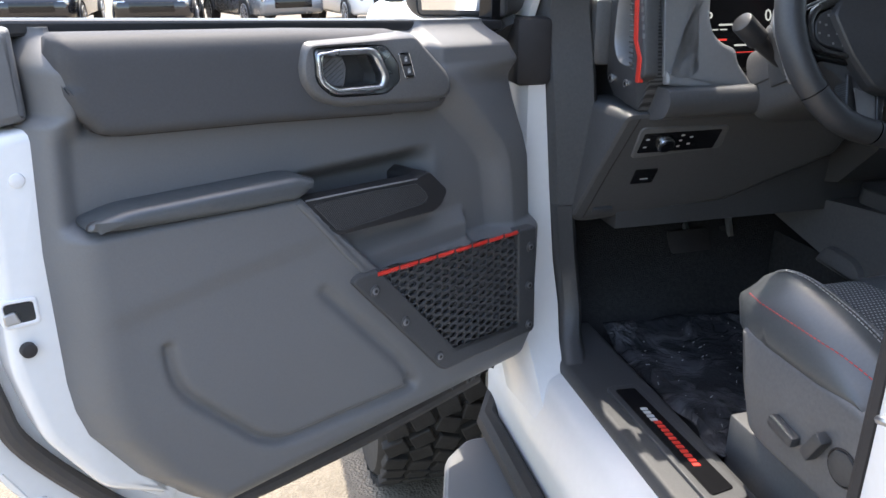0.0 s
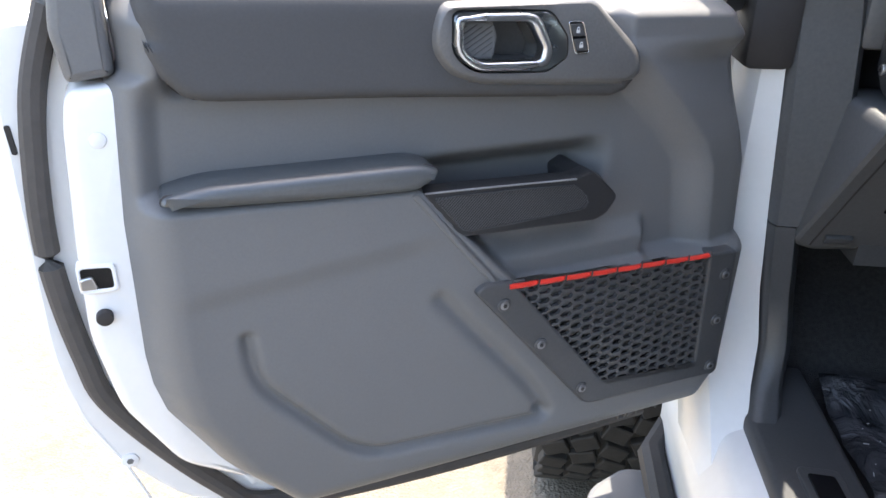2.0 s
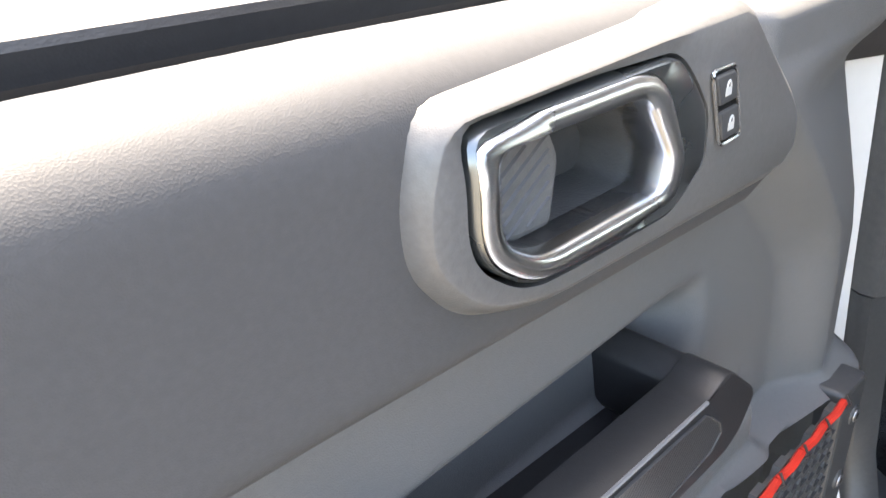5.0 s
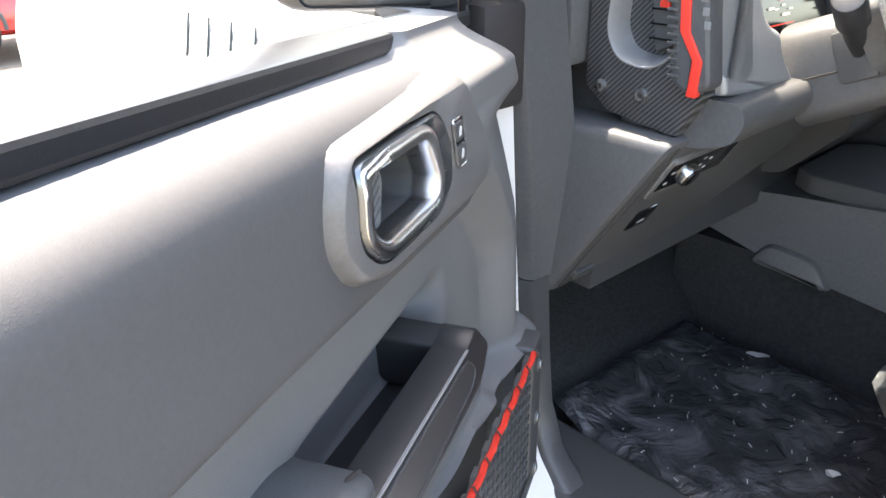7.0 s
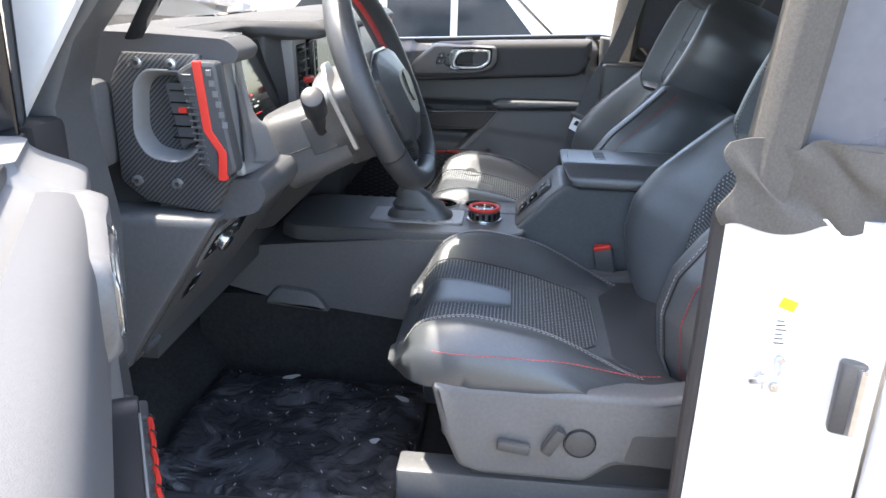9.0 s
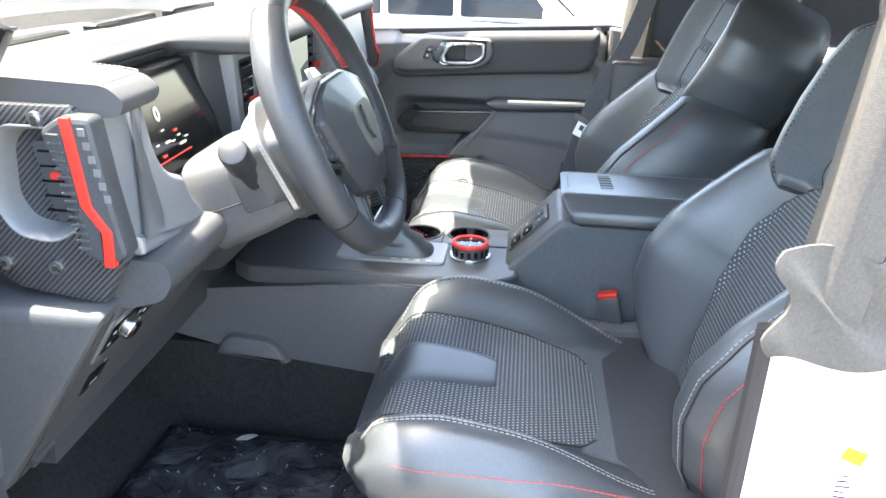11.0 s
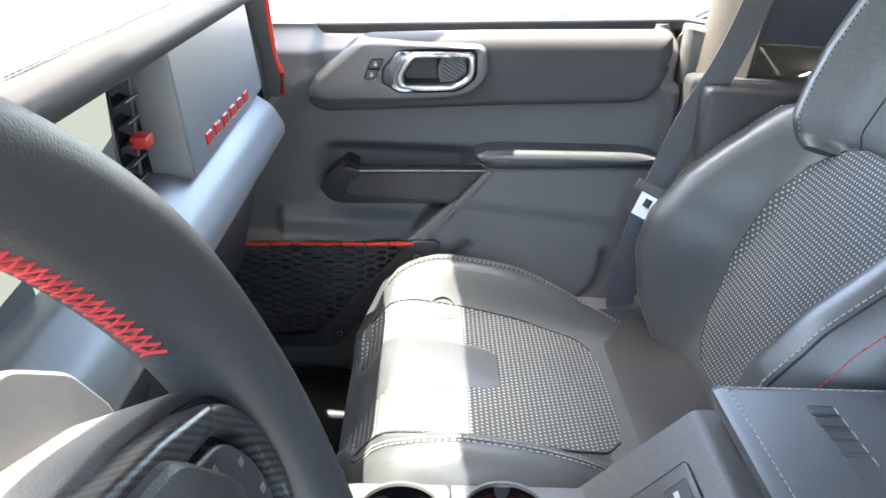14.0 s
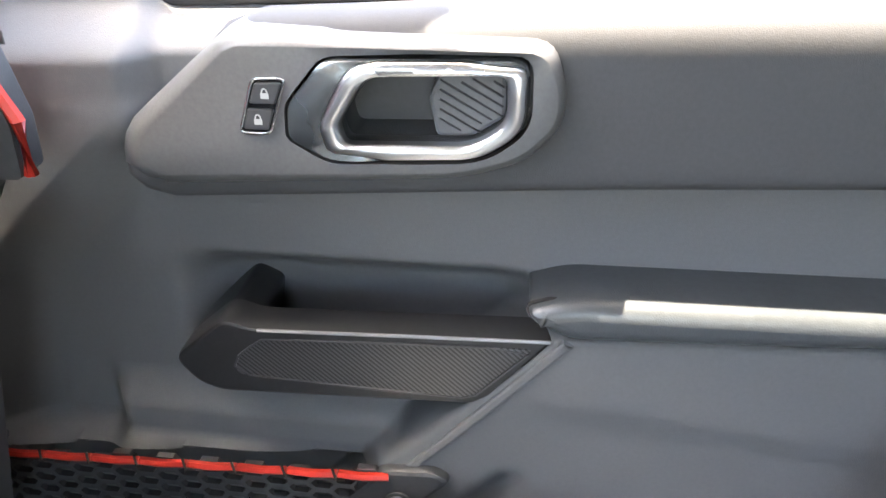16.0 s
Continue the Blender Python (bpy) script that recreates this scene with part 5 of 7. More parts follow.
# instrument cluster in its cowl
part("cluster_cowl", prism_x(rounded([(1.300, 1.538), (1.32, 1.540), (1.34, 1.52), (1.315, 1.52)], 0.004), -0.557, -0.222), LEATHER_DOOR, dash)
clus = part("instrument_display", slab(rounded([(-0.548, 1.525), (-0.222, 1.525), (-0.226, 1.372), (-0.53, 1.372)], 0.01), lambda a, b, d: Vector((a, 1.305 - d - (1.505 - b) * 0.25, b)), 0, 0.03, 0.003), GLOSS_BLACK, dash, "black glossy instrument display")
LIT = glow("lit white figures", (0.75, 0.8, 0.8), 0.16)
LIT_RED = glow("lit red figures", (0.9, 0.06, 0.05), 0.2)


def on_cluster(x, z):
    return facing((x, 1.2735 - (1.505 - z) * 0.25, z), (0, -1, 0.24))


part("lit_figure", letters("P", 0.034, 0.0004, on_cluster(-0.525, 1.465)), LIT, clus, "lit letter")
part("lit_figure", letters("0", 0.03, 0.0004, on_cluster(-0.405, 1.468)), LIT, clus, "lit number")
for x, z, w, mt in ((-0.49, 1.455, 0.03, LIT), (-0.50, 1.43, 0.02, LIT_RED), (-0.46, 1.42, 0.03, LIT), (-0.40, 1.43, 0.015, LIT), (-0.37, 1.44, 0.01, LIT_RED), (-0.36, 1.42, 0.02, LIT), (-0.42, 1.415, 0.01, LIT_RED), (-0.50, 1.40, 0.03, LIT)):
    part("lit_bar", block((-w / 2, -0.0016, 0), (w / 2, 0.0016, 0.0006), 0, 1, on_cluster(x, z)), mt, clus)
for x, z, w in ((-0.515, 1.447, 0.016), (-0.496, 1.447, 0.014), (-0.405, 1.447, 0.008), (-0.43, 1.432, 0.008), (-0.385, 1.428, 0.010), (-0.365, 1.432, 0.008), (-0.525, 1.416, 0.012), (-0.345, 1.426, 0.010)):
    part("lit_bar", block((-w / 2, -0.0010, 0), (w / 2, 0.0010, 0.0006), 0, 1, on_cluster(x, z)), LIT, clus)
part("lit_line", block((-0.10, -0.0006, 0), (0.10, 0.0006, 0.0005), 0, 1, on_cluster(-0.44, 1.408)), LIT_RED, clus)
part("display_side_wall", prism_z(rounded([(-0.25, 1.27), (-0.20, 1.24), (-0.19, 1.30), (-0.25, 1.32)], 0.005), 1.33, 1.53), PLASTIC_DARK, dash)

# driver's end of the dashboard
sil = [(-0.600, 1.53), (-0.566, 1.53), (-0.568, 1.470), (-0.560, 1.447), (-0.543, 1.432), (-0.517, 1.422), (-0.513, 1.400), (-0.470, 1.346), (-0.648, 1.368), (-0.648, 1.392), (-0.612, 1.386), (-0.596, 1.392)]


def on_satin(a, b, d):
    return Vector((a, 1.255 - d - (1.53 - b) * 0.16, b))


satin = part("satin_frame", slab(rounded(sil, [0.004, 0.004, 0.012, 0.01, 0.01, 0.008, 0.008, 0.004, 0.004, 0.004, 0.012, 0.008]), on_satin, 0, 0.0565, 0.008, 5), SILVER, dash, "satin grey trim frame with a curved edge")
part("satin_field", slab(rounded([(-0.650, 1.53), (-0.592, 1.53), (-0.588, 1.382), (-0.650, 1.380)], 0.004), on_satin, 0, 0.0505, 0.002), SILVER, satin, "sunk satin grey field")
bol = rounded([(1.150, 1.365), (1.142, 1.345), (1.155, 1.318), (1.20, 1.305), (1.30, 1.305), (1.30, 1.365)], 0.012)
part("knee_ledge", prism_x(bol, -0.655, -0.16), PLASTIC_DASH, dash, "grey plastic ledge")
knee = rounded([(-0.70, 1.318), (-0.42, 1.318), (-0.20, 1.30), (-0.20, 1.20), (-0.40, 1.10), (-0.70, 1.075), (-0.735, 1.09)], 0.015)
part("knee_panel", slab(knee, lambda a, b, d: Vector((a, 1.245 + (1.318 - b) * 0.62 - d, b)), -0.16, 0.045, 0.01), PLASTIC_DASH, dash, "grey plastic knee panel")


def on_knee(x, z):
    return facing((x, 1.2005 + (1.318 - z) * 0.62, z), (0, -1, -0.62))


pod = rounded([(-0.088, 0.036), (0.090, 0.030), (0.096, -0.026), (-0.084, -0.040)], 0.012)
part("switch_pod", slab(pod, lambda a, b, d: on_knee(-0.575, 1.260) @ Vector((a, b, d)), -0.006, 0.0035, 0.003, 3), PLASTIC_MID, dash, "grey plastic pod round the switches")
part("panel_seam", tube([on_knee(-0.672, 1.308) @ Vector((0, 0, 0.0005)), on_knee(-0.690, 1.20) @ Vector((0, 0, 0.0005)), on_knee(-0.705, 1.09) @ Vector((0, 0, 0.0005))], 0.0016, 5), RUBBER, dash, "seam groove, its shade drawn as a dark line between the knee panels")
light = part("light_switch_panel", block((-0.078, -0.026, -0.004), (0.078, 0.024, 0.005), 0.004, 2, on_knee(-0.575, 1.260)), GLOSS_BLACK, dash, "glossy black light switch panel")
part("knob_ring", disc(0.0165, 0.012, 28, 0.003, on_knee(-0.606, 1.260) @ pose(0, 0, 0.004)), CHROME, light, "chrome-ringed light knob")
part("knob_cap", disc(0.0135, 0.0145, 28, 0.003, on_knee(-0.606, 1.260) @ pose(0, 0, 0.004)), GLOSS_BLACK, light)
for x, z in ((-0.642, 1.268), (-0.642, 1.252), (-0.575, 1.273), (-0.575, 1.262), (-0.575, 1.25), (-0.556, 1.268), (-0.556, 1.254)):
    part("printed_mark", block((-0.003, -0.0018, 0.0048), (0.003, 0.0018, 0.0056), 0, 1, on_knee(x, z)), WHITE_INK, light)
fz = part("brake_switch", block((-0.024, -0.020, -0.004), (0.024, 0.020, 0.003), 0.004, 2, on_knee(-0.612, 1.182)), GLOSS_BLACK, dash, "black parking brake switch")
part("printed_mark", block((-0.008, -0.006, 0.0028), (0.008, -0.003, 0.0036), 0, 1, on_knee(-0.612, 1.182)), WHITE_INK, fz)
part("hood_release", block((-0.020, -0.008, -0.002), (0.020, 0.008, 0.008), 0.003, 2, on_knee(-0.672, 1.108)), PLASTIC_DARK, dash, "black hood release lever")

# carbon end panels with grab handles, one at each end
for s in (-1, 1):
    def end(a, b, d):
        return Vector((s * (0.662 + d), a, b))

    o = [(1.345, 1.36), (1.345, 1.50), (1.325, 1.537), (1.215, 1.537), (1.212, 1.50), (1.195, 1.44), (1.185, 1.37), (1.215, 1.318), (1.31, 1.332)]
    hole = rounded([(1.318, 1.425), (1.312, 1.495), (1.295, 1.516), (1.238, 1.516), (1.218, 1.45), (1.222, 1.412), (1.255, 1.388), (1.300, 1.395)], 0.018, 6)
    mid = (1.268, 1.452)
    oo, hh = resample(o, mid, 96), resample(hole, mid, 96)
    hin = [Vector(mid) + (q - Vector(mid)) * 0.82 for q in hh]
    pl = holed_slab(oo, hh, end, -0.03, 0.012, 0.004, 2)
    lay = pl.loops.layers.uv.new("UVMap")
    for f in pl.faces:
        for l in f.loops:
            l[lay].uv = (l.vert.co.y, l.vert.co.z)
    plate = part("end_panel", pl, CARBON, dash, "carbon-weave end panel")
    rim_k = [[end(q.x + (p_.x - q.x) * k, q.y + (p_.y - q.y) * k, d) for q, p_ in zip(hh, hin)] for k, d in ((-0.06, 0.0115), (0.0, 0.0145), (0.15, 0.0145), (0.35, 0.011), (0.75, -0.006), (1.0, -0.019))]
    part("recess_rim", loft(rim_k, cap=False), SILVER, plate, "satin grey rim round the recess")
    part("panel_recess", slab(hh, end, -0.028, -0.018, uv=True), CARBON, plate, "carbon-weave recess behind the handle")
    grab = part("grab_handle", slab(rounded([(1.245, 1.515), (1.222, 1.53), (1.188, 1.53), (1.180, 1.46), (1.168, 1.385), (1.195, 1.372), (1.218, 1.385), (1.222, 1.45)], 0.008), end, 0.006, 0.030, 0.006), PLASTIC_DARK, dash, "black grab handle")
    mid_line = [(1.214, 1.530), (1.205, 1.440), (1.187, 1.412), (1.189, 1.373)]
    stripe = [(y + 0.0058, z) for y, z in mid_line] + [(y - 0.0058, z) for y, z in mid_line[::-1]]
    part("red_stripe", slab(rounded(stripe, 0.002), end, 0.024, 0.0325, 0.001), RED, grab, "red stripe")
    if s > 0:
        part("handle_edge", slab(rounded([(1.215, 1.530), (1.186, 1.530), (1.180, 1.46), (1.168, 1.405), (1.170, 1.373), (1.21, 1.373)], 0.004), end, 0.002, 0.028, 0.004), PLASTIC_DARK, grab)
        edge_line = [(1.184, 1.527), (1.178, 1.46), (1.175, 1.43), (1.165, 1.408), (1.166, 1.375)]
        part("red_stripe", tube([Vector((0.668, y, z)) for y, z in edge_line], 0.0042, 6), RED, grab, "red stripe")
    for k in range(15):
        part("grip_rib", block((-0.007, -0.0016, 0), (0.007, 0.0016, 0.003), 0.0008, 1, facing((s * 0.6915, 1.2285 - 0.0012 * (14 - k) * 0.9, 1.393 + 0.0085 * k), (s, 0, 0))), PLASTIC_DARK, grab)
    for k in range(6):
        part("raised_mark", block((-0.0038, -0.0042, 0), (0.0038, 0.0042, 0.0012), 0.0006, 1, facing((s * 0.692, 1.1985 - 0.0035 * k, 1.516 - 0.0135 * k), (s, 0, 0))), PLASTIC, grab, "small raised block")
    for y, z in ((1.303, 1.524), (1.256, 1.523), (1.320, 1.362), (1.262, 1.360)):
        sc = part("screw", disc(0.0078, 0.005, 18, 0.001, facing((s * 0.673, y, z), (s, 0, 0))), STEEL, plate, "steel screw")
        part("screw_socket", disc(0.0036, 0.0053, 6, 0, facing((s * 0.673, y, z), (s, 0, 0))), RUBBER, sc)
    part("vent", slab(rounded([(1.272, 1.498), (1.242, 1.498), (1.232, 1.42), (1.256, 1.408)], 0.006), end, -0.02, 0.004, 0.002), PLASTIC_DARK, plate, "side air vent")
    part("vent_tab", block((-0.006, -0.004, 0), (0.006, 0.004, 0.006), 0.001, 1, facing((s * 0.664, 1.248, 1.462), (s, 0, 0))), RED, plate)
    for k in range(5):
        part("vent_slat", block((-0.014, -0.001, 0), (0.014, 0.001, 0.005), 0, 1, facing((s * 0.664, 1.25, 1.424 + 0.016 * k), (s, 0, 0))), GLOSS_BLACK, plate)

# pedals
ped = thing("brake_pedal", (-0.33, 1.50, 0.93), "black rubber-faced brake pedal", "pedal")
part("pedal_pad", block((-0.055, -0.03, -0.006), (0.055, 0.03, 0.006), 0.006, 2, facing((-0.33, 1.545, 0.93), (0, -1, 0.45))), RUBBER, ped)
part("pedal_arm", tube([(-0.33, 1.552, 0.94), (-0.33, 1.60, 1.0), (-0.33, 1.61, 1.2)], 0.009, 6), STEEL, ped)
acc = thing("accelerator_pedal", (-0.20, 1.52, 0.80), "tall black accelerator pedal", "pedal")
part("pedal_pad", block((-0.025, -0.07, -0.006), (0.025, 0.07, 0.006), 0.005, 2, facing((-0.215, 1.54, 0.89), (0, -1, 0.45))), RUBBER, acc)
part("pedal_arm", tube([(-0.215, 1.55, 0.93), (-0.215, 1.60, 1.05), (-0.215, 1.61, 1.2)], 0.009, 6), STEEL, acc)

# ---- steering column and wheel ----
WC = Vector((-0.366, 1.022, 1.467))
WU = Vector((0, 0.394, 0.919)).normalized()
WN = Vector((0, -0.919, 0.394)).normalized()
WX = Vector((1, 0, 0))


def W(x, y, n=0.0):
    """A place on the wheel: x to the right, y up its plane, n towards the driver."""
    return WC + WX * x + WU * y + WN * n


col = thing("steering_column", (-0.36, 1.12, 1.36), "grey steering column shroud with stalk", "steering column")
lo = [[W(x * 1.0, y, n) for x, y in [(0.12 * k * math.copysign(abs(math.cos(t)) ** 0.36, math.cos(t)), -0.036 + 0.060 * k2 * math.copysign(abs(math.sin(t)) ** 0.42, math.sin(t))) for t in [2 * math.pi * i / 40 for i in range(40)]]] for n, k, k2 in ((-0.06, 0.86, 0.8), (-0.07, 1.0, 0.95), (-0.13, 1.05, 1.05), (-0.19, 1.0, 1.1))]
part("shroud", loft(lo), PLASTIC_DASH, col, "grey plastic column shroud", sharp=50)
part("parting_line", tube([W(-0.1235, -0.040, -0.072), W(-0.1275, -0.040, -0.13), W(-0.1225, -0.040, -0.188)], 0.0014, 5), RUBBER, col, "dark parting line")
part("stalk_collar", block((-0.022, -0.030, -0.004), (0.022, 0.030, 0.005), 0.004, 2, facing(W(-0.125, -0.026, -0.102), -WX, WU)), PLASTIC_DARK, col, "black collar at the stalk")
part("stalk", tube([W(-0.122, -0.026, -0.098), W(-0.145, -0.010, -0.090), W(-0.190, 0.020, -0.072)], lambda t: 0.008 + 0.006 * smooth(t, 0.3, 0.7), 12), BLACK_PLASTIC, col, "black turn signal stalk")
part("stalk_tip", disc(0.0175, 0.045, 20, 0.004, facing(W(-0.176, 0.011, -0.077), W(-0.190, 0.020, -0.072) - W(-0.145, -0.010, -0.090))), BLACK_PLASTIC, col)
part("column_lower", loft([[Vector((-0.36 + 0.12 * math.cos(t), y, z + 0.05 * math.sin(t))) for t in [2 * math.pi * i / 20 for i in range(20)]] for y, z in ((1.13, 1.385), (1.22, 1.345), (1.35, 1.30))]), PLASTIC_DASH, col, "grey plastic lower column cover")

HUB = material("smooth black cover", (0.045, 0.046, 0.049), 0.42, grain=0.2, scale=900, big=6)
wheel = thing("steering_wheel", WC, "black leather steering wheel with red stitching", "steering wheel")
R, TR = 0.177, 0.0200
rim_r = lambda th: TR * (1.0 + 0.10 * math.exp(-((abs(math.degrees(math.atan2(math.cos(th), math.sin(th)))) - 60) / 18) ** 2))


def rim_point(th, dr=0.0, dn=0.0):
    flat = 1.0 - 0.05 * smooth(-math.sin(th), 0.75, 1.0)
    return W((R + dr) * math.cos(th), (R + dr) * math.sin(th) * flat, dn)


def rim_seg(a0, a1, n):
    return sheet(lambda a, b: rim_point(radians(a0 + (a1 - a0) * b), rim_r(radians(a0 + (a1 - a0) * b)) * math.cos(2 * math.pi * a), 1.12 * rim_r(radians(a0 + (a1 - a0) * b)) * math.sin(2 * math.pi * a)), 18, n, closed_a=True)


for a0, a1 in ((-70, -32), (-32, 58), (58, 86.5), (93.5, 122), (122, 212), (212, 250)):
    part("rim", rim_seg(a0 + 0.25, a1 - 0.25, max(6, int((a1 - a0) / 4))), HUB, wheel, "black leather rim")
part("rim_stripe", rim_seg(86.6, 93.4, 4), RED, wheel, "red centre stripe")
part("rim_base", rim_seg(-109.5, -70.5, 10), HUB, wheel)
for a0, a1 in ((19, 86), (94, 161), (-50, -17), (197, 230)):
    nst = max(8, int(abs(a1 - a0) / 1.8))
    th = [radians(a0 + (a1 - a0) * k / nst) for k in range(nst + 1)]
    z1, z2 = [], []
    for k, t in enumerate(th):
        for zz, hi_ in ((z1, k % 2), (z2, 1 - k % 2)):
            rr = rim_r(t) + 0.0004
            if k:
                zz.append(rim_point((t + th[k - 1]) / 2, -(rr + 0.0003) * math.cos(radians(-13)), 1.12 * (rr + 0.0003) * math.sin(radians(-13))))
            ang = radians(1 if hi_ else -25)
            zz.append(rim_point(t, -rr * math.cos(ang), 1.12 * rr * math.sin(ang)))
    bmz = tube(z1, 0.0008, 4)
    join(bmz, tube(z2, 0.0008, 4))
    part("stitching", bmz, STITCH_RED, wheel, "red crossed stitching")


def wheel_slab(pts, lo_, hi_, bevel, steps=3, uv=False):
    return slab(pts, lambda a, b, d: W(a, b, d), lo_, hi_, bevel, steps, uv)


INK_GREY = material("grey print", (0.26, 0.26, 0.26), 0.6, tint=0.03)
ALLOY = material("bright satin alloy", (0.36, 0.355, 0.35), 0.34, metal=0.6, tint=0.08, big=12)
HUB_OUT = [(-0.048, 0.055), (0.048, 0.055), (0.095, 0.043), (0.116, 0.015), (0.094, -0.046), (0.064, -0.095), (0.034, -0.107), (-0.034, -0.107), (-0.064, -0.095), (-0.094, -0.046), (-0.116, 0.015), (-0.095, 0.043)]
SHIELD = [(-0.028, 0.012), (0.028, 0.012), (0.044, 0.005), (0.050, -0.008), (0.040, -0.040), (0.026, -0.060), (0.016, -0.064), (-0.016, -0.064), (-0.026, -0.060), (-0.040, -0.040), (-0.050, -0.008), (-0.044, 0.005)]


def hub_ring(k, d, grow=0.0):
    """A ring between the hub's rim (k = 0) and its raised shield (k = 1)."""
    out_ = []
    for (a, b), (p_, q_) in zip(HUB_OUT, SHIELD):
        out_.append(Vector((a + (p_ - a) * k + grow * a, b + (q_ - b) * k + grow * (b + 0.022))))
    return [W(p_.x, p_.y, d) for p_ in rounded(out_, 0.007, 3)]


part("hub", loft([hub_ring(0, -0.035, 0.02), hub_ring(0, 0.010, 0.01), hub_ring(0.02, 0.0165), hub_ring(0.06, 0.0192), hub_ring(0.94, 0.0350), hub_ring(0.98, 0.0360), hub_ring(1.03, 0.0362), hub_ring(1.25, 0.0350)]), HUB, wheel, "black faceted airbag cover", sharp=14)
horse = rounded([(-0.004, -0.028), (0.002, -0.020), (0.006, -0.030), (0.010, -0.029), (0.008, -0.012), (0.011, -0.004), (0.007, 0.006), (0.008, 0.014), (0.002, 0.018), (0.004, 0.028), (-0.002, 0.031), (-0.008, 0.027), (-0.005, 0.024), (-0.001, 0.026), (-0.003, 0.014), (-0.009, 0.006), (-0.006, -0.004), (-0.011, -0.012), (-0.005, -0.016)], 0.0015, 2)
part("raised_mark", wheel_slab([q * 0.85 + Vector((0, -0.018)) for q in horse], 0.0330, 0.0382, 0.0012), BLACK_PLASTIC, wheel, "raised black emblem")
part("top_bridge", wheel_slab(rounded([(-0.134, 0.034), (-0.10, 0.046), (-0.05, 0.060), (0.05, 0.060), (0.10, 0.046), (0.134, 0.034), (0.130, 0.026), (0.09, 0.037), (0.04, 0.047), (-0.04, 0.047), (-0.09, 0.037), (-0.130, 0.026)], 0.004), -0.004, 0.013, 0.003, uv=True), CARBON_FINE, wheel, "carbon-weave upper frame")
part("hub_back", wheel_slab(rounded([(-0.162, 0.016), (-0.150, 0.034), (-0.10, 0.051), (-0.05, 0.060), (0.05, 0.060), (0.10, 0.051), (0.150, 0.034), (0.162, 0.016), (0.13, -0.05), (0.07, -0.10), (-0.07, -0.10), (-0.13, -0.05)], 0.01), -0.085, -0.003, 0.004), PLASTIC_DASH, wheel, "grey plastic back of the hub")
for s in (-1, 1):
    pad_o = rounded([(s * 0.066, 0.046), (s * 0.110, 0.039), (s * 0.142, 0.030), (s * 0.156, 0.006), (s * 0.156, -0.022), (s * 0.138, -0.038), (s * 0.080, -0.052)], 0.012, 5)
    pad_i = rounded([(s * 0.070, 0.037), (s * 0.108, 0.030), (s * 0.135, 0.022), (s * 0.147, 0.003), (s * 0.147, -0.019), (s * 0.133, -0.032), (s * 0.082, -0.045)], 0.010, 5)
    pc = (s * 0.112, -0.006)
    spoke = part("spoke", wheel_slab(rounded([(s * 0.05, 0.044), (s * 0.13, 0.036), (s * 0.158, 0.024), (s * 0.168, 0.003), (s * 0.167, -0.025), (s * 0.144, -0.045), (s * 0.07, -0.062)], 0.01), -0.026, 0.003, 0.004, uv=True), GLOSS_BLACK, wheel, "gloss black spoke")
    fr_ = ring_round(resample(pad_o, pc, 64), resample(pad_i, pc, 64), lambda a, b, d: W(a, b, d), -0.010, 0.012, 0.003)
    lay = fr_.loops.layers.uv.new("UVMap")
    for f in fr_.faces:
        for l in f.loops:
            q = l.vert.co - WC
            l[lay].uv = (q.dot(WX), q.dot(WU))
    part("spoke_frame", fr_, CARBON_FINE, spoke, "carbon-weave frame round the buttons")
    part("button_pad", wheel_slab(rounded([(s * 0.076, 0.033), (s * 0.108, 0.027), (s * 0.132, 0.019), (s * 0.143, 0.002), (s * 0.143, -0.017), (s * 0.131, -0.028), (s * 0.084, -0.040)], 0.008), -0.010, 0.0090, 0.002), PLASTIC_DARK, spoke, "black button pad")
    for x, y, w_, h_ in ((0.104, 0.020, 0.005, 0.003), (0.114, 0.004, 0.004, 0.005), (0.126, 0.016, 0.004, 0.005), (0.132, 0.002, 0.005, 0.004), (0.142, 0.006, 0.004, 0.004), (0.145, -0.010, 0.004, 0.004), (0.130, -0.014, 0.004, 0.004), (0.114, -0.012, 0.007, 0.004), (0.124, -0.026, 0.004, 0.004), (0.108, -0.030, 0.004, 0.004)):
        part("printed_mark", block((-w_ * 0.4, -h_ * 0.4, 0), (w_ * 0.4, h_ * 0.4, 0.0005), 0, 1, facing(W(s * (x - 0.008), y, 0.0090), WN, WU)), INK_GREY, spoke)
    low = part("lower_spoke", wheel_slab(rounded([(s * 0.040, -0.100), (s * 0.078, -0.082), (s * 0.088, -0.128), (s * 0.078, -0.166), (s * 0.050, -0.172)], 0.006), -0.022, -0.003, 0.004), ALLOY, wheel, "satin alloy lower spoke")
    part("spoke_edge", wheel_slab(rounded([(s * 0.080, -0.074), (s * 0.090, -0.068), (s * 0.101, -0.128), (s * 0.090, -0.160), (s * 0.078, -0.168), (s * 0.090, -0.128)], 0.004), -0.024, 0.001, 0.003, uv=True), CARBON_FINE, low, "carbon-weave spoke edge")
    part("spoke_lining", wheel_slab(rounded([(s * 0.028, -0.104), (s * 0.041, -0.101), (s * 0.051, -0.160), (s * 0.042, -0.160)], 0.002), -0.026, 0.000, 0.002, uv=True), CARBON_FINE, low, "carbon-weave spoke edge")
    pd = part("paddle", wheel_slab(rounded([(s * 0.105, 0.072), (s * 0.135, 0.070), (s * 0.160, 0.050), (s * 0.169, 0.026), (s * 0.150, -0.068), (s * 0.140, -0.070), (s * 0.132, 0.0), (s * 0.105, 0.054)], 0.006), -0.053, -0.046, 0.002), ALLOY, wheel, "bright alloy shift paddle")
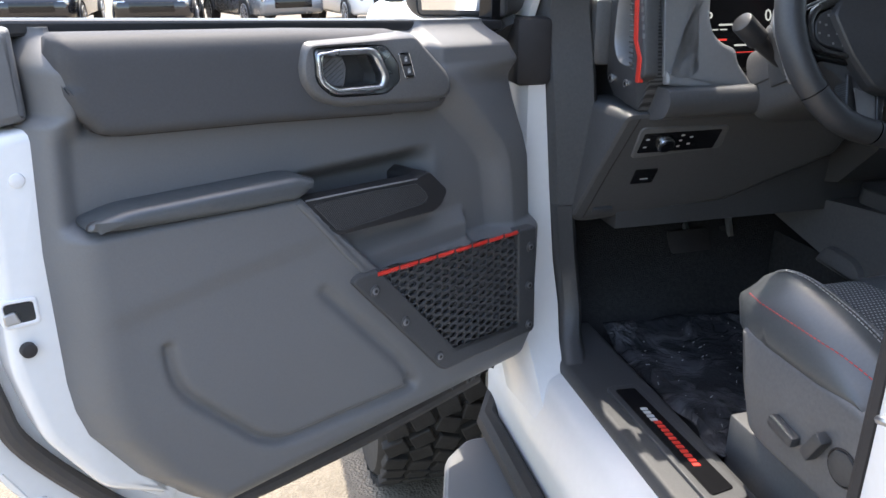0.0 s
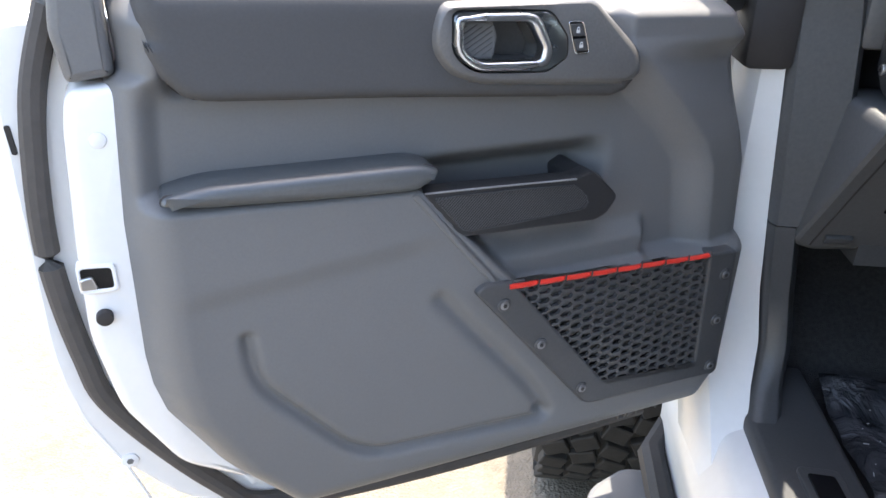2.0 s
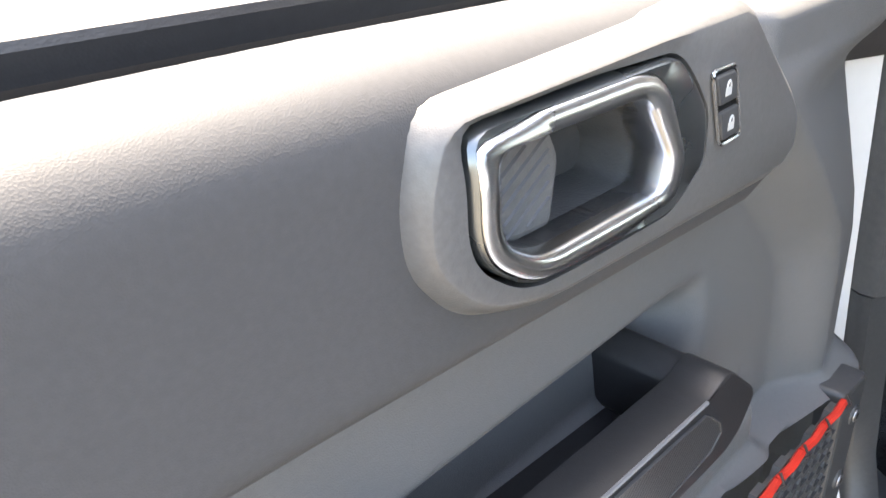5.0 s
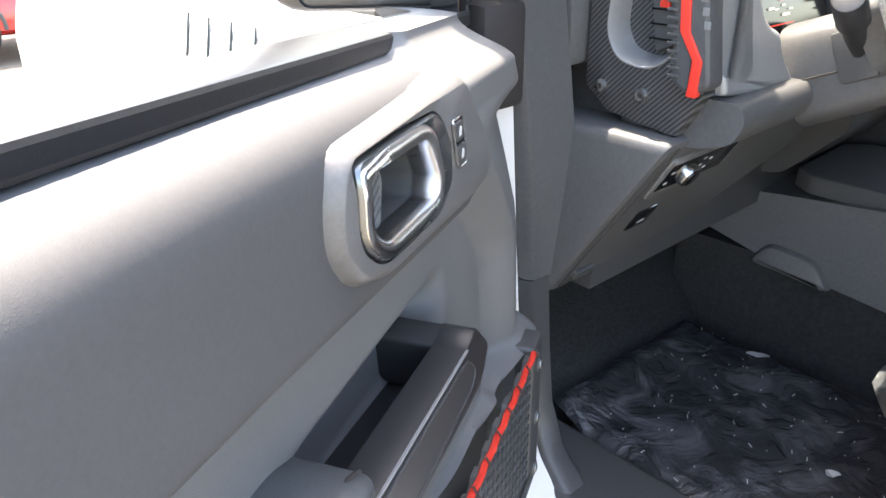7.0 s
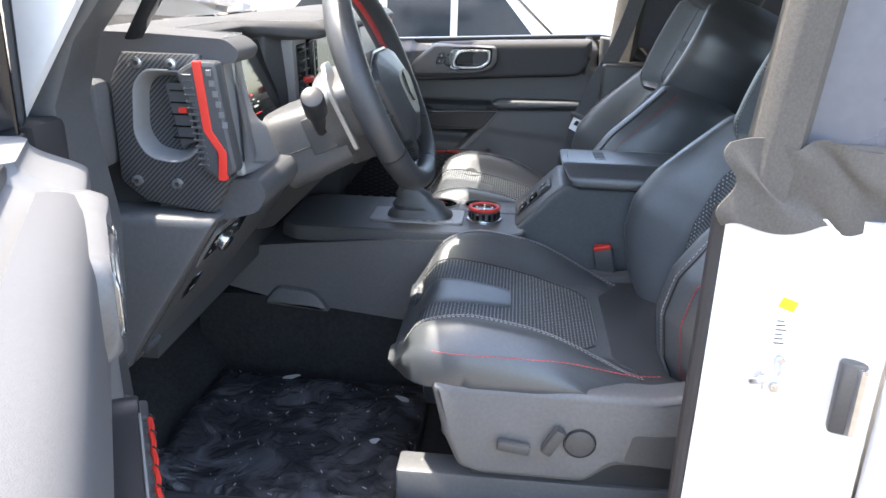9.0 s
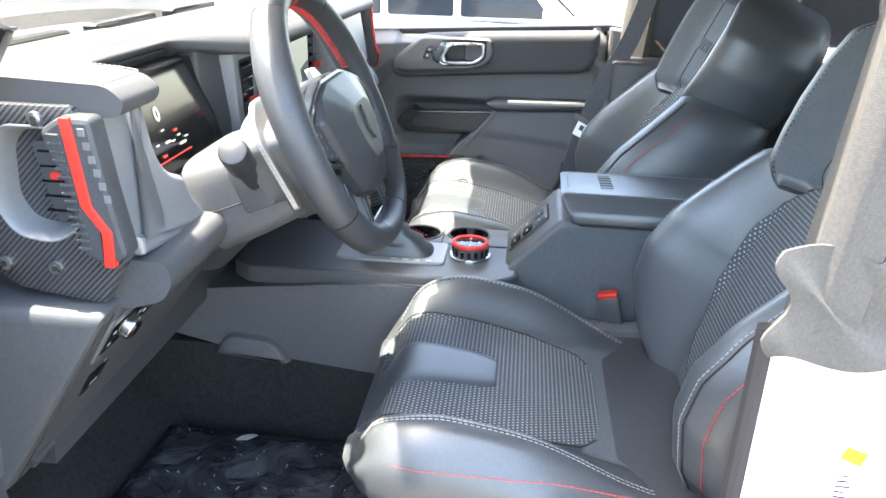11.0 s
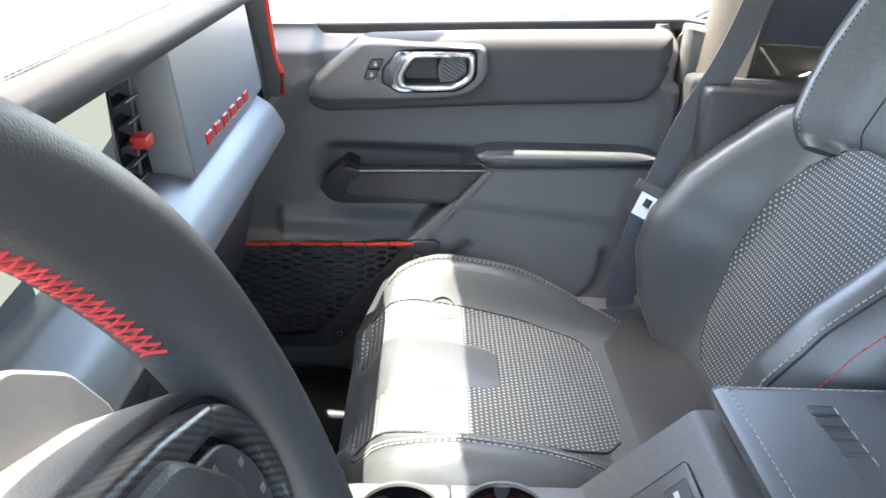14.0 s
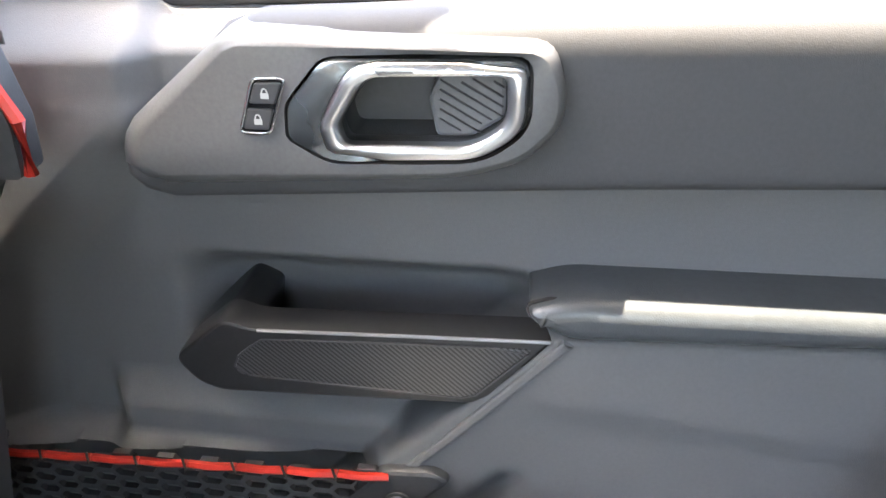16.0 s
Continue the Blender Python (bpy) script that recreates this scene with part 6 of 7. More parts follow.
    for k in range(14):
        part("paddle_dimple", disc(0.0009, 0.0006, 8, 0, facing(W(s * (0.1708 - 0.0013 * k - 0.0004), 0.026 - 0.0066 * k, -0.050), WX * s, WU)), WHITE_INK, pd)
badge = part("lower_badge", wheel_slab(rounded([(-0.048, -0.142), (0.048, -0.142), (0.050, -0.172), (-0.050, -0.172)], 0.006), -0.022, -0.002, 0.003), GLOSS_BLACK, wheel, "gloss black lower bridge")
bar_row("raised_mark", ALLOY, badge, "bright badge bars", [0.009] * 6, 0.003, 0.012, 0.0012, facing(W(0, -0.157, -0.002), WN, WU))
# ---- centre console ----
cons = thing("centre_console", (0, 0.8, 0.76), "dark grey centre console with armrest and cup holders", "centre console")
part("tunnel", prism_x(rounded([(1.50, 1.002), (1.50, 1.06), (1.30, 1.085), (1.05, 1.11), (0.80, 1.115), (0.74, 1.02), (0.62, 0.96), (0.30, 0.95), (0.30, 0.90), (0.74, 0.905), (1.03, 0.925), (1.30, 0.955), (1.49, 1.0)], [0.002, 0.02, 0.02, 0.02, 0.02, 0.02, 0.02, 0.002, 0.002, 0.02, 0.02, 0.02, 0.002]), -0.145, 0.036), PLASTIC_MID, cons, "grey plastic console side")
part("tunnel_carpet", block((-0.140, 0.31, 0.757), (0.036, 1.49, 0.96), 0), CARPET, cons, "black carpet below the console")
part("tunnel_far_side", prism_x(rounded([(1.50, 0.76), (1.50, 1.06), (1.30, 1.085), (1.05, 1.11), (0.80, 1.115), (0.74, 1.02), (0.62, 0.96), (0.30, 0.93), (0.30, 0.76)], 0.02), 0.1345, 0.145), PLASTIC_MID, cons, "grey plastic console side")
part("tunnel_core", block((0.036, 0.31, 0.765), (0.1345, 1.49, 0.90), 0), PLASTIC_DARK, cons)
part("tunnel_front", block((0.036, 1.02, 0.90), (0.1345, 1.49, 1.055), 0), PLASTIC_DARK, cons)
part("side_step", prism_x(rounded([(1.335, 0.946), (1.302, 0.992), (1.215, 0.984), (1.178, 0.934)], 0.018), -0.130, -0.161, 0.012), PLASTIC_MID, cons, "moulded foot rest bump")
deck = rounded([(-0.132, 0.80), (-0.132, 1.26), (-0.10, 1.30), (0.10, 1.30), (0.132, 1.26), (0.132, 1.02), (0.0385, 1.02), (0.0385, 0.76), (-0.10, 0.76)], [0.012, 0.012, 0.012, 0.012, 0.012, 0.001, 0.001, 0.001, 0.012])
part("deck", prism_z(deck, 1.095, 1.128, 0.008), PLASTIC_DASH, cons, "grey plastic console deck")
part("shift_plate", prism_z(rounded([(-0.075, 0.90), (-0.075, 1.11), (0.03, 1.11), (0.03, 0.90)], 0.012), 1.12, 1.133, 0.003), SILVER, cons, "satin shifter surround")
for k in range(4):
    part("printed_mark", block((-0.071, 0.925 + k * 0.022, 1.133), (-0.064, 0.936 + k * 0.022, 1.1336), 0), WHITE_INK, cons)
for x, y in ((0.088, 0.965), (0.092, 0.865)):
    y0, y1 = (0.917, 1.0195) if y > 0.9 else (0.76, 0.9165)
    ring = [Vector((x + 0.0415 * math.cos(2 * math.pi * k / 48), y + 0.0415 * math.sin(2 * math.pi * k / 48))) for k in range(48)]
    tile = resample([(0.039, y0), (0.132, y0), (0.132, y1), (0.039, y1)], (x, y), 48)
    tile = sorted(tile, key=lambda q: math.atan2(q.y - y, q.x - x) % (2 * math.pi))
    part("cup_holder", holed_slab(tile, resample(ring, (x, y), 48), lambda a, b, d: Vector((a, b, d)), 1.10, 1.129, 0.002, 2), PLASTIC_DASH, cons, "cup holder surround")
    part("cup_well", sheet(lambda a, b: Vector((x + 0.041 * math.cos(2 * math.pi * a) * (1 - 0.10 * b), y + 0.041 * math.sin(2 * math.pi * a) * (1 - 0.10 * b), 1.128 - 0.10 * b)), 36, 3, closed_a=True), GLOSS_BLACK, cons, "deep dark cup well")
    part("cup_floor", disc(0.040, 0.004, 36, 0, pose(x, y, 1.026)), GLOSS_BLACK, cons)
    part("cup_ring", tube([(x + 0.0425 * math.cos(2 * math.pi * k / 36), y + 0.0425 * math.sin(2 * math.pi * k / 36), 1.1295) for k in range(36)], 0.0028, 6, closed=True), PLASTIC_DASH, cons, "rounded cup holder rim")
    for a in (0.5, 2.6, 4.7):
        part("cup_finger", block((-0.008, -0.004, -0.030), (0.008, 0.007, 0.0), 0.003, 1, pose(x + 0.036 * math.cos(a), y + 0.036 * math.sin(a), 1.112, 0, 0, math.degrees(a) + 90)), PLASTIC_DARK, cons, "spring finger in the cup well")
boot = []
for z, hx, hy, dy in ((1.130, 0.040, 0.075, 0), (1.140, 0.040, 0.072, 0), (1.150, 0.030, 0.058, 0.0), (1.160, 0.033, 0.058, 0.005), (1.172, 0.022, 0.040, 0.012), (1.182, 0.024, 0.040, 0.016), (1.198, 0.014, 0.020, 0.026), (1.21, 0.012, 0.015, 0.03)):
    boot.append([Vector((-0.022 + hx * math.copysign(abs(math.cos(t)) ** 0.6, math.cos(t)), 1.00 + dy + hy * math.copysign(abs(math.sin(t)) ** 0.6, math.sin(t)), z)) for t in [2 * math.pi * i / 28 for i in range(28)]])
shifter = thing("gear_lever", (-0.022, 1.0, 1.13), "gear lever in a black leather boot", "gear lever")
part("boot", loft(boot), LEATHER, shifter, "pleated black leather boot", sharp=60)
part("seam", stitches([(-0.022 + 0.03, 0.945 + 0.008 * k, 1.155 + 0.004 * k) for k in range(12)]), STITCH_RED, shifter, "red stitching")
kn = [[Vector((-0.022 + a * math.cos(t), 1.035 + b * math.sin(t), z)) for t in [2 * math.pi * i / 20 for i in range(20)]] for z, a, b in ((1.20, 0.012, 0.012), (1.225, 0.022, 0.026), (1.25, 0.027, 0.034), (1.275, 0.024, 0.032), (1.288, 0.012, 0.018))]
part("knob", loft(kn), PLASTIC_DARK, shifter, "black shift knob", sharp=60)

dial = thing("drive_mode_dial", (-0.018, 0.855, 1.128), "round black drive mode dial with red ring", "dial")
D = pose(-0.018, 0.855, 1.128)
part("dial_base", disc(0.040, 0.006, 36, 0.002, D), CHROME, dial, "bright base ring")
gr = disc(0.034, 0.022, 36, 0.002, D @ pose(0, 0, 0.005))
part("dial_grip", gr, PLASTIC_DARK, dial, "ribbed black grip")
for k in range(16):
    part("grip_rib", block((-0.0035, -0.002, 0), (0.0035, 0.002, 0.013), 0.001, 1, D @ pose(0.034 * math.cos(k * math.pi / 8), 0.034 * math.sin(k * math.pi / 8), 0.007, 0, 0, 90 + k * 22.5)), GLOSS_BLACK, dial)
part("red_ring", tube([D @ Vector((0.0315 * math.cos(2 * math.pi * k / 48), 0.0315 * math.sin(2 * math.pi * k / 48), 0.0275)) for k in range(48)], 0.0048, 8, closed=True), RED, dial, "red anodised ring")
cap = part("dial_top", disc(0.0285, 0.003, 36, 0.001, D @ pose(0, 0, 0.026)), GLOSS_BLACK, dial, "black button top")
for k in range(5):
    a = math.pi / 2 * k
    p = (0, 0) if k == 4 else (0.017 * math.cos(a), 0.017 * math.sin(a))
    part("printed_mark", block((-0.003, -0.002, 0.0285), (0.003, 0.002, 0.0296), 0, 1, D @ pose(p[0], p[1], 0.0)), WHITE_INK, cap)

# rising switch panel and armrest box
slope = rounded([(0.808, 1.10), (0.797, 1.116), (0.690, 1.226), (0.60, 1.226), (0.66, 1.10)], 0.006)
part("switch_riser", prism_x(slope, 0.135, -0.052, 0.010), PLASTIC_DASH, cons, "grey plastic rising switch panel")
RU = Vector((0, -0.68, 0.733)).normalized()
RN = Vector((0, 0.733, 0.68)).normalized()
riser = part("switch_bank", block((-0.045, -0.055, -0.002), (0.035, 0.050, 0.003), 0.004, 2, facing(Vector((0.036, 0.742, 1.1725)) + RN * 0.002, RN, RU)), PLASTIC_DARK, cons, "black switch bank")
for k in range(3):
    for j in range(2):
        part("toggle_key", block((-0.032 + j * 0.034, -0.045 + k * 0.032, 0.002), (-0.006 + j * 0.034, -0.020 + k * 0.032, 0.005), 0.002, 1, facing(Vector((0.030, 0.742, 1.1725)) + RN * 0.002, RN, RU)), GLOSS_BLACK if j == 1 and k < 2 else PLASTIC_DARK, riser)
        part("printed_mark", block((-0.023 + j * 0.034, -0.036 + k * 0.032, 0.005), (-0.015 + j * 0.034, -0.031 + k * 0.032, 0.0054), 0, 1, facing(Vector((0.030, 0.742, 1.1725)) + RN * 0.002, RN, RU)), WHITE_INK, riser)
boxp = rounded([(0.803, 1.098), (0.797, 1.110), (0.688, 1.2215), (0.66, 1.2245), (0.25, 1.2245), (0.25, 0.90), (0.74, 0.90)], 0.010)
part("armrest_box", prism_x(boxp, 0.131, -0.074, 0.006), SUEDE, cons, "carpet-lined dark console box")
lid = prism_y(rounded([(-0.075, 1.2265), (-0.072, 1.245), (-0.040, 1.2745), (0.112, 1.2715), (0.128, 1.258), (0.128, 1.2265)], [0.004, 0.012, 0.012, 0.012, 0.01, 0.004]), 0.27, 0.694, 0.010)
for v in lid.verts:
    if v.co.y > 0.60:
        v.co.y -= max(0.0, 1.272 - v.co.z) * 0.55
lidp = part("armrest_lid", lid, LEATHER, cons, "padded leather armrest lid", sharp=50)
part("lid_gap", tube([(-0.0752, 0.655, 1.2255), (-0.0752, 0.27, 1.2255)], 0.0016, 5), RUBBER, lidp, "dark gap below the lid")
for x, z in ((-0.0385, 1.2745), (0.108, 1.2722)):
    part("seam", stitches([(x, 0.672 - 0.008 * k, z) for k in range(48)]), STITCH, lidp, "pale grey stitching")
part("seam", stitches([(-0.036 + 0.008 * k, 0.676, 1.2742 - 0.0026 * k / 18) for k in range(19)]), STITCH, lidp, "pale grey stitching")
bar_row("raised_mark", LEATHER, lidp, "raised emblem bars", [0.012] * 6, 0.004, 0.024, 0.0008, facing((0.036, 0.605, 1.2727), (0, 0, 1), (0, -1, 0)))

# belts and buckles
bk = thing("belt_buckle", (-0.11, 0.59, 1.03), "black seat belt buckle with red button", "buckle", "belt buckles")
bm_ = facing((-0.105, 0.592, 1.09), (-1, 0.15, 0), (0, 0.25, 1))
part("buckle_body", block((-0.020, -0.05, -0.012), (0.020, 0.014, 0.012), 0.004, 2, bm_), PLASTIC_DARK, bk)
part("release_button", block((-0.0185, 0.012, -0.0115), (0.0185, 0.022, 0.0115), 0.003, 2, bm_), RED, bk, "red release button")
part("buckle_strap", tube([bm_ @ Vector((0, -0.045, 0)), Vector((-0.115, 0.55, 0.99)), Vector((-0.12, 0.53, 0.93))], 0.016, 8, flat=0.3, up=(1, 0, 0)), BELT, bk)

belt = thing("seat_belt", (0.66, 0.5, 0.9), "grey seat belt with bright tongue beside the passenger seat", "seat belt")


def ribbon(pts, width, across):
    across = Vector(across).normalized()
    bmr = bmesh.new()
    rows_ = []
    for i, p in enumerate(pts):
        p = Vector(p)
        d = (Vector(pts[min(i + 1, len(pts) - 1)]) - Vector(pts[max(i - 1, 0)])).normalized()
        n = d.cross(across).normalized()
        c = n.cross(d).normalized()
        rows_.append([bmr.verts.new(p + c * width / 2 * a + n * 0.0007 * b) for a, b in ((-1, -1), (1, -1), (1, 1), (-1, 1))])
    for A, B in zip(rows_, rows_[1:]):
        for k in range(4):
            bmr.faces.new((A[k], A[(k + 1) % 4], B[(k + 1) % 4], B[k]))
    bmr.faces.new(rows_[0])
    bmr.faces.new(rows_[-1])
    return bmr


part("shoulder_strap", ribbon(catmull([(0.70, 0.40, 1.86), (0.684, 0.466, 1.60), (0.664, 0.512, 1.46), (0.641, 0.565, 1.36), (0.624, 0.600, 1.268)], 6), 0.047, (-0.2, 1, 0.5)), BELT, belt, "grey woven strap")
part("lap_strap", ribbon(catmull([(0.623, 0.602, 1.262), (0.618, 0.622, 1.19), (0.622, 0.632, 1.10), (0.65, 0.60, 0.98), (0.68, 0.55, 0.90)], 6), 0.047, (-0.3, 1, 0.3)), BELT, belt, "grey woven strap")
tg = facing((0.615, 0.606, 1.262), (-1, 0.25, 0.25), (0.1, -0.45, 1))
part("tongue_cover", block((-0.03, -0.008, -0.005), (0.03, 0.010, 0.005), 0.004, 2, tg), PLASTIC_DASH, belt, "grey plastic tongue cover")
part("tongue", ring_plate([(-0.016, -0.006), (0.016, -0.006), (0.014, -0.042), (-0.014, -0.042)], [(-0.006, -0.012), (0.006, -0.012), (0.006, -0.026), (-0.006, -0.026)], lambda a, b, d: tg @ Vector((a, b, d)), -0.0065, 0.0065), BRIGHT, belt, "bright steel tongue")

# floor mat under plastic film
mat_out = [(-0.605, 1.385), (-0.20, 1.43), (-0.20, 1.02), (-0.22, 0.95), (-0.58, 0.95), (-0.60, 1.10)]
single("floor_mat", prism_z(rounded(mat_out, 0.03), 0.756, 0.775, 0.006), RUBBER, "black rubber floor mat in the driver footwell", "floor mat")

# ---- wheels ----
def build_wheel(name, x, y, z, r, width, parent_label, rim_mat, treads, out, spokes=6):
    """A wheel with its axle along x; out is the side that shows."""
    w = thing(name, (x, y, z - r), parent_label, "wheel")
    prof = [(0.60, -0.5), (0.93, -0.5), (0.985, -0.40), (1.0, -0.2), (1.0, 0.2), (0.985, 0.40), (0.93, 0.5), (0.60, 0.5)]
    n = 48
    rr = r * (0.965 if treads else 1.0)
    body_ = bmesh.new()
    V = [[body_.verts.new((x + b * width, y + rr * a * math.cos(2 * math.pi * k / n), z + rr * a * math.sin(2 * math.pi * k / n))) for a, b in prof] for k in range(n)]
    for k in range(n):
        for i in range(len(prof) - 1):
            body_.faces.new((V[k][i], V[(k + 1) % n][i], V[(k + 1) % n][i + 1], V[k][i + 1]))
    tyre = part("tyre", body_, TYRE, w, "dusty black tyre")
    if treads:
        tb = bmesh.new()
        rng = random.Random(5)
        for k in range(44):
            for c in range(4):
                a = 2 * math.pi * (k + 0.5 * (c % 2) + rng.uniform(-0.08, 0.08)) / 44
                cx_ = (-0.36, -0.12, 0.12, 0.36)[c] * width
                b = block((-width * 0.105, -0.026, -0.012), (width * 0.105, 0.024, 0.016), 0.003, 1)
                b.transform(pose(0, 0, 0, 0, 0, rng.choice((-22, -15, 16, 24))))
                b.transform(Matrix.Translation((x + cx_, y + rr * math.cos(a), z + rr * math.sin(a))) @ Matrix.Rotation(a - math.pi / 2, 4, "X"))
                join(tb, b)
        tagged(part("tread", tb, TYRE, w, "chunky off-road tread blocks"), kind="stuff")
    rim = part("rim", disc(r * 0.60, width * 0.3, 36, 0.01, facing((x + out * width * 0.12, y, z), (out, 0, 0))), GLOSS_BLACK, w, "wheel rim")
    for k in range(spokes):
        m = facing((x + out * width * 0.42, y, z), (out, 0, 0)) @ pose(0, 0, 0, 0, 0, 360 * k / spokes)
        part("spoke", block((-0.022, r * 0.10, -0.012), (0.022, r * 0.58, 0.012), 0.006, 1, m), rim_mat, rim)
    part("rim_lip", tube([facing((x + out * width * 0.43, y, z), (out, 0, 0)) @ Vector((r * 0.60 * math.cos(2 * math.pi * k / 40), r * 0.60 * math.sin(2 * math.pi * k / 40), 0)) for k in range(40)], 0.012, 6, closed=True), rim_mat, rim)
    part("hub_cap", disc(r * 0.13, 0.03, 20, 0.006, facing((x + out * width * 0.42, y, z), (out, 0, 0))), rim_mat, rim)
    return w


for s in (-1, 1):
    build_wheel("off_road_wheel", s * 0.92, 2.17, 0.462, 0.462, 0.30, "off-road front wheel with chunky tyre", GLOSS_BLACK, s < 0, s)
    build_wheel("off_road_wheel", s * 0.96, -1.05, 0.462, 0.462, 0.28, "off-road rear wheel with dusty tyre", GLOSS_BLACK, False, s)

# running board below the driver's sill
board = thing("running_board", (-0.88, 0.6, 0.50), "black metal running board below the sill", "running board")
part("step_plate", prism_z(rounded([(-1.02, -1.1), (-1.02, 1.24), (-0.985, 1.36), (-0.92, 1.42), (-0.86, 1.42), (-0.86, -1.1)], 0.02), 0.525, 0.56, 0.01), PLASTIC, board, "grey powder-coated step")
part("board_tube", tube([(-0.87, -1.1, 0.60), (-0.87, 1.42, 0.60), (-0.80, 1.54, 0.62)], 0.026, 10), RUBBER, board, "black side tube")
for y in (-0.6, 0.3, 1.1):
    part("board_bracket", block((-0.92, y - 0.03, 0.49), (-0.72, y + 0.03, 0.54), 0.006), PLASTIC_DARK, board)

# scuff plate on the sill
plate = thing("scuff_plate", (-0.69, 0.99, 0.815), "black scuff plate on the door sill with grey and red bars", "scuff plate")
part("plate_rim", prism_z(rounded([(-0.727, 1.152), (-0.667, 1.148), (-0.652, 0.815), (-0.722, 0.805)], 0.012), 0.813, 0.820, 0.002), PLASTIC_DARK, plate)
part("plate_field", prism_z(rounded([(-0.716, 1.135), (-0.678, 1.132), (-0.668, 0.835), (-0.710, 0.828)], 0.006), 0.816, 0.8222, 0.001), GLOSS_BLACK, plate, "gloss black field")
for widths, y, mt in (([0.008] * 4, 1.045, WHITE_INK), ([0.0085] * 11, 0.958, RED)):
    bar_row("printed_bars", mt, plate, "bars in place of lettering", widths, 0.0035, 0.012, 0.0008, facing((-0.6945 + (1.0 - y) * 0.03, y, 0.8222), (0, 0, 1), (1, 0, 0)), 0.2)

# clear film on the mat, wrinkled and dusty
FILM = bpy.data.materials.new("dusty clear film")
FILM.use_nodes = True
fn = FILM.node_tree
fb = fn.nodes["Principled BSDF"]
ftc = fn.nodes.new("ShaderNodeTexCoord")
fno = fn.nodes.new("ShaderNodeTexNoise")
fno.inputs["Scale"].default_value, fno.inputs["Detail"].default_value, fno.inputs["Distortion"].default_value = 14.0, 10.0, 0.8
fn.links.new(ftc.outputs["Object"], fno.inputs["Vector"])
fr_ = fn.nodes.new("ShaderNodeValToRGB")
fr_.color_ramp.elements[0].position, fr_.color_ramp.elements[0].color = 0.46, (0.030, 0.031, 0.035, 1)
fr_.color_ramp.elements[1].position, fr_.color_ramp.elements[1].color = 0.84, (0.15, 0.15, 0.165, 1)
fn.links.new(fno.outputs["Fac"], fr_.inputs[0])
fn.links.new(fr_.outputs[0], fb.inputs["Base Color"])
fb.inputs["Roughness"].default_value = 0.2
fw = fn.nodes.new("ShaderNodeTexVoronoi")
fw.feature = "DISTANCE_TO_EDGE"
fw.inputs["Scale"].default_value = 11.0
fma = fn.nodes.new("ShaderNodeVectorMath")
fma.operation = "MULTIPLY_ADD"
fn.links.new(fno.outputs["Color"], fma.inputs[0])
fma.inputs[1].default_value = (0.22, 0.22, 0.22)
fn.links.new(ftc.outputs["Object"], fma.inputs[2])
fn.links.new(fma.outputs[0], fw.inputs["Vector"])
fbm = fn.nodes.new("ShaderNodeBump")
fbm.inputs["Strength"].default_value, fbm.inputs["Distance"].default_value = 0.9, 0.012
fn.links.new(fw.outputs["Distance"], fbm.inputs["Height"])
fn.links.new(fbm.outputs[0], fb.inputs["Normal"])


def film_at(a, b):
    # a across the car, b from the seat to the pedals
    x = -0.605 + 0.415 * a + 0.02 * b * (a - 0.3)
    y = 0.955 + 0.455 * b + 0.02 * a * b
    wob = noise.noise(Vector((a * 6, b * 6, 2.0))) * 0.006 + noise.noise(Vector((a * 17, b * 17, 5.0))) * 0.003
    edge = smooth(min(a, 1 - a, b, 1 - b), 0.0, 0.05)
    x += 0.012 * noise.noise(Vector((b * 7, a * 2, 9.0))) * (1 - edge)
    z = 0.780 + 0.010 * edge + wob + 0.035 * smooth(b, 0.82, 1.0) * (1 - 0.8 * a)
    return Vector((x, y, z))


single("protective_film", sheet(film_at, 70, 70, thick=0.001), FILM, "wrinkled dusty plastic film over the floor mat", "plastic film")
# a few pale scraps; most thin streaks are film crease highlights drawn as slivers
flecks = bmesh.new()
rng = random.Random(11)
for k in range(95):
    a, b = rng.random() * 0.96 + 0.02, rng.random() * 0.92
    p = film_at(a, b)
    L, wd = rng.choice((0.0006, 0.0008, 0.0012, 0.002, 0.0045)), rng.uniform(0.0003, 0.0006)
    ang = rng.gauss(0.3, 0.5)
    d = Vector((math.cos(ang), math.sin(ang), 0)) * L
    c = Vector((-math.sin(ang), math.cos(ang), 0)) * wd
    join(flecks, block((-L, -wd, 0), (L, wd, 0.001), 0, 1, pose(p.x, p.y, p.z + 0.0008, 0, 0, math.degrees(ang))))
single("scraps_and_glints", flecks, WHITE_INK, "tiny pale scraps and drawn crease highlights on the plastic film", "scraps", kind="stuff")
for a, b, L, turn in ((0.93, 0.64, 0.040, 0.5), (0.80, 0.10, 0.036, -0.6), (0.42, 0.16, 0.020, 0.9)):
    p = film_at(a, b)
    c_, s_ = math.cos(turn), math.sin(turn)

    def strip(u, v):
        """A torn sliver that curls up at its ends."""
        w_, l_ = (u - 0.5) * 0.012 * (0.35 + math.sin(math.pi * v)), (v - 0.5) * L
        bend = 0.008 * math.sin(math.pi * v)
        return p + Vector(((w_ + bend) * c_ - l_ * s_, (w_ + bend) * s_ + l_ * c_, 0.003 + 0.006 * abs(2 * v - 1)))

    single("tape_piece", sheet(strip, 3, 10, thick=0.0008), WHITE_INK, "torn white tape sliver on the film", "tape")

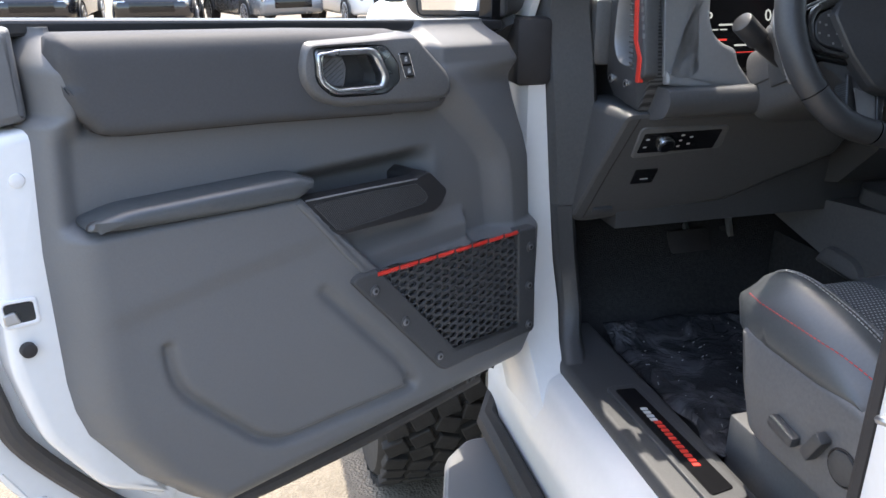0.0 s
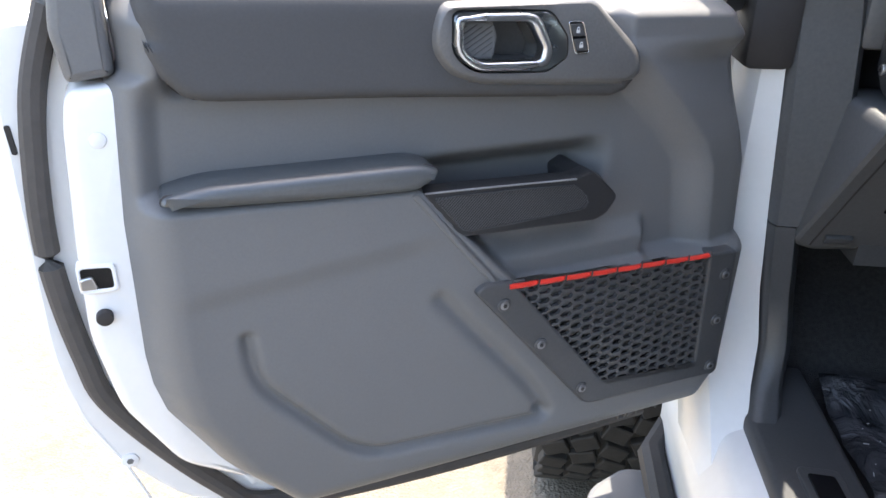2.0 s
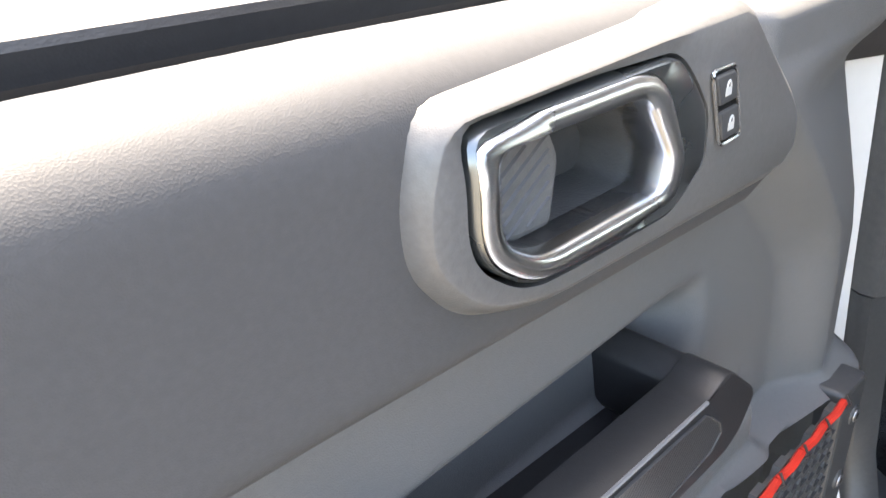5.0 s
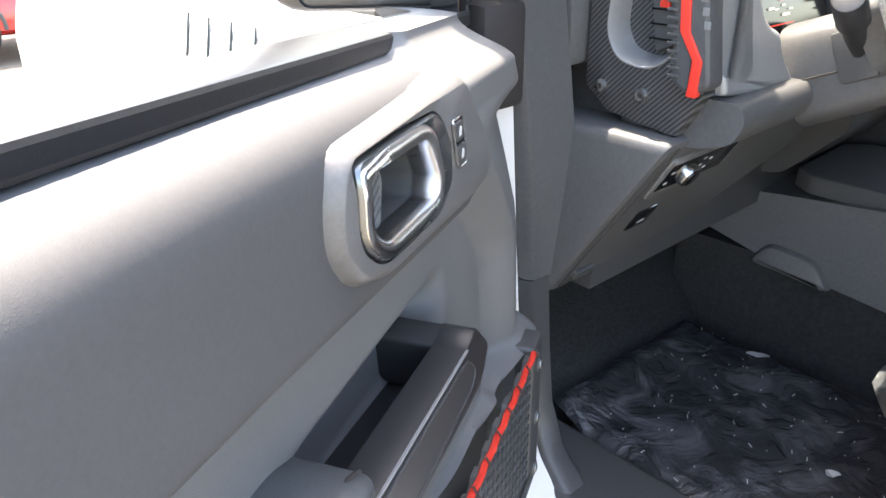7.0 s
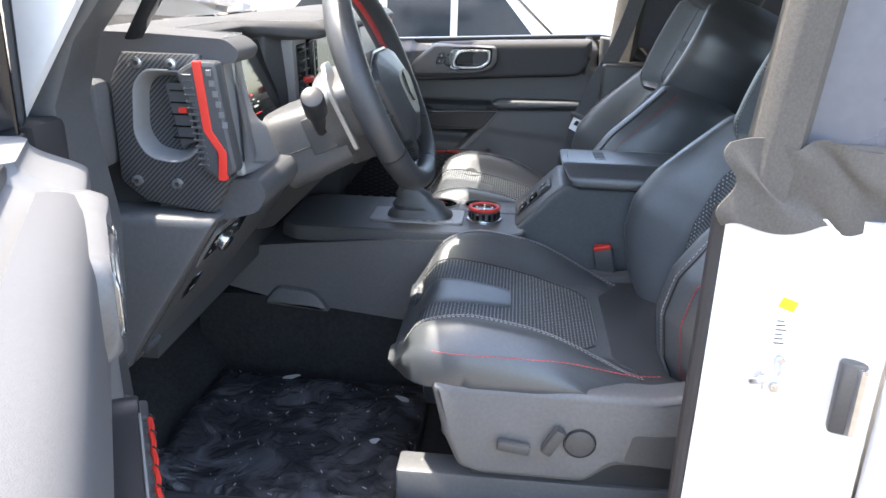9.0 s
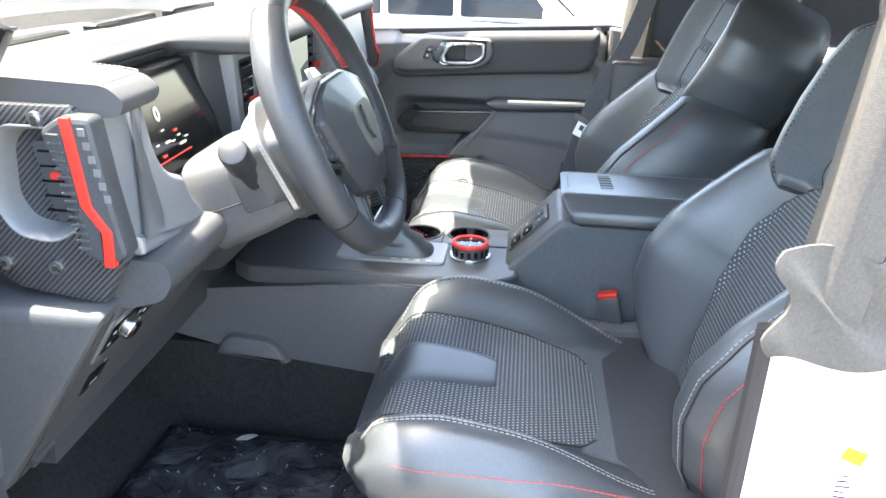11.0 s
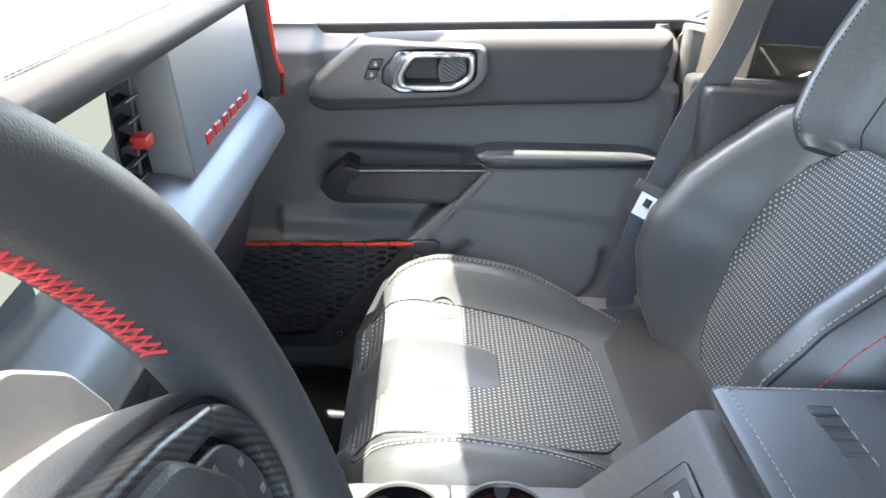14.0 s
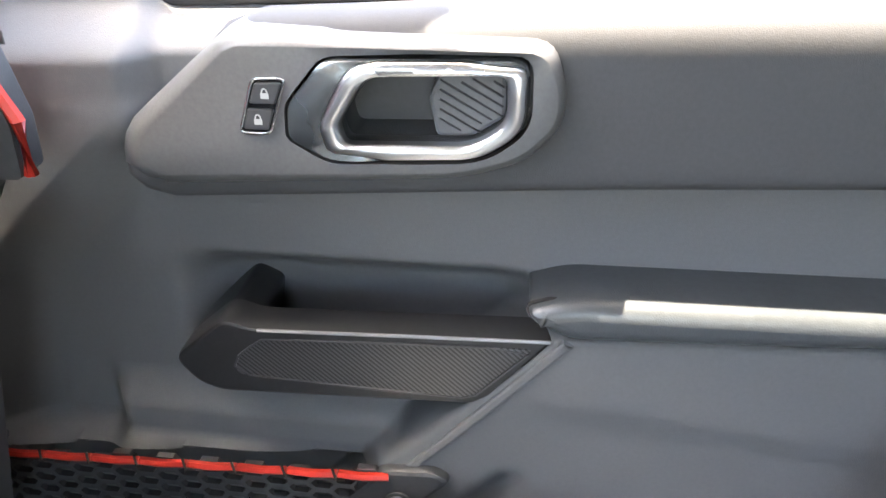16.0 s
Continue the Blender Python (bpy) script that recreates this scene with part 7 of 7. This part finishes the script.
# centre pillar fittings on the driver's side
striker = thing("door_striker", (-0.77, 0.46, 1.18), "bright steel door striker on the white pillar", "striker")
part("striker_plate", block((-0.013, -0.028, 0), (0.013, 0.028, 0.004), 0.004, 2, facing((-0.769, 0.452, 1.18), (-1, 0, 0))), PAINT_SHADE, striker)
part("striker_loop", tube(catmull([(-0.77, 0.452, 1.195), (-0.80, 0.462, 1.195), (-0.812, 0.484, 1.19), (-0.80, 0.490, 1.182), (-0.77, 0.470, 1.176)], 5), 0.0045, 8), STEEL, striker)
for z in (1.20, 1.162):
    part("bolt", disc(0.007, 0.005, 6, 0.001, facing((-0.774, 0.452, z), (-1, 0, 0))), STEEL, striker)
YEL = material("yellow label", (0.85, 0.55, 0.02), 0.5, tint=0.05)
lab = thing("warning_label", (-0.77, 0.45, 1.26), "small yellow and white printed label on the pillar", "label")
part("label_sheet", block((-0.009, -0.035, 0), (0.009, 0.012, 0.0006), 0, 1, facing((-0.7705, 0.455, 1.252), (-1, 0, 0))), PAINT_SHADE, lab)
part("label_head", block((-0.010, -0.007, 0), (0.010, 0.007, 0.001), 0, 1, facing((-0.7705, 0.452, 1.274), (-1, 0, 0)) @ pose(0, 0, 0, 0, 0, -20)), YEL, lab, "yellow heading")
for k in range(6):
    part("printed_bar", block((-0.007, -0.031 + k * 0.006, 0.0006), (0.006 - 0.002 * (k % 3), -0.0295 + k * 0.006, 0.001), 0, 1, facing((-0.7705, 0.455, 1.252), (-1, 0, 0))), GLOSS_BLACK, lab)
chk = thing("hinge", (-0.80, 0.36, 1.16), "black rear door hinge on the pillar", "hinge")
part("hinge_leaf", block((-0.016, -0.05, 0), (0.016, 0.05, 0.02), 0.006, 2, facing((-0.785, 0.368, 1.165), (-1, 0.3, 0))), PLASTIC_DARK, chk)
part("hinge_pin", tube([(-0.806, 0.362, 1.12), (-0.806, 0.362, 1.21)], 0.008, 8), STEEL, chk)
rd = thing("rear_door", (-0.82, 0.0, 0.8), "white closed rear door", "door")
part("door_skin", slab(rounded([(-0.55, 0.80), (0.30, 0.80), (0.335, 0.95), (0.335, 1.36), (0.28, 1.40), (-0.6, 1.42), (-0.68, 1.2)], 0.03), lambda a, b, d: Vector((-0.80 - d, a, b)), 0.0, 0.06, 0.012), PAINT, rd)
part("door_handle", block((-0.09, -0.014, 0), (0.09, 0.014, 0.03), 0.01, 2, facing((-0.86, 0.18, 1.28), (-1, 0, 0))), PLASTIC_DARK, rd, "black outer handle")

# vents on the front fender
fv = thing("fender_vent", (-0.875, 1.9, 1.33), "small slotted vent on the white front fender", "vent")
for k in range(4):
    part("slot", block((-0.0035, -0.036, 0), (0.0035, 0.036, 0.003), 0.002, 1, facing((-0.8705, 1.80 + 0.074 * k, 1.362), (-1, 0, 0.27)) @ pose(0, 0, 0, 0, 0, 8)), GLOSS_BLACK, fv)


# ---- parked cars ----
def parked_car(name, x, y, turn, paint, tall, label, length=4.7):
    """A parked car, its nose along local y. tall: roof height."""
    M = Matrix.Translation((x, y, 0)) @ Matrix.Rotation(radians(turn), 4, "Z")
    car = thing(name, (x, y, 0), label, "car", "parked cars")
    L, belt_z, hood = length / 2, tall * 0.56, tall * 0.56

    def skin(sections):
        return loft([[M @ Vector((sx * w * k, yy, zb + (zt - zb) * h)) for sx, k, h in ((-1, 0.92, 0), (-1, 1.0, 0.12), (-1, 1.0, 0.75), (-1, 0.94, 1.0), (1, 0.94, 1.0), (1, 1.0, 0.75), (1, 1.0, 0.12), (1, 0.92, 0))] for yy, w, zb, zt in sections])

    part("body", skin([(-L, 0.80, 0.42, belt_z * 0.9), (-L + 0.10, 0.90, 0.32, belt_z), (-L * 0.5, 0.94, 0.28, belt_z), (0, 0.94, 0.28, belt_z * 0.98), (L * 0.42, 0.94, 0.28, hood * 0.95), (L * 0.8, 0.90, 0.30, hood * 0.86), (L - 0.08, 0.85, 0.34, hood * 0.78), (L, 0.76, 0.42, hood * 0.66)]), paint, car, "car body", sharp=50)
    part("cabin", skin([(-L * 0.86, 0.76, belt_z - 0.02, belt_z + 0.15), (-L * 0.74, 0.75, belt_z - 0.02, tall - 0.04), (-L * 0.3, 0.74, belt_z - 0.02, tall), (L * 0.05, 0.73, belt_z - 0.02, tall - 0.02), (L * 0.40, 0.74, belt_z - 0.03, belt_z + 0.03)]), paint, car, "cabin and roof", sharp=50)
    for s in (-1, 1):
        for y0, y1, y2, y3 in ((-L * 0.70, -L * 0.68, -L * 0.40, -L * 0.40), (-L * 0.37, -L * 0.37, -L * 0.10, -L * 0.10), (-L * 0.07, -L * 0.07, L * 0.08, L * 0.30)):
            pts = [(y0, belt_z + 0.03), (y1, tall - 0.13), (y2, tall - 0.12), (y3, belt_z + 0.03)]
            part("side_window", slab(rounded(pts, 0.03), lambda a, b, d: M @ Vector((s * (0.752 - (b - belt_z) * 0.0 + d), a, b)), -0.03, 0.008), DARK_GLASS, car, "dark side window")
    part("rear_window", slab([(-0.6, 0), (0.6, 0), (0.5, 0.4), (-0.5, 0.4)], lambda a, b, d: M @ Vector((a, -L * 0.83 + b * L * 0.13 - d, belt_z + 0.12 + b * (tall - belt_z - 0.25) / 0.4)), 0, 0.02), DARK_GLASS, car)
    part("windscreen", slab([(-0.66, 0), (0.66, 0), (0.58, 0.4), (-0.58, 0.4)], lambda a, b, d: M @ Vector((a, L * 0.385 - b * L * 0.75 + d, belt_z + 0.06 + b * (tall - belt_z - 0.12) / 0.4)), 0, 0.03), DARK_GLASS, car)
    part("grille", block((-0.5, L - 0.06, 0.50), (0.5, L + 0.015, 0.72), 0.02, 2, M), GLOSS_BLACK, car, "black grille")
    for s in (-1, 1):
        part("headlight", block((s * 0.70 - 0.13, L - 0.16, 0.66), (s * 0.70 + 0.13, L - 0.02, 0.76), 0.02, 2, M), CHROME, car, "headlight")
        part("tail_lamp", block((s * 0.74 - 0.09, -L - 0.012, 0.72), (s * 0.74 + 0.09, -L + 0.14, 0.92), 0.02, 2, M), RED, car, "red tail lamp")
        part("side_mirror", block((s * 0.95 - 0.09, L * 0.26, belt_z), (s * 0.95 + 0.09, L * 0.26 + 0.10, belt_z + 0.14), 0.03, 2, M), paint, car, "door mirror")
        part("handle", block((s * 0.945 - 0.012, -L * 0.02 - 0.1, belt_z - 0.12), (s * 0.945 + 0.012, -L * 0.02 + 0.1, belt_z - 0.09), 0.008, 1, M), paint, car)
    part("plate", block((-0.15, -L - 0.02, 0.60), (0.15, -L + 0.02, 0.75), 0.006, 1, M), PAINT_SHADE, car, "pale plate")
    for k in range(4):
        part("plate_bar", block((-0.11 + 0.06 * k, -L - 0.026, 0.64), (-0.07 + 0.06 * k, -L - 0.015, 0.71), 0, 1, M), GLOSS_BLACK, car)
    for yy in (-L * 0.60, L * 0.60):
        for s in (-1, 1):
            t = part("tyre", disc(0.345, 0.22, 36, 0.03, M @ facing((s * 0.74, yy, 0.345), (s, 0, 0))), TYRE, car, "black tyre")
            part("arch", tube([M @ Vector((s * 0.945, yy + 0.40 * math.cos(a), 0.345 + 0.40 * math.sin(a))) for a in [math.pi * k / 18 for k in range(19)]], 0.022, 6), PLASTIC_DARK, car, "dark wheel arch")
            part("rim_back", disc(0.245, 0.012, 30, 0.004, M @ facing((s * 0.955, yy, 0.345), (s, 0, 0))), PLASTIC_DARK, t)
            for k in range(10):
                part("spoke", block((-0.014, 0.04, 0), (0.014, 0.24, 0.014), 0.004, 1, M @ facing((s * 0.966, yy, 0.345), (s, 0, 0)) @ pose(0, 0, 0, 0, 0, 36 * k)), STEEL, t)
            part("rim_lip", tube([M @ facing((s * 0.968, yy, 0.345), (s, 0, 0)) @ Vector((0.245 * math.cos(2 * math.pi * k / 32), 0.245 * math.sin(2 * math.pi * k / 32), 0)) for k in range(32)], 0.012, 6, closed=True), STEEL, t, "bright rim edge")
    return car


PAINT_DARK = material("black car paint", (0.012, 0.012, 0.015), 0.15, tint=0.05, coat=0.8)
PAINT_GREY = material("grey car paint", (0.22, 0.23, 0.25), 0.25, metal=0.4, tint=0.05, coat=0.8)
PAINT_RED = material("red car paint", (0.45, 0.02, 0.02), 0.2, tint=0.05, coat=0.8)
parked_car("parked_car", 6.9, 1.25, 180, PAINT, 1.72, "white parked estate car with alloy wheels")
parked_car("parked_car", 7.8, -3.2, 180, PAINT, 1.60, "white parked saloon with alloy wheels")
parked_car("parked_car", -3.4, 22.0, 180, PAINT_DARK, 1.9, "black parked pickup facing the camera")
parked_car("parked_car", -6.2, 23.0, 180, PAINT_DARK, 1.9, "black parked pickup in the far row")
parked_car("parked_car", -0.9, 22.5, 200, PAINT_GREY, 1.85, "grey parked pickup in the far row")
parked_car("parked_car", 1.9, 22.0, 190, PAINT, 1.8, "white parked van in the far row")
parked_car("parked_car", 1.6, 10.5, 90, PAINT_RED, 1.45, "red parked car ahead of the hood")
parked_car("parked_car", 4.9, -7.2, 0, PAINT, 1.7, "white parked car behind")
